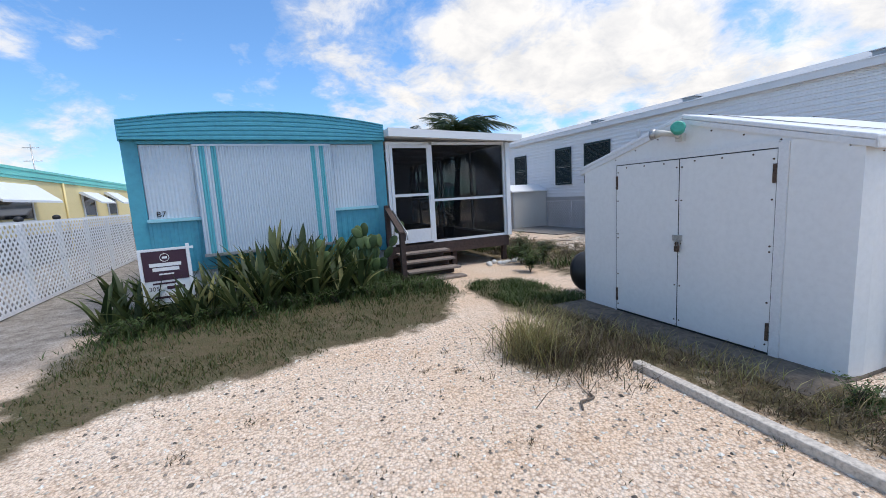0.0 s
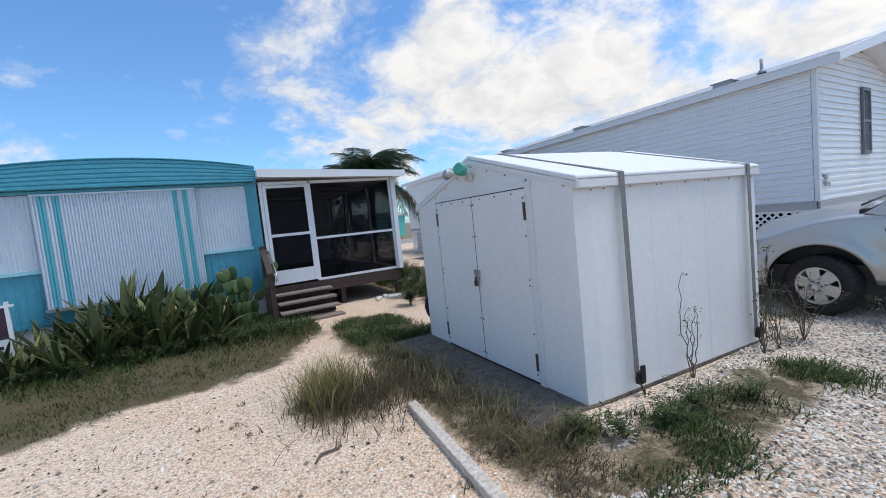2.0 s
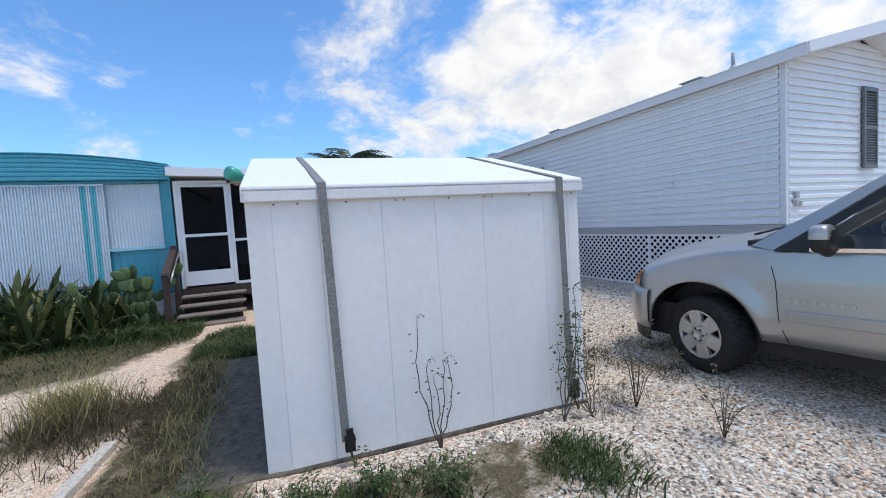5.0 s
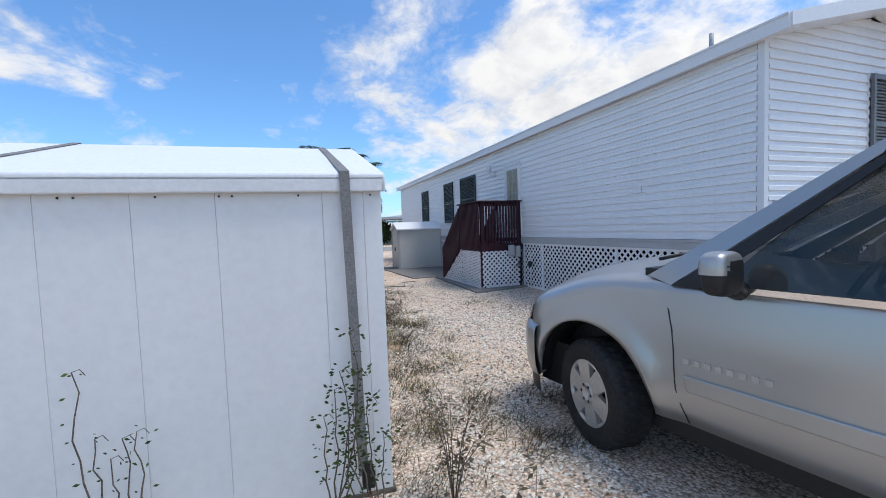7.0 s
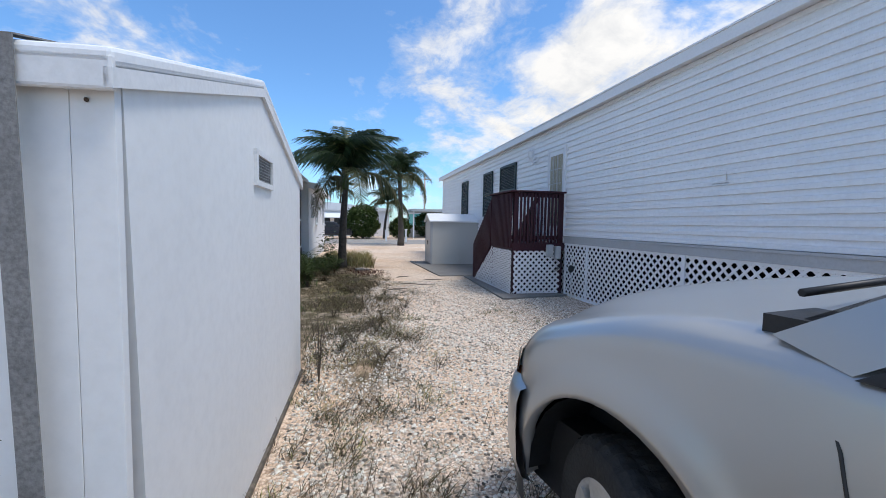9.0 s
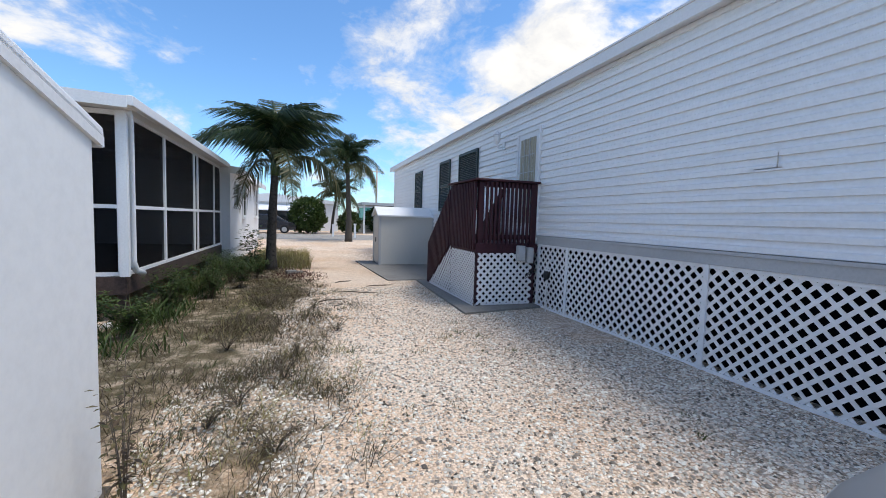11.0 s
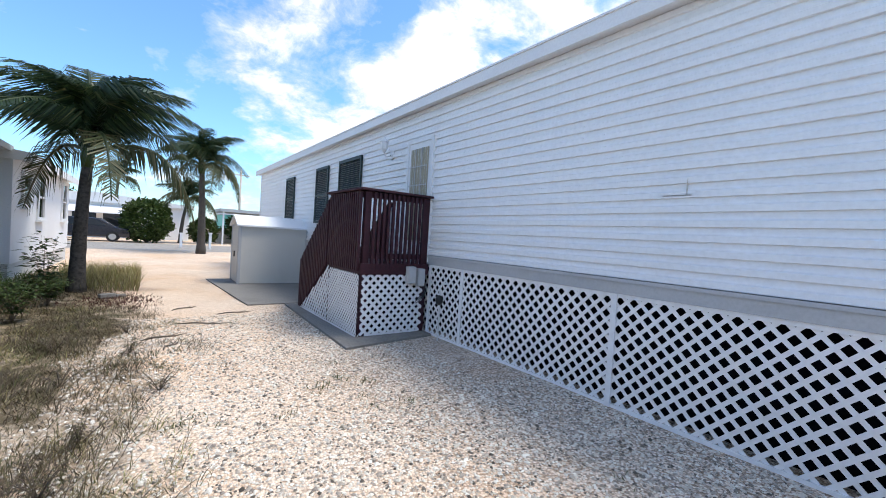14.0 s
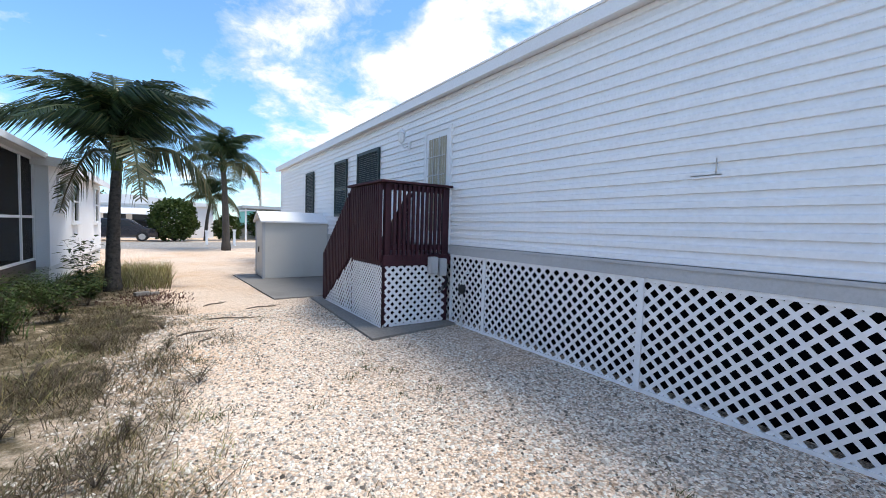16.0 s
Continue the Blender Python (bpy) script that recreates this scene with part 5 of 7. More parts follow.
def build_car():
    d = thing("suv", (5.72, 3.585, 0.0), "large silver sport utility vehicle parked on the gravel", "car", turn=9.0)
    ys = sorted(set([0.845, 0.82, 0.78, 0.72, 0.66, 0.60, 0.54, -0.52, -0.56, -0.60, -0.66, -0.72, -0.80, -0.9, -1.0, -1.4, -1.8, -2.2, -2.55, -3.6, -3.8, -4.05, -4.3, -4.4]
                    + [round(c + ARCH_R * math.cos(math.pi * i / 22), 4) for c in AXLES for i in range(23)] + [0.86, 0.87]), reverse=True)
    b = Build()
    secs = [car_section(y) for y in ys]
    n = len(secs[0])
    for y, s in zip(ys, secs):
        b.v.extend((x, y, z) for x, z in s)
    for j in range(len(ys) - 1):
        for i in range(n - 1):
            b.smooth.add(len(b.f))
            b.f.append((j * n + i, j * n + i + 1, (j + 1) * n + i + 1, (j + 1) * n + i))
    b.f.append(tuple(range(n)))
    b.f.append(tuple(range((len(ys) - 1) * n, len(ys) * n))[::-1])
    part("body", b, "car", d, "silver painted body")
    part("underbody", Build().box(0.14, CAR_W - 0.14, -4.2, 0.6, 0.26, 0.60).box(0.30, CAR_W - 0.3, -0.5, 0.5, 0.30, 0.88), "black", d, "black wheel wells and underbody")
    for c in (0.0, -3.1):
        for x0, x1 in ((0.03, 0.32), (CAR_W - 0.32, CAR_W - 0.03)):
            w = Build()
            pts = [(c + 0.485 * math.cos(math.pi * i / 14), ARCH_Z + 0.485 * math.sin(math.pi * i / 14)) for i in range(15)]
            w.add([(x, y, z) for x in (x0, x1) for y, z in pts], [(i, i + 1, 16 + i, 15 + i) for i in range(14)], True)
            part("wheel_well", w, "black", d)
    # bumper, headlights and grille follow the nose
    nose = [(car_side(y), y) for y in (0.47, 0.53, 0.60, 0.68, 0.75, 0.80, 0.84, 0.87)]
    nose = nose + [(CAR_W - x, y) for x, y in reversed(nose)]

    def band(path, prof):
        q = Build()
        m = len(prof)
        for i, (x, y) in enumerate(path):
            a, c = path[max(0, i - 1)], path[min(len(path) - 1, i + 1)]
            t_ = Vector((c[0] - a[0], c[1] - a[1])).normalized()
            nx, ny = -t_.y, t_.x
            low = 1 - 0.5 * float(smooth(0.58, 0.87, y))
            q.v.extend((x + nx * o, y + ny * o, z if z < 0.76 else 0.76 + (z - 0.76) * low) for o, z in prof)
        for i in range(len(path) - 1):
            for k in range(m - 1):
                q.smooth.add(len(q.f))
                q.f.append((i * m + k, i * m + k + 1, (i + 1) * m + k + 1, (i + 1) * m + k))
        return q
    part("bumper", band(nose, [(-0.03, 0.32), (0.015, 0.34), (0.045, 0.42), (0.052, 0.56), (0.050, 0.68), (0.035, 0.735), (-0.02, 0.75)]), "car", d, "silver front bumper")
    part("air_dam", band(nose, [(-0.02, 0.20), (0.0, 0.22), (0.01, 0.335)]), "black", d, "black air dam")
    for s in (0, 1):
        hp = nose[2:7] if s == 0 else nose[-7:-2]
        h = part("headlight", band(hp, [(-0.01, 0.752), (0.012, 0.765), (-0.01, 0.88), (-0.09, 0.925)]), "lens", d, "clear headlight")
        ap = nose[2:4] if s == 0 else nose[-4:-2]
        part("reflector", band(ap, [(-0.01, 0.755), (0.015, 0.768), (0.004, 0.88), (-0.045, 0.93)]), "amber", h, "amber side reflector")
    part("grille", band(nose[6:-6], [(0.0, 0.74), (0.02, 0.75), (-0.03, 0.92)]), "black", d, "black grille")
    # cabin
    zr, zb = 1.85, 1.165
    roof_y0, roof_y1 = -1.40, -4.25
    xr = 0.20
    part("roof", Build().add([(x, y, z + dz) for dz in (0, -0.04) for y, z in ((roof_y0, zr - 0.03), (-2.4, zr + 0.02), (roof_y1, zr - 0.02)) for x in (xr, CAR_W / 2, CAR_W - xr)],
                             [(0, 1, 4, 3), (1, 2, 5, 4), (3, 4, 7, 6), (4, 5, 8, 7), (9, 12, 13, 10), (10, 13, 14, 11), (12, 15, 16, 13), (13, 16, 17, 14)], True), "car", d, "silver roof")
    for s in (0, 1):
        X = (lambda v: v) if s == 0 else (lambda v: CAR_W - v)
        fr = Build()
        fr.add([(X(x), y, z) for x, y, z in ((0.085, -0.40, 1.205), (0.055, -0.56, 1.165), (xr - 0.02, -1.36, zr - 0.075), (xr, roof_y0 + 0.02, zr - 0.005), (0.15, -0.42, 1.205), (0.10, -0.56, 1.165), (xr + 0.03, -1.36, zr - 0.075), (xr + 0.05, roof_y0, zr - 0.01))],
               [(0, 1, 2, 3), (7, 6, 5, 4), (0, 4, 5, 1), (1, 5, 6, 2), (2, 6, 7, 3), (3, 7, 4, 0)])
        part("front_pillar", fr, "car", d, "silver windscreen pillar")
        for p, q, w in (((0.05, -1.95, zb), (xr, -2.0, zr), 0.07), ((0.05, -3.05, zb), (xr, -3.0, zr), 0.07), ((0.06, -4.3, zb), (xr, roof_y1, zr), 0.09)):
            part("pillar", Build().beam((X(p[0]), p[1], p[2]), (X(q[0]), q[1], q[2]), 0.045, w), "car", d)
        part("roof_rail", Build().beam((X(xr), roof_y0, zr - 0.02), (X(xr), roof_y1, zr - 0.01), 0.06, 0.06), "car", d)
        tr = Build()
        tr.beam((X(0.045), -0.80, zb + 0.012), (X(0.05), -4.25, zb + 0.012), 0.02, 0.03)
        part("belt_trim", tr, "chrome" if s == 0 else "black", d, "bright belt trim")
        for ya, yb, yc, yd in ((-0.80, -1.92, -1.97, -1.36), (-1.99, -3.02, -2.97, -2.03), (-3.08, -4.22, -4.18, -3.04)):
            part("side_window", Build().add([(X(0.055), ya, zb + 0.02), (X(0.055), yb, zb + 0.02), (X(xr - 0.005), yc, zr - 0.04), (X(xr - 0.005), yd, zr - 0.06)], [(0, 1, 2, 3)]), "glass", d, "tinted side window")
        part("window_frame", Build().add([(X(x + k), y, z) for k in (0, 0.02) for x, y, z in ((0.038, -0.57, zb - 0.002), (0.034, -0.84, zb + 0.005), (0.058, -0.86, zb + 0.13), (0.152, -1.37, zr - 0.125), (0.172, -1.375, zr - 0.078))],
             [(0, 1, 2, 3, 4), (9, 8, 7, 6, 5), (0, 5, 6, 1), (1, 6, 7, 2), (2, 7, 8, 3), (3, 8, 9, 4), (4, 9, 5, 0)]), "black", d, "black window frame")
    part("windscreen", Build().add([(0.14, -0.40, 1.225), (CAR_W - 0.14, -0.40, 1.225), (CAR_W - xr, roof_y0, zr - 0.02), (xr, roof_y0, zr - 0.02)], [(0, 1, 2, 3)]), "glass", d, "tinted windscreen")
    part("cowl", Build().box(0.12, CAR_W - 0.12, -0.55, -0.36, 1.10, 1.245), "black", d, "black cowl below the windscreen")
    for x in (0.25, 0.95):
        part("wiper", Build().tube([(x, -0.37, 1.29), (x + 0.25, -0.43, 1.32), (x + 0.55, -0.47, 1.335)], 0.011, 6), "black", d)
    # interior
    part("dashboard", Build().box(0.12, CAR_W - 0.12, -1.15, -0.62, 0.8, 1.12), "interior", d, "dark dashboard")
    sw = [(0.50 + 0.18 * math.cos(a), -1.22 - 0.07 * math.sin(a), 1.14 + 0.17 * math.sin(a)) for a in [2 * math.pi * i / 20 for i in range(21)]]
    part("steering_wheel", Build().tube(sw, 0.016, 6), "interior", d, "dark steering wheel")
    for x in (0.28, 1.10):
        part("front_seat", Build().box(x, x + 0.5, -2.1, -1.6, 0.6, 0.82).box(x + 0.02, x + 0.48, -2.25, -2.08, 0.82, 1.38).box(x + 0.12, x + 0.38, -2.23, -2.12, 1.40, 1.58), "interior", d, "dark seat", 0.03)
    # driver's side: door gaps, moulding, bars, handle, mirror
    side = lambda y, z: (car_skin(y, z), y, z)
    gap = [(-0.47, 1.19), (-0.52, 1.12), (-0.565, 1.02), (-0.59, 0.92), (-0.60, 0.82), (-0.605, 0.72), (-0.615, 0.60), (-0.64, 0.50), (-0.67, 0.41)]
    # black tubes on the closed skin paint the shaded door gaps
    part("door_gap", Build().tube([(car_skin(y, z) + (0.0 if z < 1.06 else (z - 1.06) * 0.35), y, z) for y, z in gap], 0.0045, 5), "black", d)
    part("door_gap", Build().tube([side(-1.92, 1.13), side(-1.93, 0.8), side(-1.90, 0.42)], 0.005, 5), "black", d)
    part("side_moulding", Build().prism([(-0.68, 0.60), (-0.66, 0.69), (-1.88, 0.69), (-1.88, 0.60)], lambda a, c, k: (-0.014 + k, a, c), 0.03), "car", d, "silver side moulding", 0.008)
    for i in range(8):
        y = -0.66 - i * 0.054
        part("badge_bar", Build().box(-0.004, 0.012, y - 0.030, y, 0.752, 0.782), "alloy", d, "plain metal badge bar")
    part("door_handle", Build().tube([(0.01, -1.62, 0.95), (-0.03, -1.64, 0.955), (-0.03, -1.80, 0.955), (0.01, -1.82, 0.95)], 0.016, 6), "car", d)
    mr = part("side_mirror", rounded((-0.150, -0.93, 1.275), (0.105, 0.06, 0.10)).tube([(0.06, -0.90, 1.17), (-0.02, -0.91, 1.19), (-0.10, -0.92, 1.215)], [0.05, 0.045, 0.04], 10),
              "black", d, "black side mirror housing")
    part("mirror_cap", rounded((-0.153, -0.925, 1.278), (0.109, 0.064, 0.104), 0.55, 0.0, 0.5), "car", mr, "silver mirror cap")
    build_wheel(d, 0.0, 0.0, -16, 1)
    build_wheel(d, CAR_W, 0.0, -16, -1)
    build_wheel(d, 0.0, -3.1, 0, 1)
    build_wheel(d, CAR_W, -3.1, 0, -1)


build_car()


# ---- plants ----
def plant_material(name, stops, rough=0.55, translucent=0.25):
    m = bpy.data.materials.new(name)
    m.use_nodes = True
    t = m.node_tree
    b = t.nodes["Principled BSDF"]
    geo = t.nodes.new("ShaderNodeNewGeometry")
    pos = t.nodes.new("ShaderNodeTexCoord").outputs["Object"]
    oi = t.nodes.new("ShaderNodeObjectInfo")
    k = mathn(t, "FRACT", mathn(t, "ADD", geo.outputs["Random Per Island"], oi.outputs["Random"]))
    col = ramp(t, k, stops)
    g = noisen(t, pos, 14, 4, 0.6)
    col = mixc(t, 1.0, col, ramp(t, g, [(0.3, (0.72, 0.72, 0.7)), (0.7, (1.15, 1.15, 1.1))]), "MULTIPLY")
    t.links.new(col, b.inputs["Base Color"])
    b.inputs["Roughness"].default_value = rough
    b.inputs["Specular IOR Level"].default_value = 0.35
    if translucent:
        tr = t.nodes.new("ShaderNodeBsdfTranslucent")
        t.links.new(col, tr.inputs[0])
        mx = t.nodes.new("ShaderNodeMixShader")
        mx.inputs[0].default_value = translucent
        t.links.new(b.outputs[0], mx.inputs[1])
        t.links.new(tr.outputs[0], mx.inputs[2])
        t.links.new(mx.outputs[0], t.nodes["Material Output"].inputs[0])
    return m


M["grass"] = plant_material("low_green_weeds", [(0, (0.040, 0.065, 0.014)), (0.4, (0.070, 0.090, 0.022)), (0.75, (0.085, 0.085, 0.028)), (1, (0.14, 0.105, 0.048))])
M["straw"] = plant_material("dry_straw_grass", [(0, (0.16, 0.12, 0.06)), (0.4, (0.34, 0.27, 0.13)), (0.75, (0.30, 0.30, 0.10)), (1, (0.48, 0.42, 0.24))])
M["weed"] = plant_material("leafy_green_weed", [(0, (0.022, 0.045, 0.010)), (0.5, (0.05, 0.085, 0.02)), (1, (0.10, 0.14, 0.04))])
M["brown_weed"] = plant_material("dry_brown_weed", [(0, (0.045, 0.032, 0.022)), (0.4, (0.11, 0.075, 0.048)), (0.75, (0.085, 0.085, 0.032)), (1, (0.17, 0.125, 0.075))])
M["red_weed"] = plant_material("dark_red_ground_weed", [(0, (0.05, 0.018, 0.016)), (0.6, (0.10, 0.035, 0.03)), (1, (0.16, 0.08, 0.05))])
M["strap_leaf"] = plant_material("broad_strap_leaf", [(0, (0.022, 0.040, 0.014)), (0.5, (0.05, 0.075, 0.024)), (0.8, (0.11, 0.13, 0.045)), (0.94, (0.26, 0.25, 0.10)), (1, (0.50, 0.46, 0.2))])
M["cactus"] = plant_material("green_cactus_pad", [(0, (0.05, 0.085, 0.03)), (1, (0.10, 0.15, 0.055))], 0.6, 0.0)
M["frond"] = plant_material("palm_frond", [(0, (0.012, 0.028, 0.012)), (0.5, (0.024, 0.048, 0.018)), (0.88, (0.05, 0.078, 0.026)), (1, (0.12, 0.12, 0.05))], 0.4, 0.2)
M["frond_dry"] = plant_material("yellowing_palm_frond", [(0, (0.03, 0.045, 0.015)), (0.5, (0.06, 0.075, 0.028)), (1, (0.14, 0.12, 0.055))], 0.5, 0.2)
M["stone"] = plant_material("gravel_stone", [(0, (0.08, 0.07, 0.06)), (0.25, (0.36, 0.31, 0.27)), (0.6, (0.66, 0.60, 0.53)), (1, (0.86, 0.83, 0.78))], 0.9, 0.0)
M["twig"] = material("grey_brown_twig", (0.14, 0.11, 0.085), 0.9, vary=0.3, bump=0.2)


def blades(name, pts, height, width, lean, mat, label, category):
    """Many grass blades in one mesh; pts is a list of (x, y, scale)."""
    rng = np.random.default_rng(len(pts) + 7)
    p = np.array(pts, dtype=float)
    n = len(p)
    z0 = np.array([ground_z(a, b) for a, b in p[:, :2]])
    h = height * p[:, 2] * rng.uniform(0.45, 1.25, n)
    az = rng.uniform(0, 2 * np.pi, n)
    ln = h * lean * rng.uniform(0.2, 1.5, n)
    w = width * rng.uniform(0.6, 1.4, n)
    d = np.stack([np.cos(az), np.sin(az)], 1)
    s = np.stack([-np.sin(az + 0.6), np.cos(az + 0.6)], 1)
    v = np.zeros((n, 5, 3))
    for i, (f, g, q) in enumerate(((0, 0.0, -0.5), (0, 0.0, 0.5), (0.55, 0.35, -0.4), (0.55, 0.35, 0.4), (1.0, 1.0, 0.0))):
        v[:, i, :2] = p[:, :2] + d * (ln * g)[:, None] + s * (w * q)[:, None]
        v[:, i, 2] = z0 - 0.005 + h * f
    base = np.arange(n) * 5
    faces = [(b, b + 1, b + 3, b + 2) for b in base] + [(b + 2, b + 3, b + 4) for b in base]
    me = bpy.data.meshes.new(name)
    me.from_pydata(v.reshape(-1, 3), [], faces)
    me.materials.append(M[mat])
    return tagged(new(name, me), label, category, "", "stuff")


def scatter(x0, x1, y0, y1, n, test, seed):
    r = random.Random(seed)
    out = []
    for _ in range(n):
        x, y = r.uniform(x0, x1), r.uniform(y0, y1)
        k = test(x, y)
        if k > r.random():
            out.append((x, y, 0.6 + 0.6 * k))
    return out


def off_things(x, y):
    """0 where a building or slab covers the ground."""
    if -3.95 < x < 3.2 and 10.2 < y:
        return 0.0
    if 1.30 < x < 4.45 and 3.62 < y < 6.65:
        return 0.0
    if 0.3 < x < 1.6 and 9.3 < y < 10.4:
        return 0.0
    return 1.0


def tuft_points(cx, cy, r, n, seed):
    q = random.Random(seed)
    return [(cx + q.gauss(0, r), cy + q.gauss(0, r), 1.0) for _ in range(n)]


def build_grass():
    front = lambda x, y: veg_amount(x, y) ** 2 * off_things(x, y) * (1 if x < 2.4 else 0)
    blades("weed_cover", scatter(-5, 2.4, 5.2, 10.3, 46000, lambda x, y: front(x, y) * max(0.12, 0.55 + 1.2 * nz(x, y, 0.9, 31) + 0.5 * nz(x, y, 4, 32)), 1), 0.05, 0.009, 0.9, "grass", "low green weeds and creeping grass", "grass")
    blades("weed_cover", scatter(-4.6, 1.0, 7.3, 10.2, 16000, lambda x, y: front(x, y) * float(smooth(7.6, 9.2, y + 0.5 * nz(x, y, 1.2, 3))), 2), 0.13, 0.011, 1.0, "weed", "taller leafy weeds below the plants", "weeds")
    blades("dry_grass", tuft_points(0.30, 5.55, 0.17, 900, 3), 0.36, 0.006, 0.8, "straw", "dry straw-coloured grass tuft", "grass")
    blades("dry_grass", tuft_points(0.50, 5.25, 0.30, 1700, 4), 0.17, 0.006, 1.2, "brown_weed", "matted dry brown grass", "grass")
    edge = scatter(1.05, 1.55, 3.4, 6.6, 2600, lambda x, y: 0.3 + 0.6 * nz(x, y, 2.5, 4), 5)
    blades("dry_grass", edge, 0.15, 0.006, 1.0, "straw", "thin dry grass beside the slab", "grass")
    blades("weed_cover", scatter(1.0, 2.3, 6.4, 8.9, 14000, lambda x, y: veg_amount(x, y) * off_things(x, y) * max(0.1, 0.6 + nz(x, y, 2, 44)), 6), 0.085, 0.008, 1.2, "weed", "green weeds beside the shed", "weeds")
    blades("weed_patch", scatter(1.35, 4.4, 2.55, 3.66, 26000, lambda x, y: max(0.0, veg_amount(x, y) - 0.1) * max(0.0, 0.35 + 1.3 * nz(x, y, 1.7, 6)), 7), 0.075, 0.009, 1.2, "weed", "green leafy weeds in the gravel", "weeds")
    blades("weed_patch", tuft_points(3.75, 2.85, 0.14, 900, 17), 0.075, 0.008, 1.2, "weed", "small green weed clump in the gravel", "weeds")
    strip = lambda x, y: veg_amount(x, y) * off_things(x, y) * max(0.05, 0.5 + 1.1 * nz(x, y, 1.1, 7))
    blades("dry_weeds", scatter(3.1, 6.3, 6.3, 19, 40000, strip, 8), 0.11, 0.006, 1.5, "brown_weed", "dry brown weeds beside the porch", "weeds")
    blades("dry_weeds", scatter(4.45, 6.4, 4.4, 13, 30000, lambda x, y: max(0.0, nz(x, y, 1.5, 8)) * 2.2 * max(0.12, veg_amount(x, y)), 9), 0.17, 0.004, 1.2, "brown_weed", "thin dry weed stalks", "weeds")
    blades("weed_cover", scatter(3.2, 5.0, 8.6, 18.5, 9000, lambda x, y: float(smooth(4.5, 3.5, x + 0.7 * nz(x, y, 0.8, 9))) * off_things(x, y) * max(0.0, 0.35 + 1.6 * nz(x, y, 1.3, 40)), 10), 0.26, 0.016, 1.0, "weed", "green weeds growing along the porch", "weeds")
    blades("weed_cover", scatter(3.9, 5.5, 15.5, 19.5, 5000, lambda x, y: 0.6, 18), 0.35, 0.012, 0.6, "straw", "yellow-green grass round the palm", "grass")
    blades("red_weeds", scatter(4.4, 5.9, 12.8, 15.6, 5000, lambda x, y: max(0.0, 0.6 - 0.7 * math.hypot(x - 5.2, (y - 14.2) * 0.7)), 11), 0.07, 0.016, 1.0, "red_weed", "dark red creeping weeds", "weeds")
    r = random.Random(77)
    for mat, count, hh, sp, label in (("brown_weed", 190, 0.085, 0.075, "matted dark brown weed clumps in the gravel"), ("grass", 100, 0.05, 0.07, "low olive weed clumps in the gravel"), ("straw", 50, 0.09, 0.10, "pale dry grass clumps in the gravel")):
        pts = []
        while count:
            x, y = r.uniform(4.35, 6.3), r.uniform(3.4, 13.5)
            if r.random() > float(smooth(6.25, 4.7, x + 0.5 * nz(x, y, 0.8, 61))) * (0.55 + 0.9 * nz(x, y, 1.2, 62)):
                continue
            count -= 1
            k = r.uniform(0.5, 1.3)
            pts += [(x + r.gauss(0, sp * k), y + r.gauss(0, sp * k), k) for _ in range(int(42 * k * k))]
        blades("weed_patch", pts, hh, 0.005, 1.6, mat, label, "weeds")
    pts = []
    for _ in range(70):
        x, y = r.uniform(0.95, 1.42), r.uniform(3.0, 6.5)
        pts += [(x + r.gauss(0, 0.07), y + r.gauss(0, 0.09), 1) for _ in range(60)]
    blades("weed_patch", pts, 0.06, 0.006, 1.6, "brown_weed", "dark matted weeds between slab and plank", "weeds")
    sparse = scatter(5.5, 8.5, 5.0, 13, 500, lambda x, y: max(0.0, nz(x, y, 0.9, 10)) * 0.6, 12)
    pts = []
    r = random.Random(5)
    for x, y, k in sparse:
        pts += [(x + r.gauss(0, 0.05), y + r.gauss(0, 0.05), 1) for _ in range(20)]
    blades("weed_patch", pts, 0.05, 0.007, 1.0, "grass", "sparse tufts in the gravel", "weeds")
    pts = []
    for _ in range(90):
        x, y = r.uniform(-3, 2.2), r.uniform(2.8, 6.5)
        if veg_amount(x, y) < 0.3:
            pts += [(x + r.gauss(0, 0.03), y + r.gauss(0, 0.03), 1) for _ in range(6 if r.random() < 0.8 else 30)]
    blades("weed_patch", pts, 0.035, 0.006, 1.2, "brown_weed", "dead leaf scraps and tiny weeds on the drive", "weeds")


build_grass()


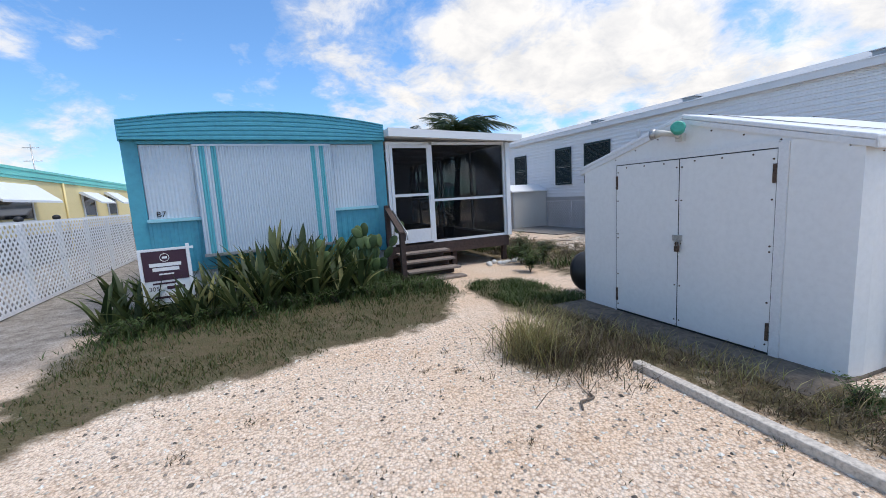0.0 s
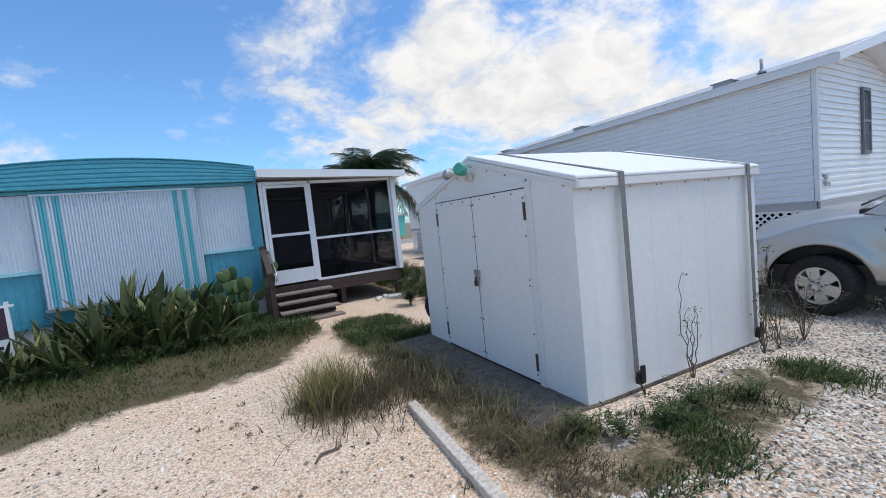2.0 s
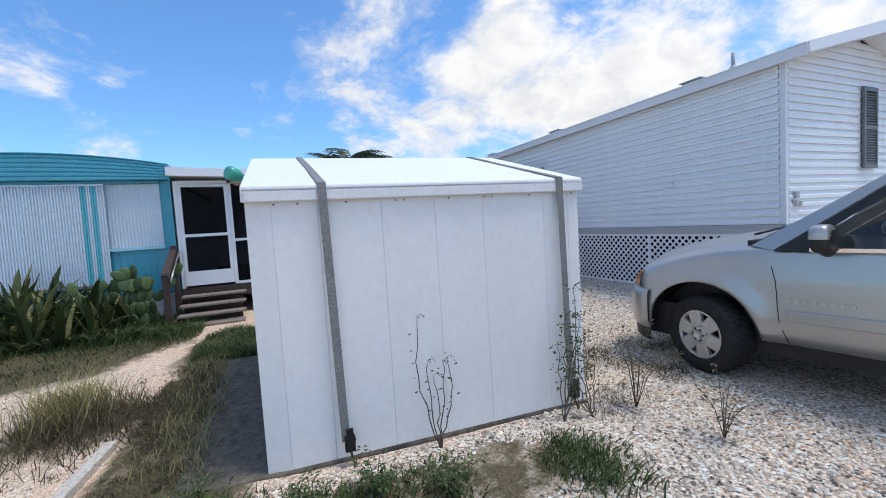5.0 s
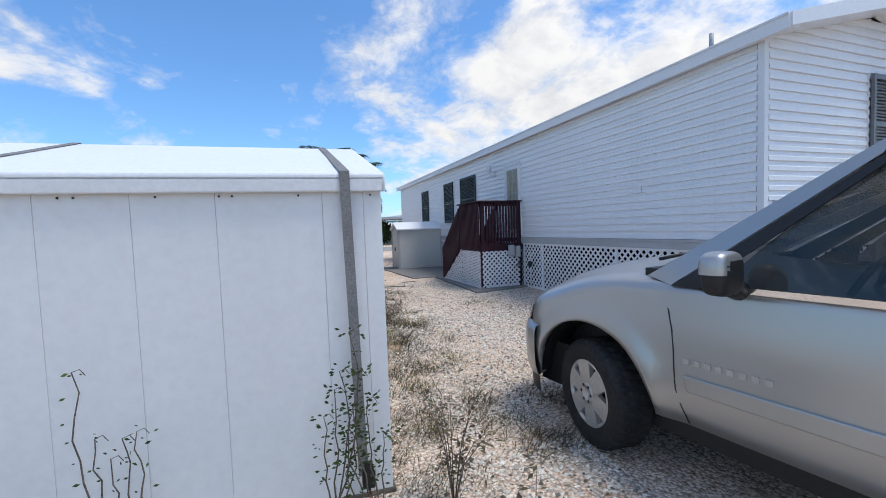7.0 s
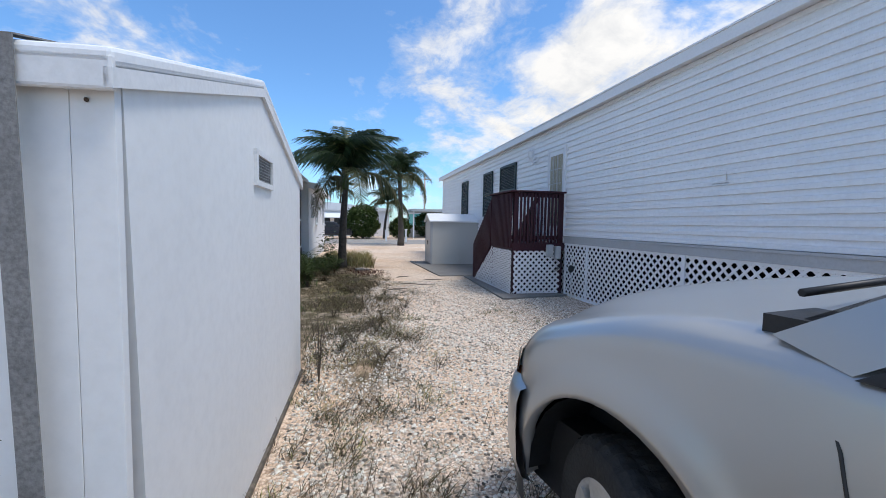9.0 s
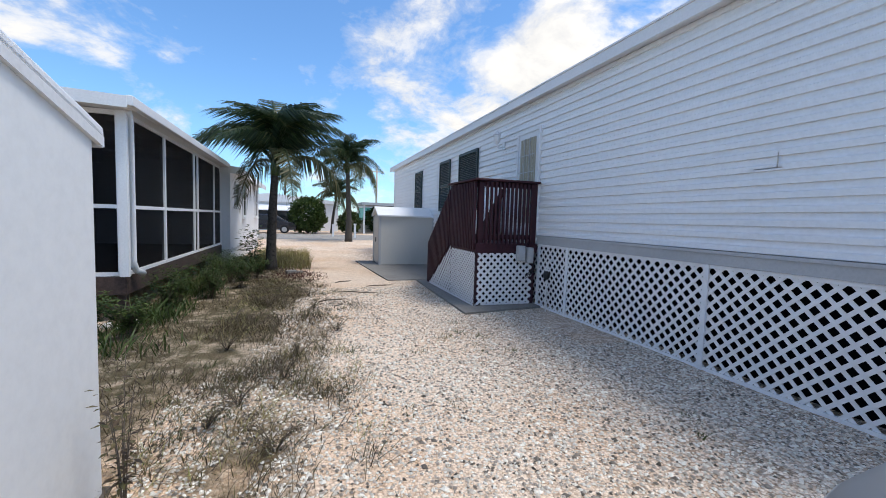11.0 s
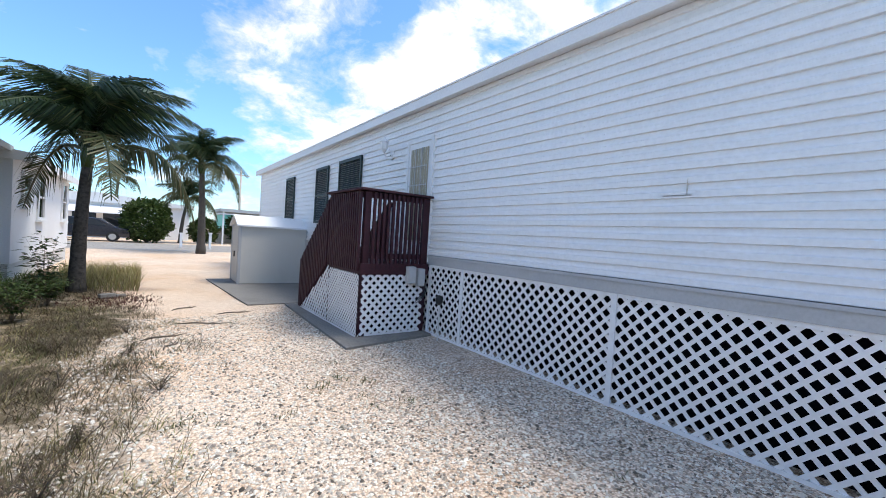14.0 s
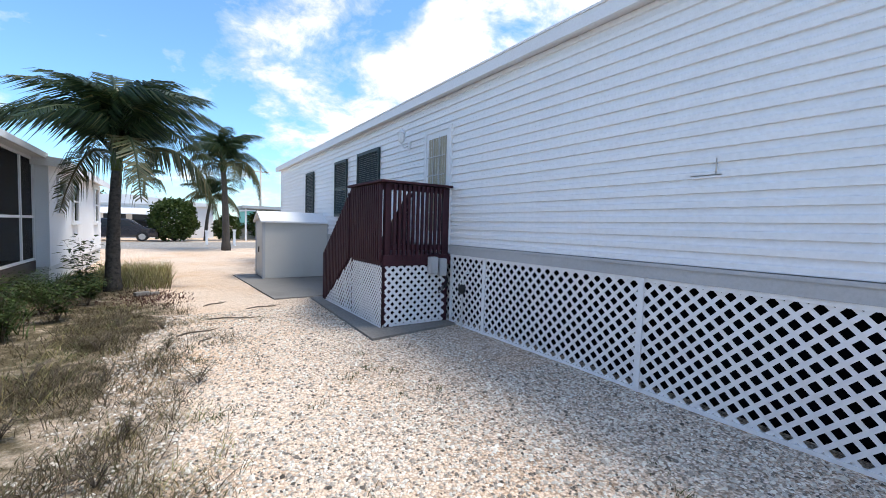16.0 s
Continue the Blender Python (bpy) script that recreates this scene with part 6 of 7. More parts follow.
def build_stones():
    """Loose gravel near the walk, in one mesh."""
    r = np.random.default_rng(3)
    spots = []
    zone = ((-3.5, 2.2, 2.9, 6.6, 4500), (1.2, 5.7, 1.9, 3.75, 16000), (4.4, 9.2, 4.0, 8.0, 30000), (4.4, 8.6, 8.0, 12.5, 16000))
    for x0, x1, y0, y1, n in zone:
        for x, y in zip(r.uniform(x0, x1, n), r.uniform(y0, y1, n)):
            if off_things(x, y) and veg_amount(x, y) < 0.6:
                spots.append((x, y))
    oct_v = np.array([(1, 0, 0), (-1, 0, 0), (0, 1, 0), (0, -1, 0), (0, 0, 1), (0, 0, -1)], float)
    oct_f = [(0, 2, 4), (2, 1, 4), (1, 3, 4), (3, 0, 4), (2, 0, 5), (1, 2, 5), (3, 1, 5), (0, 3, 5)]
    vs, fs = [], []
    for i, (x, y) in enumerate(spots):
        s = r.uniform(0.006, 0.015) * (1.5 if r.random() < 0.08 else 1)
        a = r.uniform(0, 6.28)
        v = oct_v * s * r.uniform(0.7, 1.3, (6, 1)) * np.array([1.2, 0.9, 0.65])
        c, q = math.cos(a), math.sin(a)
        v = np.stack([v[:, 0] * c - v[:, 1] * q, v[:, 0] * q + v[:, 1] * c, v[:, 2]], 1) + np.array([x, y, ground_z(x, y) + s * 0.25])
        vs.append(v)
        fs += [tuple(k + 6 * i for k in f) for f in oct_f]
    me = bpy.data.meshes.new("gravel")
    me.from_pydata(np.concatenate(vs), [], fs)
    me.materials.append(M["stone"])
    tagged(new("gravel", me), "loose pale limestone gravel", "gravel", "", "stuff")


build_stones()


def strap_leaf_mesh(length, width, bend, seed):
    r = random.Random(seed)
    b = Build()
    n = 7
    for i in range(n + 1):
        t_ = i / n
        w = width * (math.sin(math.pi * (0.18 + 0.82 * t_)) ** 0.7) * (1 if t_ < 0.97 else 0.12)
        out = bend * length * t_ ** 2
        z = length * (t_ - 0.35 * bend * t_ ** 3)
        tw = 0.15 * math.sin(3 * t_ + seed)
        b.v += [(out, -w / 2, z + 0.12 * w), (out + tw * 0.02 + 0.10 * w, 0, z - 0.05 * w), (out, w / 2, z + 0.12 * w)]
    for i in range(n):
        k = i * 3
        for q in (0, 1):
            b.smooth.add(len(b.f))
            b.f.append((k + q, k + q + 1, k + q + 4, k + q + 3))
    me = b.mesh("leaf")
    me.materials.append(M["strap_leaf"])
    return me


def build_bed():
    r = random.Random(21)
    kinds = [strap_leaf_mesh(1.0, w, bd, i) for i, (w, bd) in enumerate(((0.085, 0.12), (0.095, 0.30), (0.08, 0.55), (0.10, 0.22)))]
    spots = []
    for i in range(30):
        x = -4.0 + 3.5 * (i % 15) / 14 + r.uniform(-0.12, 0.12)
        y = (9.05 if i < 15 else 9.75) + r.uniform(-0.22, 0.22)
        spots.append((x, y))
    for x, y in spots:
        tall = 0.66 + 0.40 * math.exp(-((x + 1.6) / 0.75) ** 2) + (0.14 if y > 9.4 else 0.0)
        d = thing("strap_leaf_plant", (x, y, 0.0), "clump of broad green and yellow strap leaves in the bed", "plant", "plants in the front bed")
        for k in range(15):
            ob = new("leaf", r.choice(kinds))
            ob.parent = d
            s = tall * r.uniform(0.7, 1.25)
            tilt = r.uniform(2, 26)
            ob.matrix_basis = pose(r.uniform(-0.06, 0.06), r.uniform(-0.06, 0.06), 0.0, 0, tilt, 0) @ Matrix.Diagonal((s, s * r.uniform(0.9, 1.2), s, 1))
            ob.matrix_basis = Matrix.Rotation(r.uniform(0, 6.28), 4, "Z") @ ob.matrix_basis
    # prickly pear
    pad = Build()
    n, m = 12, 5
    for i in range(m + 1):
        th = math.pi * i / m
        for j in range(n):
            a = 2 * math.pi * j / n
            pad.v.append((0.085 * math.sin(th) * math.cos(a), 0.016 * math.sin(th) * math.sin(a), 0.13 - 0.13 * math.cos(th)))
    for i in range(m):
        for j in range(n):
            pad.smooth.add(len(pad.f))
            pad.f.append((i * n + j, i * n + (j + 1) % n, (i + 1) * n + (j + 1) % n, (i + 1) * n + j))
    pm = pad.mesh("pad")
    pm.materials.append(M["cactus"])
    for x, y, k in ((-0.55, 9.7, 4), (-0.28, 9.75, 5), (-0.05, 9.8, 4), (-0.85, 9.75, 4)):
        d = thing("prickly_pear", (x, y, 0.0), "prickly pear cactus with flat green pads", "cactus", "cacti in the front bed")
        for j in range(k):
            z, px, lean = 0.05, r.uniform(-0.15, 0.15), r.uniform(-8, 8)
            for q in range(r.choice((3, 4, 4)) if x < -0.1 else 5):
                ob = new("pad", pm)
                ob.parent = d
                ob.matrix_basis = pose(px, r.uniform(-0.1, 0.1), z, r.uniform(-15, 15), lean, r.uniform(-40, 40))
                px += 0.22 * math.sin(radians(lean))
                z += 0.215
                lean += r.uniform(-22, 22)


build_bed()


def frond_mesh(length, droop, seed, leaflet=0.5):
    """A palm frond: rachis along +x that arches down, with drooping leaflets."""
    r = random.Random(seed)
    b = Build()
    n = 9
    at = lambda t_: Vector((length * (t_ - 0.30 * droop * t_ ** 3), 0, length * (0.50 * t_ - (0.42 + droop) * t_ ** 2.6) * 0.95))
    b.tube([at(i / n) for i in range(n + 1)], [0.022 * (1 - 0.8 * i / n) for i in range(n + 1)], 5)
    k = 66
    for i in range(k):
        t_ = 0.14 + 0.84 * i / (k - 1)
        p = at(t_)
        d = (at(min(1, t_ + 0.02)) - at(t_ - 0.02)).normalized()
        L = leaflet * (0.55 + 0.75 * math.sin(math.pi * min(1, 0.15 + 0.8 * t_))) * (1 if t_ < 0.9 else 0.7)
        for s in (-1, 1):
            l = L * r.uniform(0.7, 1.2)
            out = (d * 0.55 + Vector((0, s, 0)) * 0.85 + Vector((0, 0, r.uniform(-0.35, 0.1)))).normalized()
            w = 0.0125 * r.uniform(0.8, 1.2)
            q = [p, p + out * l * 0.5 + Vector((0, 0, -0.05 * l)), p + out * l * 0.66 + Vector((0, 0, -0.72 * l))]
            a = d * w
            b.add([q[0] - a * 0.5, q[0] + a * 0.5, q[1] + a * 0.7, q[1] - a * 0.7, q[2]], [(0, 1, 2, 3), (3, 2, 4)])
    me = b.mesh("frond")
    return me


def build_palm(at, height, lean, size, n, seed, label, dry=0.15, trunk_r=0.09, far=False):
    r = random.Random(seed)
    d = thing("palm_tree", (at[0], at[1], 0.0), label, "palm tree")
    ts = [i / 14 for i in range(15)]
    pts = [(lean[0] * t_ ** 2, lean[1] * t_ ** 2, height * t_ - 0.03) for t_ in ts]
    b = Build()
    rad = [trunk_r * (1.35 - 0.5 * t_ + (0.35 * (1 - t_ * 6) if t_ < 0.16 else 0)) * (1 + 0.05 * (i % 2)) for i, t_ in enumerate(ts)]
    b.tube(pts, rad, 12)
    part("trunk", b, "trunk", d, "grey ringed trunk")
    top = pts[-1]
    part("crownshaft", Build().tube([top, (top[0], top[1], top[2] + 0.25), (top[0], top[1], top[2] + 0.5)], [trunk_r * 1.0, trunk_r * 1.1, trunk_r * 0.4], 10), "weed", d)
    kinds = [frond_mesh(1.0, dr, seed * 10 + i, lf) for i, (dr, lf) in enumerate(((0.44, 0.24), (0.60, 0.26), (0.80, 0.26), (0.54, 0.24)))]
    for k in kinds:
        k.materials.append(M["frond"])
    dryk = frond_mesh(1.0, 0.7, seed * 10 + 7, 0.26)
    dryk.materials.append(M["frond_dry"])
    for i in range(n):
        u = i / n
        isdry = i < n * dry
        ob = new("frond", dryk if isdry else r.choice((kinds[0], kinds[3]) if u > 0.45 else kinds))
        ob.parent = d
        tilt = (2 if isdry else -22) - 62 * u ** 0.95 + r.uniform(-9, 9)
        s = size * r.uniform(0.85, 1.12) * (0.8 if u > 0.85 else 1)
        ob.matrix_basis = Matrix.Translation((top[0], top[1], top[2] + 0.28 + 0.15 * u)) @ Matrix.Rotation(i * 2.39996 + r.uniform(-0.2, 0.2), 4, "Z") @ Matrix.Rotation(radians(tilt), 4, "Y") @ Matrix.Rotation(radians(r.uniform(-15, 15)), 4, "X") @ Matrix.Scale(s, 4)
    return d


build_palm((4.52, 15.6), 2.50, (0.10, -0.1), 2.25, 23, 3, "palm tree with a full dark green crown", 0.1, 0.10)
build_palm((7.85, 28.8), 4.1, (-0.1, 0.1), 2.4, 22, 5, "slender palm with yellowing lower fronds", 0.3, 0.14)


# ---- leafy shrubs and wild plants ----
def leaf_cluster(name, at, h, r, n, leaf, mat, label, category, seed, stems=5, group=""):
    """A small plant: bent stems that carry many single leaves."""
    q = random.Random(seed)
    d = thing(name, (at[0], at[1], ground_z(at[0], at[1]) - 0.01), label, category, group)
    lv = Build()
    for s in range(stems):
        a = q.uniform(0, 6.28)
        tip = Vector((math.cos(a) * r * q.uniform(0.3, 1), math.sin(a) * r * q.uniform(0.3, 1), h * q.uniform(0.65, 1.0)))
        mid = Vector((tip.x * 0.3, tip.y * 0.3, tip.z * 0.55))
        pts = [Vector((0, 0, 0)), mid * 0.5, mid, mid.lerp(tip, 0.5) + Vector((0, 0, 0.03)), tip]
        part("stem", Build().tube(pts, [0.004, 0.0035, 0.003, 0.002, 0.001], 5), "twig", d)
        for _ in range(n // stems):
            t_ = q.uniform(0.3, 1.0) * (len(pts) - 1)
            i = min(int(t_), len(pts) - 2)
            p = pts[i].lerp(pts[i + 1], t_ - i)
            az, up, l = q.uniform(0, 6.28), q.uniform(-0.3, 0.6), leaf * q.uniform(0.6, 1.3)
            o = Vector((math.cos(az), math.sin(az), up)).normalized()
            sd = Vector((-math.sin(az), math.cos(az), 0)) * l * 0.24
            st = p + o * l * q.uniform(0.2, 0.9)
            lv.add([st, st + o * l * 0.45 + sd, st + o * l - Vector((0, 0, 0.15 * l)), st + o * l * 0.45 - sd], [(0, 1, 2, 3)])
    tagged(part("leaves", lv, mat, d), kind="stuff")
    return d


def climbing_weed(at, h, spread, seed, label, leaves=5):
    """Thin bare stems that climb and hook over, with few small leaflets."""
    q = random.Random(seed)
    d = thing("climbing_weed", (at[0], at[1], 0.0), label, "weed", "wild plants at the shed")
    lv = Build()
    for s in range(5):
        pts, x, lean = [], 0.0, q.uniform(-1, 1) * spread
        top = h * (1.0 if s == 0 else q.uniform(0.45, 0.85))
        for i in range(10):
            t_ = i / 9
            pts.append(Vector((lean * math.sin(t_ * 2.2) + 0.012 * q.uniform(-1, 1), q.uniform(-0.03, 0.01), top * t_)))
        pts.append(pts[-1] + Vector((0.03, 0, 0.01)))
        pts.append(pts[-1] + Vector((0.02, 0, -0.03)))
        part("stem", Build().tube(pts, [0.0055 * (1 - 0.06 * i) for i in range(len(pts))], 5), "twig", d)
        for p in pts[4:]:
            for _ in range(leaves):
                az, l = q.uniform(0, 6.28), q.uniform(0.016, 0.034)
                o = Vector((math.cos(az), 0.35 * math.sin(az), q.uniform(-0.5, 0.6))).normalized()
                st = p + o * q.uniform(0.0, 0.05)
                sd = o.cross(Vector((0.2, 1, 0.1))).normalized() * l * 0.24
                lv.add([st, st + o * l * 0.5 + sd, st + o * l, st + o * l * 0.5 - sd], [(0, 1, 2, 3)])
    tagged(part("leaves", lv, "weed", d), kind="stuff")


climbing_weed((3.02, 3.60), 0.95, 0.17, 1, "thin dry weed climbing the shed wall", 1)
climbing_weed((3.98, 3.46), 1.02, 0.18, 2, "green-leaved weed climbing beside the strap")
climbing_weed((4.22, 3.42), 0.80, 0.20, 3, "green-leaved weed climbing beside the strap")
leaf_cluster("dry_shrub", (4.62, 3.35), 0.75, 0.34, 260, 0.035, "brown_weed", "spindly dry shrub in the gravel", "shrub", 4, 9)
leaf_cluster("dry_shrub", (4.75, 2.75), 0.48, 0.22, 90, 0.04, "brown_weed", "spindly dry shrub in the gravel", "shrub", 5, 6)
leaf_cluster("dry_shrub", (4.60, 6.15), 0.85, 0.20, 150, 0.04, "brown_weed", "spindly leafy weed at the shed corner", "shrub", 6, 6)
for i, (x, y) in enumerate(((4.75, 7.0), (5.2, 7.8), (4.5, 9.8), (5.45, 11.6), (5.2, 6.6), (4.95, 11.9), (4.9, 7.3), (5.3, 8.4), (5.05, 9.6), (5.5, 10.6), (5.75, 9.2), (4.6, 8.7), (4.85, 10.8))):
    leaf_cluster("dry_shrub", (x, y), 0.20, 0.24, 300, 0.022, "brown_weed", "spindly dry weed in the gravel", "shrub", 30 + i, 8)
for i, (x, y, h, r) in enumerate(((3.5, 9.4, 0.5, 0.35), (3.9, 11.6, 0.55, 0.4), (3.55, 14.4, 0.6, 0.4), (4.1, 14.9, 0.45, 0.4), (3.55, 11.2, 0.65, 0.38), (3.75, 12.3, 0.75, 0.42), (3.9, 13.3, 0.70, 0.45), (4.2, 12.6, 0.55, 0.35), (3.6, 10.4, 0.6, 0.3), (4.35, 13.9, 0.5, 0.35), (2.7, 8.8, 0.45, 0.3), (3.05, 9.6, 0.55, 0.3))):
    leaf_cluster("green_shrub", (x, y), h, r, 700, 0.06, "weed", "bushy green shrub beside the porch", "shrub", 50 + i, 14)
leaf_cluster("leafy_sapling", (4.15, 15.0), 1.15, 0.32, 260, 0.13, "weed", "leafy sapling beside the palm", "shrub", 70, 8)
for i, (x, y) in enumerate(((1.75, 3.35), (2.15, 3.25), (2.5, 3.30), (2.9, 3.05), (1.55, 3.6))):
    leaf_cluster("green_weed", (x, y), 0.20, 0.20, 220, 0.035, "weed", "bushy green weed at the foot of the shed", "weed", 80 + i, 10)
for i in range(16):
    q = random.Random(200 + i)
    leaf_cluster("green_weed", (-3.9 + i * 0.28, 8.75 + q.uniform(-0.2, 0.25)), 0.24, 0.22, 200, 0.05, "weed", "leafy weed at the edge of the bed", "weed", 100 + i, 9)

# fallen branches, stones and litter on the lane
for i, (x, y, l, a) in enumerate(((5.85, 11.2, 0.55, 20), (6.35, 11.9, 0.75, -15), (6.9, 12.6, 0.6, 10), (6.2, 13.2, 0.5, 35), (5.9, 10.7, 0.35, 60), (0.05, 4.55, 0.3, 30))):
    b = Build().tube([(-l / 2, 0, 0.012), (-l / 5, 0.04, 0.02), (l / 5, -0.02, 0.016), (l / 2, 0.05, 0.012)], [0.008, 0.011, 0.009, 0.004], 6)
    t_ = thing("fallen_branch", (x, y, ground_z(x, y)), "dry grey branch lying on the gravel", "branch", "branches on the lane", turn=a)
    part("branch", b, "twig", t_)
    part("twig", Build().tube([(0.05, 0, 0.016), (0.16, 0.10, 0.014), (0.22, 0.14, 0.010)], [0.006, 0.004, 0.002], 5), "twig", t_)
for x, y, s in ((5.05, 14.6, 0.12), (5.25, 14.7, 0.08)):
    t_ = thing("broken_block", (x, y, 0.02), "broken pale concrete block by the palm", "block", turn=25)
    part("block", Build().box(-s, s, -s * 0.5, s * 0.5, 0, s * 0.7), "concrete_pad", t_, bevel=0.012)
# black tub leaning behind the shed
t_ = thing("black_tub", (2.47, 7.0, 0.0), "black plastic tub leaning on the shed", "tub")
part("tub_shell", Build().tube([(0, 0.10, 0.30), (0, 0.04, 0.31), (0, -0.2, 0.34)], [0.30, 0.31, 0.22], 18), "black", t_)
# stones below the porch corner
for i in range(9):
    q = random.Random(300 + i)
    t_ = thing("rubble_stone", (2.4 + i * 0.12 + q.uniform(-0.1, 0.1), 9.95 + q.uniform(-0.2, 0.15), 0.0), "pale rubble stone under the porch edge", "stone", "stones under the porch")
    part("stone", Build().ball((0, 0, 0.03), 0.075, 7, (q.uniform(0.8, 1.5), 1.0, q.uniform(0.5, 0.8))), "block", t_)

# potted plant inside the porch
leaf_cluster("potted_plant", (2.0, 11.0), 0.95, 0.22, 150, 0.13, "weed", "potted leafy plant on the porch floor", "plant", 91, 7).location.z = PF - 0.02
pt = thing("plant_pot", (2.0, 11.0, PF - 0.025), "dark round plant pot on the porch", "pot")
part("pot", Build().tube([(0, 0, 0), (0, 0, 0.22), (0, 0, 0.24)], [0.10, 0.14, 0.15], 14), "black", pt)


# ---- sale sign ----
def build_sign():
    d = thing("sale_sign", (-3.32, 9.20, 0.0), "white estate sign with a dark purple head panel", "sign", turn=2)
    part("post", Build().box(0.27, 0.31, -0.02, 0.02, 0.0, 1.12), "frame_white", d, "white metal post")
    part("post", Build().box(-0.31, -0.27, -0.02, 0.02, 0.0, 1.06), "frame_white", d)
    part("arm", Build().box(-0.31, 0.36, -0.018, 0.018, 1.045, 1.075), "frame_white", d)
    pn = part("sign_panel", Build().box(-0.268, 0.268, -0.012, 0.006, 0.27, 1.043), "sign_white", d, "white lower panel")
    part("head_panel", Build().box(-0.266, 0.266, -0.017, -0.0125, 0.62, 1.04), "sign_purple", pn, "dark purple head panel")
    ring = [(0.055 * math.cos(2 * math.pi * i / 20), -0.019, 0.945 + 0.055 * math.sin(2 * math.pi * i / 20)) for i in range(21)]
    part("emblem", Build().tube(ring, 0.004, 5).box(-0.03, 0.03, -0.02, -0.0175, 0.93, 0.96), "sign_white", pn)
    for w, z, h in ((0.19, 0.82, 0.05), (0.16, 0.755, 0.05), (0.09, 0.70, 0.02)):
        part("lettering_bar", Build().box(-w, w, -0.0195, -0.0175, z, z + h), "sign_white", pn)
    for x0, x1, z, h in ((-0.18, 0.10, 0.565, 0.025), (-0.02, 0.20, 0.485, 0.045), (-0.18, 0.12, 0.36, 0.03)):
        part("lettering_bar", Build().box(x0, x1, -0.0165, -0.0125, z, z + h), "sign_purple", pn)
    txt = bpy.data.curves.new("digits", "FONT")
    txt.body, txt.size, txt.extrude = "305", 0.085, 0.002
    txt.materials.append(M["sign_purple"])
    ob = new("digits", txt)
    ob.parent = pn
    ob.matrix_basis = pose(-0.235, -0.014, 0.478, 90, 0, 0)


M["sign_white"] = material("white_sign_board", (0.78, 0.78, 0.78), 0.45, vary=0.03, stain_amount=0.1, bump=0.02)
M["sign_purple"] = material("dark_purple_print", (0.045, 0.012, 0.03), 0.45, vary=0.08, stain_amount=0.1, bump=0.02)
build_sign()


# ---- lattice fence and yellow house beyond ----
def build_fence():
    d = thing("lattice_fence", (-5.95, 6.0, 0.0), "white diamond lattice fence with dark post caps", "fence")
    L, H = 13.0, 1.5
    part("rail", Build().box(-0.02, 0.02, 0, L, H, H + 0.05), "lattice", d)
    part("rail", Build().box(-0.02, 0.02, 0, L, 0.02, 0.07), "lattice", d)
    part("rail", Build().box(-0.06, -0.025, 0, L, 0.72, 0.76), "black", d, "dark middle rail behind the lattice")
    lattice(d, lambda u, v, q: (0.022 + q, u, 0.07 + v), L, H - 0.07, pitch=0.15, width=0.04)
    for i in range(8):
        y = 0.1 + i * 1.55
        part("post", Build().box(-0.11, -0.03, y - 0.04, y + 0.04, 0, H + 0.03), "white_wall", d)
        if i in (4, 5):
            part("post_cap", Build().ball((-0.07, y, H + 0.09), 0.075, 10, (1, 1, 0.8)), "black", d, "round black post cap")


build_fence()


def build_yellow_house():
    d = thing("yellow_house", (-9.0, 12.0, 0.0), "pale yellow mobile home with mint roof trim and white awnings", "house")
    L, W = 45.0, 4.5
    part("wall", Build().box(-W, 0, 0, L, 1.05, 2.9), "yellow", d, "pale yellow wall")
    part("wall_base", Build().box(-W + 0.02, -0.02, 0.02, L - 0.02, 0, 1.05), "concrete_pad", d, "grey skirting")
    r = Build()
    for i in range(4):
        r.box(-W - 0.1, 0.05 + 0.02 * (i % 2), -0.1, L + 0.1, 2.9 + i * 0.095, 2.99 + i * 0.095)
    part("roof_band", r, "mint", d, "ribbed mint roof band")
    part("roof", Build().prism([(-W, 3.28), (0.0, 3.28), (-W / 2, 3.5)], lambda a, b, c: (a, c, b), L), "roof_white", d)
    for y0, y1, z0, z1, zt in ((5.3, 9.0, 1.6, 2.3, 2.72), (13.0, 14.9, 1.6, 2.5, 2.62), (16.2, 18.0, 1.6, 2.5, 2.7), (24, 26, 1.6, 2.5, 2.7)):
        w = part("window", Build().box(0.0, 0.03, y0 + 0.3, y1 - 0.3, z0, z1), "window", d, "dark window")
        part("frame", Build().box(0.0, 0.05, y0 + 0.22, y0 + 0.299, z0 - 0.06, z1 + 0.06).box(0, 0.05, y1 - 0.299, y1 - 0.22, z0 - 0.06, z1 + 0.06).box(0, 0.06, y0 + 0.22, y1 - 0.22, z0 - 0.12, z0 - 0.061), "frame_white", w)
        part("awning", Build().prism([(0.0, zt), (0.12, zt), (0.75, 2.15), (0.75, 2.08), (0.0, zt - 0.08)], lambda a, b, c: (a, y0 + c, b), y1 - y0), "roof_white", d, "white metal window awning")
    part("downpipe", Build().tube([(0.05, 11.4, 2.9), (0.05, 11.4, 0.2)], 0.04, 8), "yellow", d)


build_yellow_house()
an = thing("tv_antenna", (-14.3, 36.0, 0.0), "thin metal antenna mast above the roofs", "antenna")
part("mast", Build().tube([(0, 0, 0), (0, 0, 6.1)], 0.03, 6), "steel", an)
for z, w in ((4.3, 0.5), (5.1, 0.45), (5.9, 0.4)):
    part("antenna_bar", Build().tube([(-w, 0, z), (w, 0, z)], 0.02, 5), "steel", an)


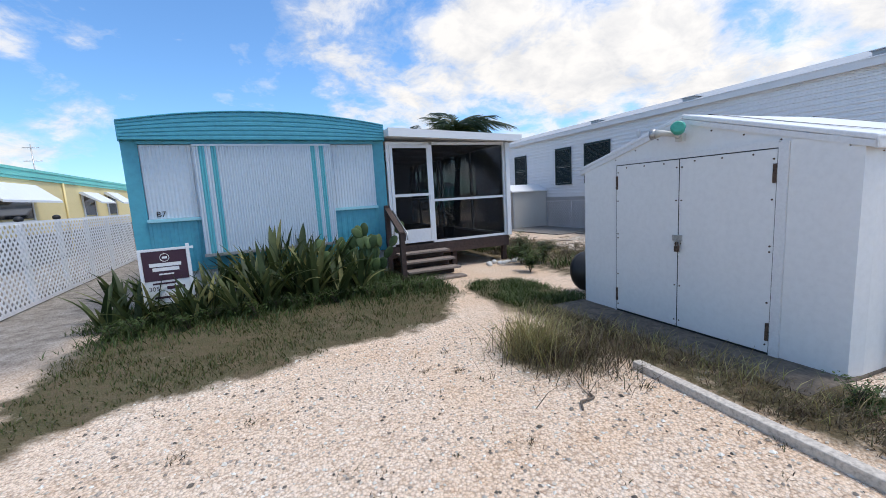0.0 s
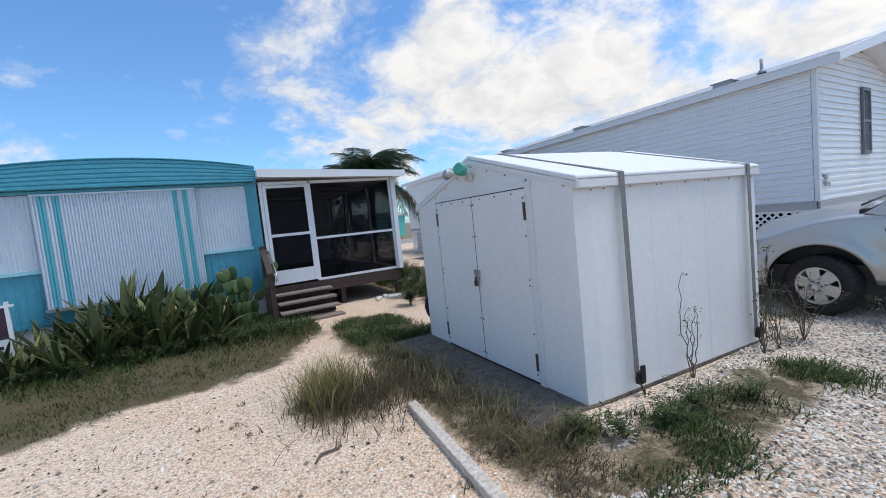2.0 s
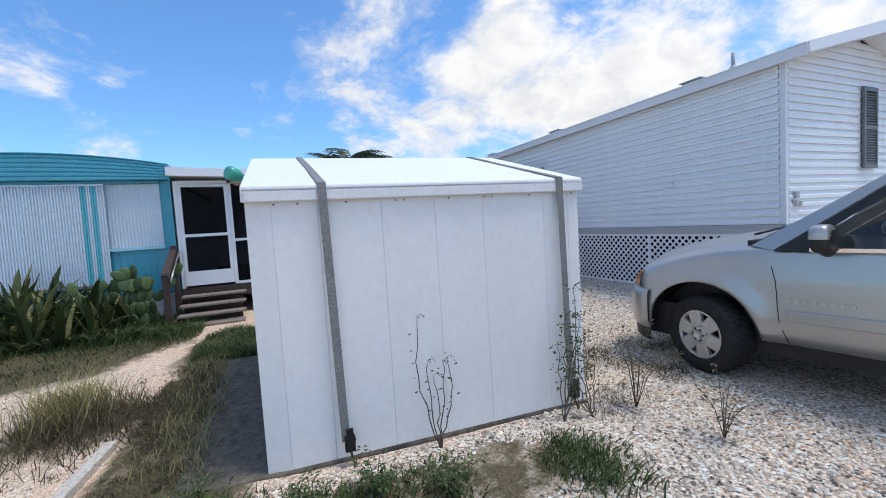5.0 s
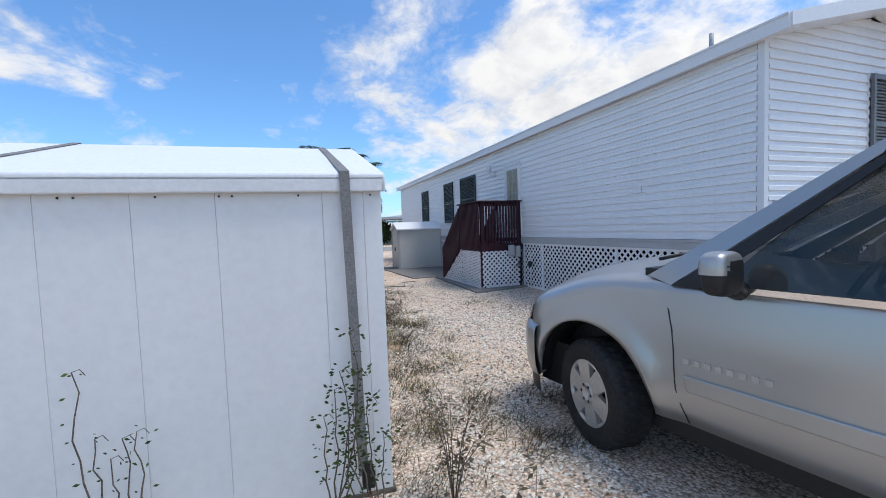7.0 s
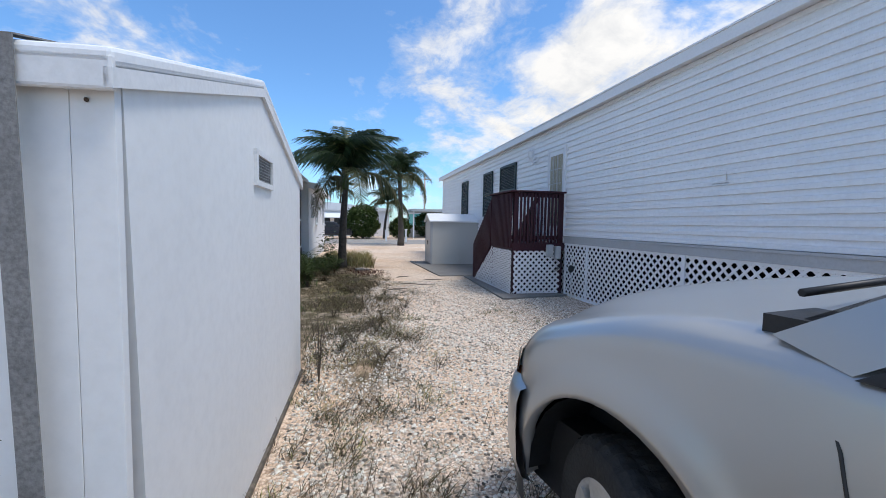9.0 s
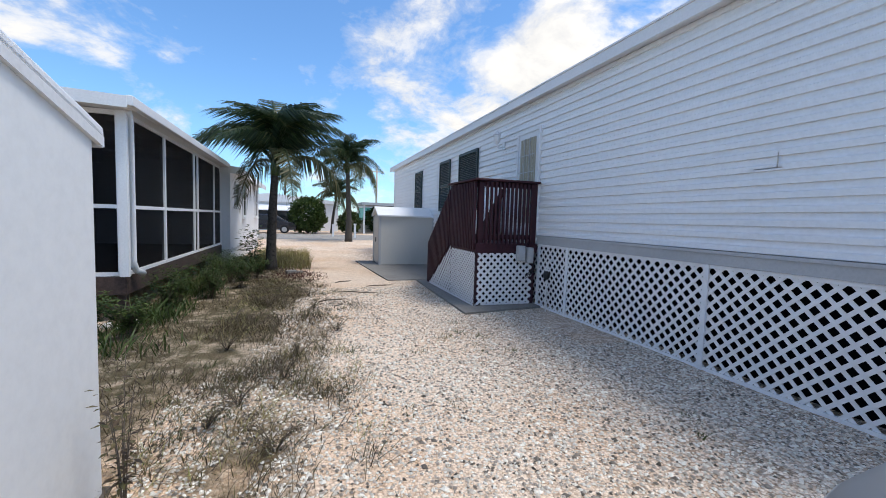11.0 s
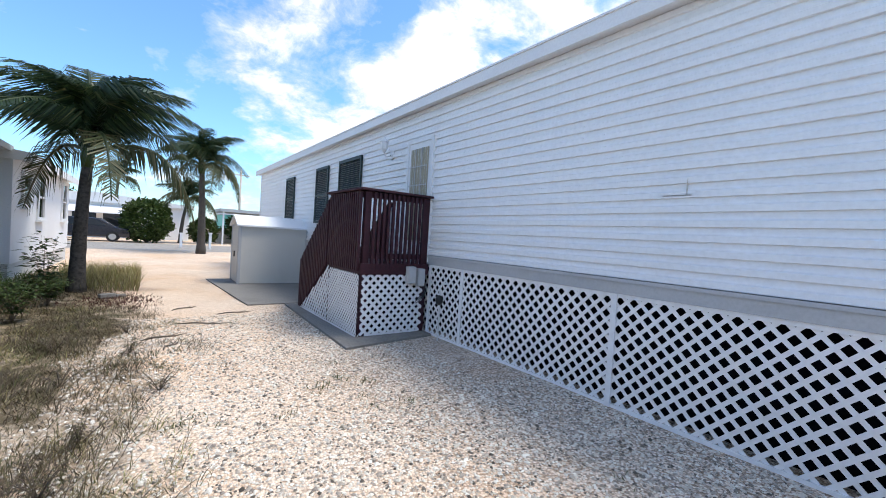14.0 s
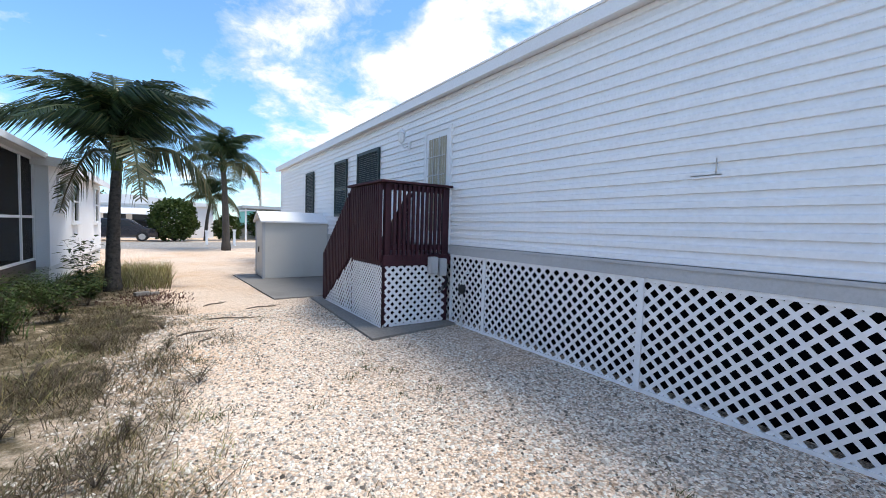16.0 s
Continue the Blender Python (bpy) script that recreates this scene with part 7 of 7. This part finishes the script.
# ---- across the road ----
def far_house(at, w, depth, h, roof_h, wall, label, awn, wins):
    d = thing("far_house", at, label, "house")
    part("wall", Build().box(0, w, 0, depth, 0, h), wall, d)
    part("roof", Build().prism([(-0.3, h - 0.03), (w + 0.3, h - 0.03), (w + 0.3, h + 0.2), (w / 2, h + roof_h), (-0.3, h + 0.2)], lambda a, b, c: (a, -0.3 + c, b), depth + 0.6), "roof_white", d, "low white roof")
    for x0, x1 in wins:
        wn = part("window", Build().box(x0, x1, -0.03, 0.0, 0.9, 2.0), "window", d, "dark window")
        part("frame", Build().box(x0 - 0.06, x0 - 0.001, -0.05, 0, 0.84, 2.06).box(x1 + 0.001, x1 + 0.06, -0.05, 0, 0.84, 2.06).box(x0, x1, -0.05, 0, 0.84, 0.899), "frame_white", wn)
    for x0, x1 in awn:
        part("awning", Build().prism([(0, 2.45), (-0.1, 2.45), (-1.1, 1.95), (-1.1, 1.88), (0, 2.35)], lambda a, b, c: (x0 + c, a, b), x1 - x0), "roof_white", d, "white awning")
    return d


far_house((-4.0, 46.0, 0), 12.5, 6, 2.75, 0.75, "white_wall", "low white house with awnings across the road", ((4.6, 8.6),), ((5.0, 6.4), (6.8, 8.2), (10.2, 11.2)))
far_house((11.5, 48.0, 0), 9.0, 6, 2.6, 0.7, "mint", "low mint-coloured house across the road", ((1.0, 3.0),), ((1.2, 2.6), (4.0, 5.2)))
far_house((-20.0, 47.0, 0), 12.0, 6, 2.7, 0.7, "yellow", "low pale house across the road", (), ((2, 4), (7, 9)))
cp = thing("carport", (10.2, 41.0, 0), "open carport with a dark flat roof", "carport")
part("roof", Build().box(0, 6.5, 0, 5, 2.62, 2.85), "roof_edge", cp, "flat grey roof")
for x, y in ((0.2, 0.2), (3.2, 0.2), (6.2, 0.2), (0.2, 4.8), (6.2, 4.8)):
    part("post", Build().box(x, x + 0.12, y, y + 0.12, 0, 2.62), "frame_white", cp)
part("low_wall", Build().box(0.0, 6.5, 4.5, 4.7, 0, 1.2), "timber", cp, "brown board wall")


def far_car(at, turn):
    d = thing("parked_car", at, "dark blue car parked across the road", "car", turn=turn)
    out = [(0.0, 0.3), (4.5, 0.3), (4.5, 0.85), (3.7, 0.98), (2.9, 1.5), (0.6, 1.52), (0.05, 1.0)]
    part("body", Build().prism(out, lambda a, b, c: (a, c, b), 1.8), "dark_blue", d, "", 0.06)
    part("side_window", Build().prism([(0.5, 1.02), (3.3, 1.02), (2.75, 1.42), (0.75, 1.42)], lambda a, b, c: (a, -0.01 + c, b), 0.009), "window", d)
    for x in (0.85, 3.6):
        for y in (-0.02, 1.6):
            w = part("wheel", Build().tube([(x, y, 0.33), (x, y + 0.22, 0.33)], 0.33, 18), "tyre", d)
            part("rim", Build().tube([(x, y - 0.01, 0.33), (x, y, 0.33)], 0.2, 12), "alloy", w)


M["dark_blue"] = material("dark_blue_car_paint", (0.01, 0.013, 0.022), 0.2, vary=0.05, stain_amount=0.05, bump=0, coat=0.6)
far_car((0.2, 38.8, 0), 0)


def leafy_bush(at, rx, rz, n, seed, label, leaf=0.22, mat="weed"):
    """A dense bush of many leaf clumps on short limbs."""
    q = random.Random(seed)
    d = thing("bush", (at[0], at[1], 0.0), label, "bush")
    for k in range(6):
        a = k * 1.05
        part("limb", Build().tube([(0, 0, 0), (math.cos(a) * rx * 0.3, math.sin(a) * rx * 0.3, rz * 0.6), (math.cos(a) * rx * 0.6, math.sin(a) * rx * 0.6, rz * 1.2)], [0.08, 0.05, 0.02], 6), "trunk", d)
    lv = Build()
    for _ in range(n):
        u, a = q.uniform(-0.92, 1), q.uniform(0, 6.28)
        rr = math.sqrt(max(0, 1 - u * u)) * (0.82 + 0.25 * noise.noise(Vector((math.cos(a) * 2, math.sin(a) * 2, u * 2 + seed))))
        k = q.uniform(0.75, 1.04)
        p = Vector((math.cos(a) * rr * rx * k, math.sin(a) * rr * rx * k, rz + u * rz * k))
        o = Vector((q.gauss(0, 1), q.gauss(0, 1), q.gauss(0.2, 1))).normalized()
        s = o.cross(Vector((0.3, 0.5, 0.8))).normalized() * leaf * 0.35
        l = leaf * q.uniform(0.6, 1.3)
        lv.add([p, p + o * l * 0.5 + s, p + o * l, p + o * l * 0.5 - s], [(0, 1, 2, 3)])
    tagged(part("crown", lv, mat, d), kind="stuff")


leafy_bush((5.6, 39.6), 1.75, 1.5, 5000, 1, "dense round dark green bush across the road")
leafy_bush((9.2, 41.5), 1.2, 1.0, 1800, 2, "green bush across the road")
leafy_bush((12.5, 45.5), 1.8, 1.3, 2500, 3, "green bush behind the carport")
leafy_bush((-1.5, 52.5), 3.0, 2.2, 3500, 4, "tree crown behind the white house", 0.35)
build_palm((7.6, 40.5), 2.9, (0.3, 0.0), 2.3, 18, 8, "palm across the road with drooping fronds", 0.3, 0.1)
build_palm((3.0, 55.0), 5.2, (0.2, 0.0), 2.4, 16, 9, "palm behind the white house", 0.2, 0.12)
build_palm((-12.5, 14.5), 5.2, (0.1, 0.2), 2.4, 16, 12, "palm beside the yellow house", 0.2, 0.12)
for x, y, h in ((7.3, 34.3, 0.85), (8.75, 33.4, 0.95)):
    b = thing("marker_post", (x, y, 0), "short white marker post at the roadside", "post", "roadside posts")
    part("post", Build().box(-0.07, 0.07, -0.07, 0.07, 0, h), "frame_white", b, bevel=0.01)
    part("cap", Build().box(-0.11, 0.11, -0.11, 0.11, h + 0.001, h + 0.06), "frame_white", b)
pl = thing("utility_pole", (14.0, 56.0, 0), "far wooden utility pole", "pole")
part("pole", Build().tube([(0, 0, 0), (0, 0, 8.0)], [0.14, 0.10], 8), "timber", pl)
part("crossarm", Build().box(-0.9, 0.9, -0.06, 0.06, 7.3, 7.42), "timber", pl)
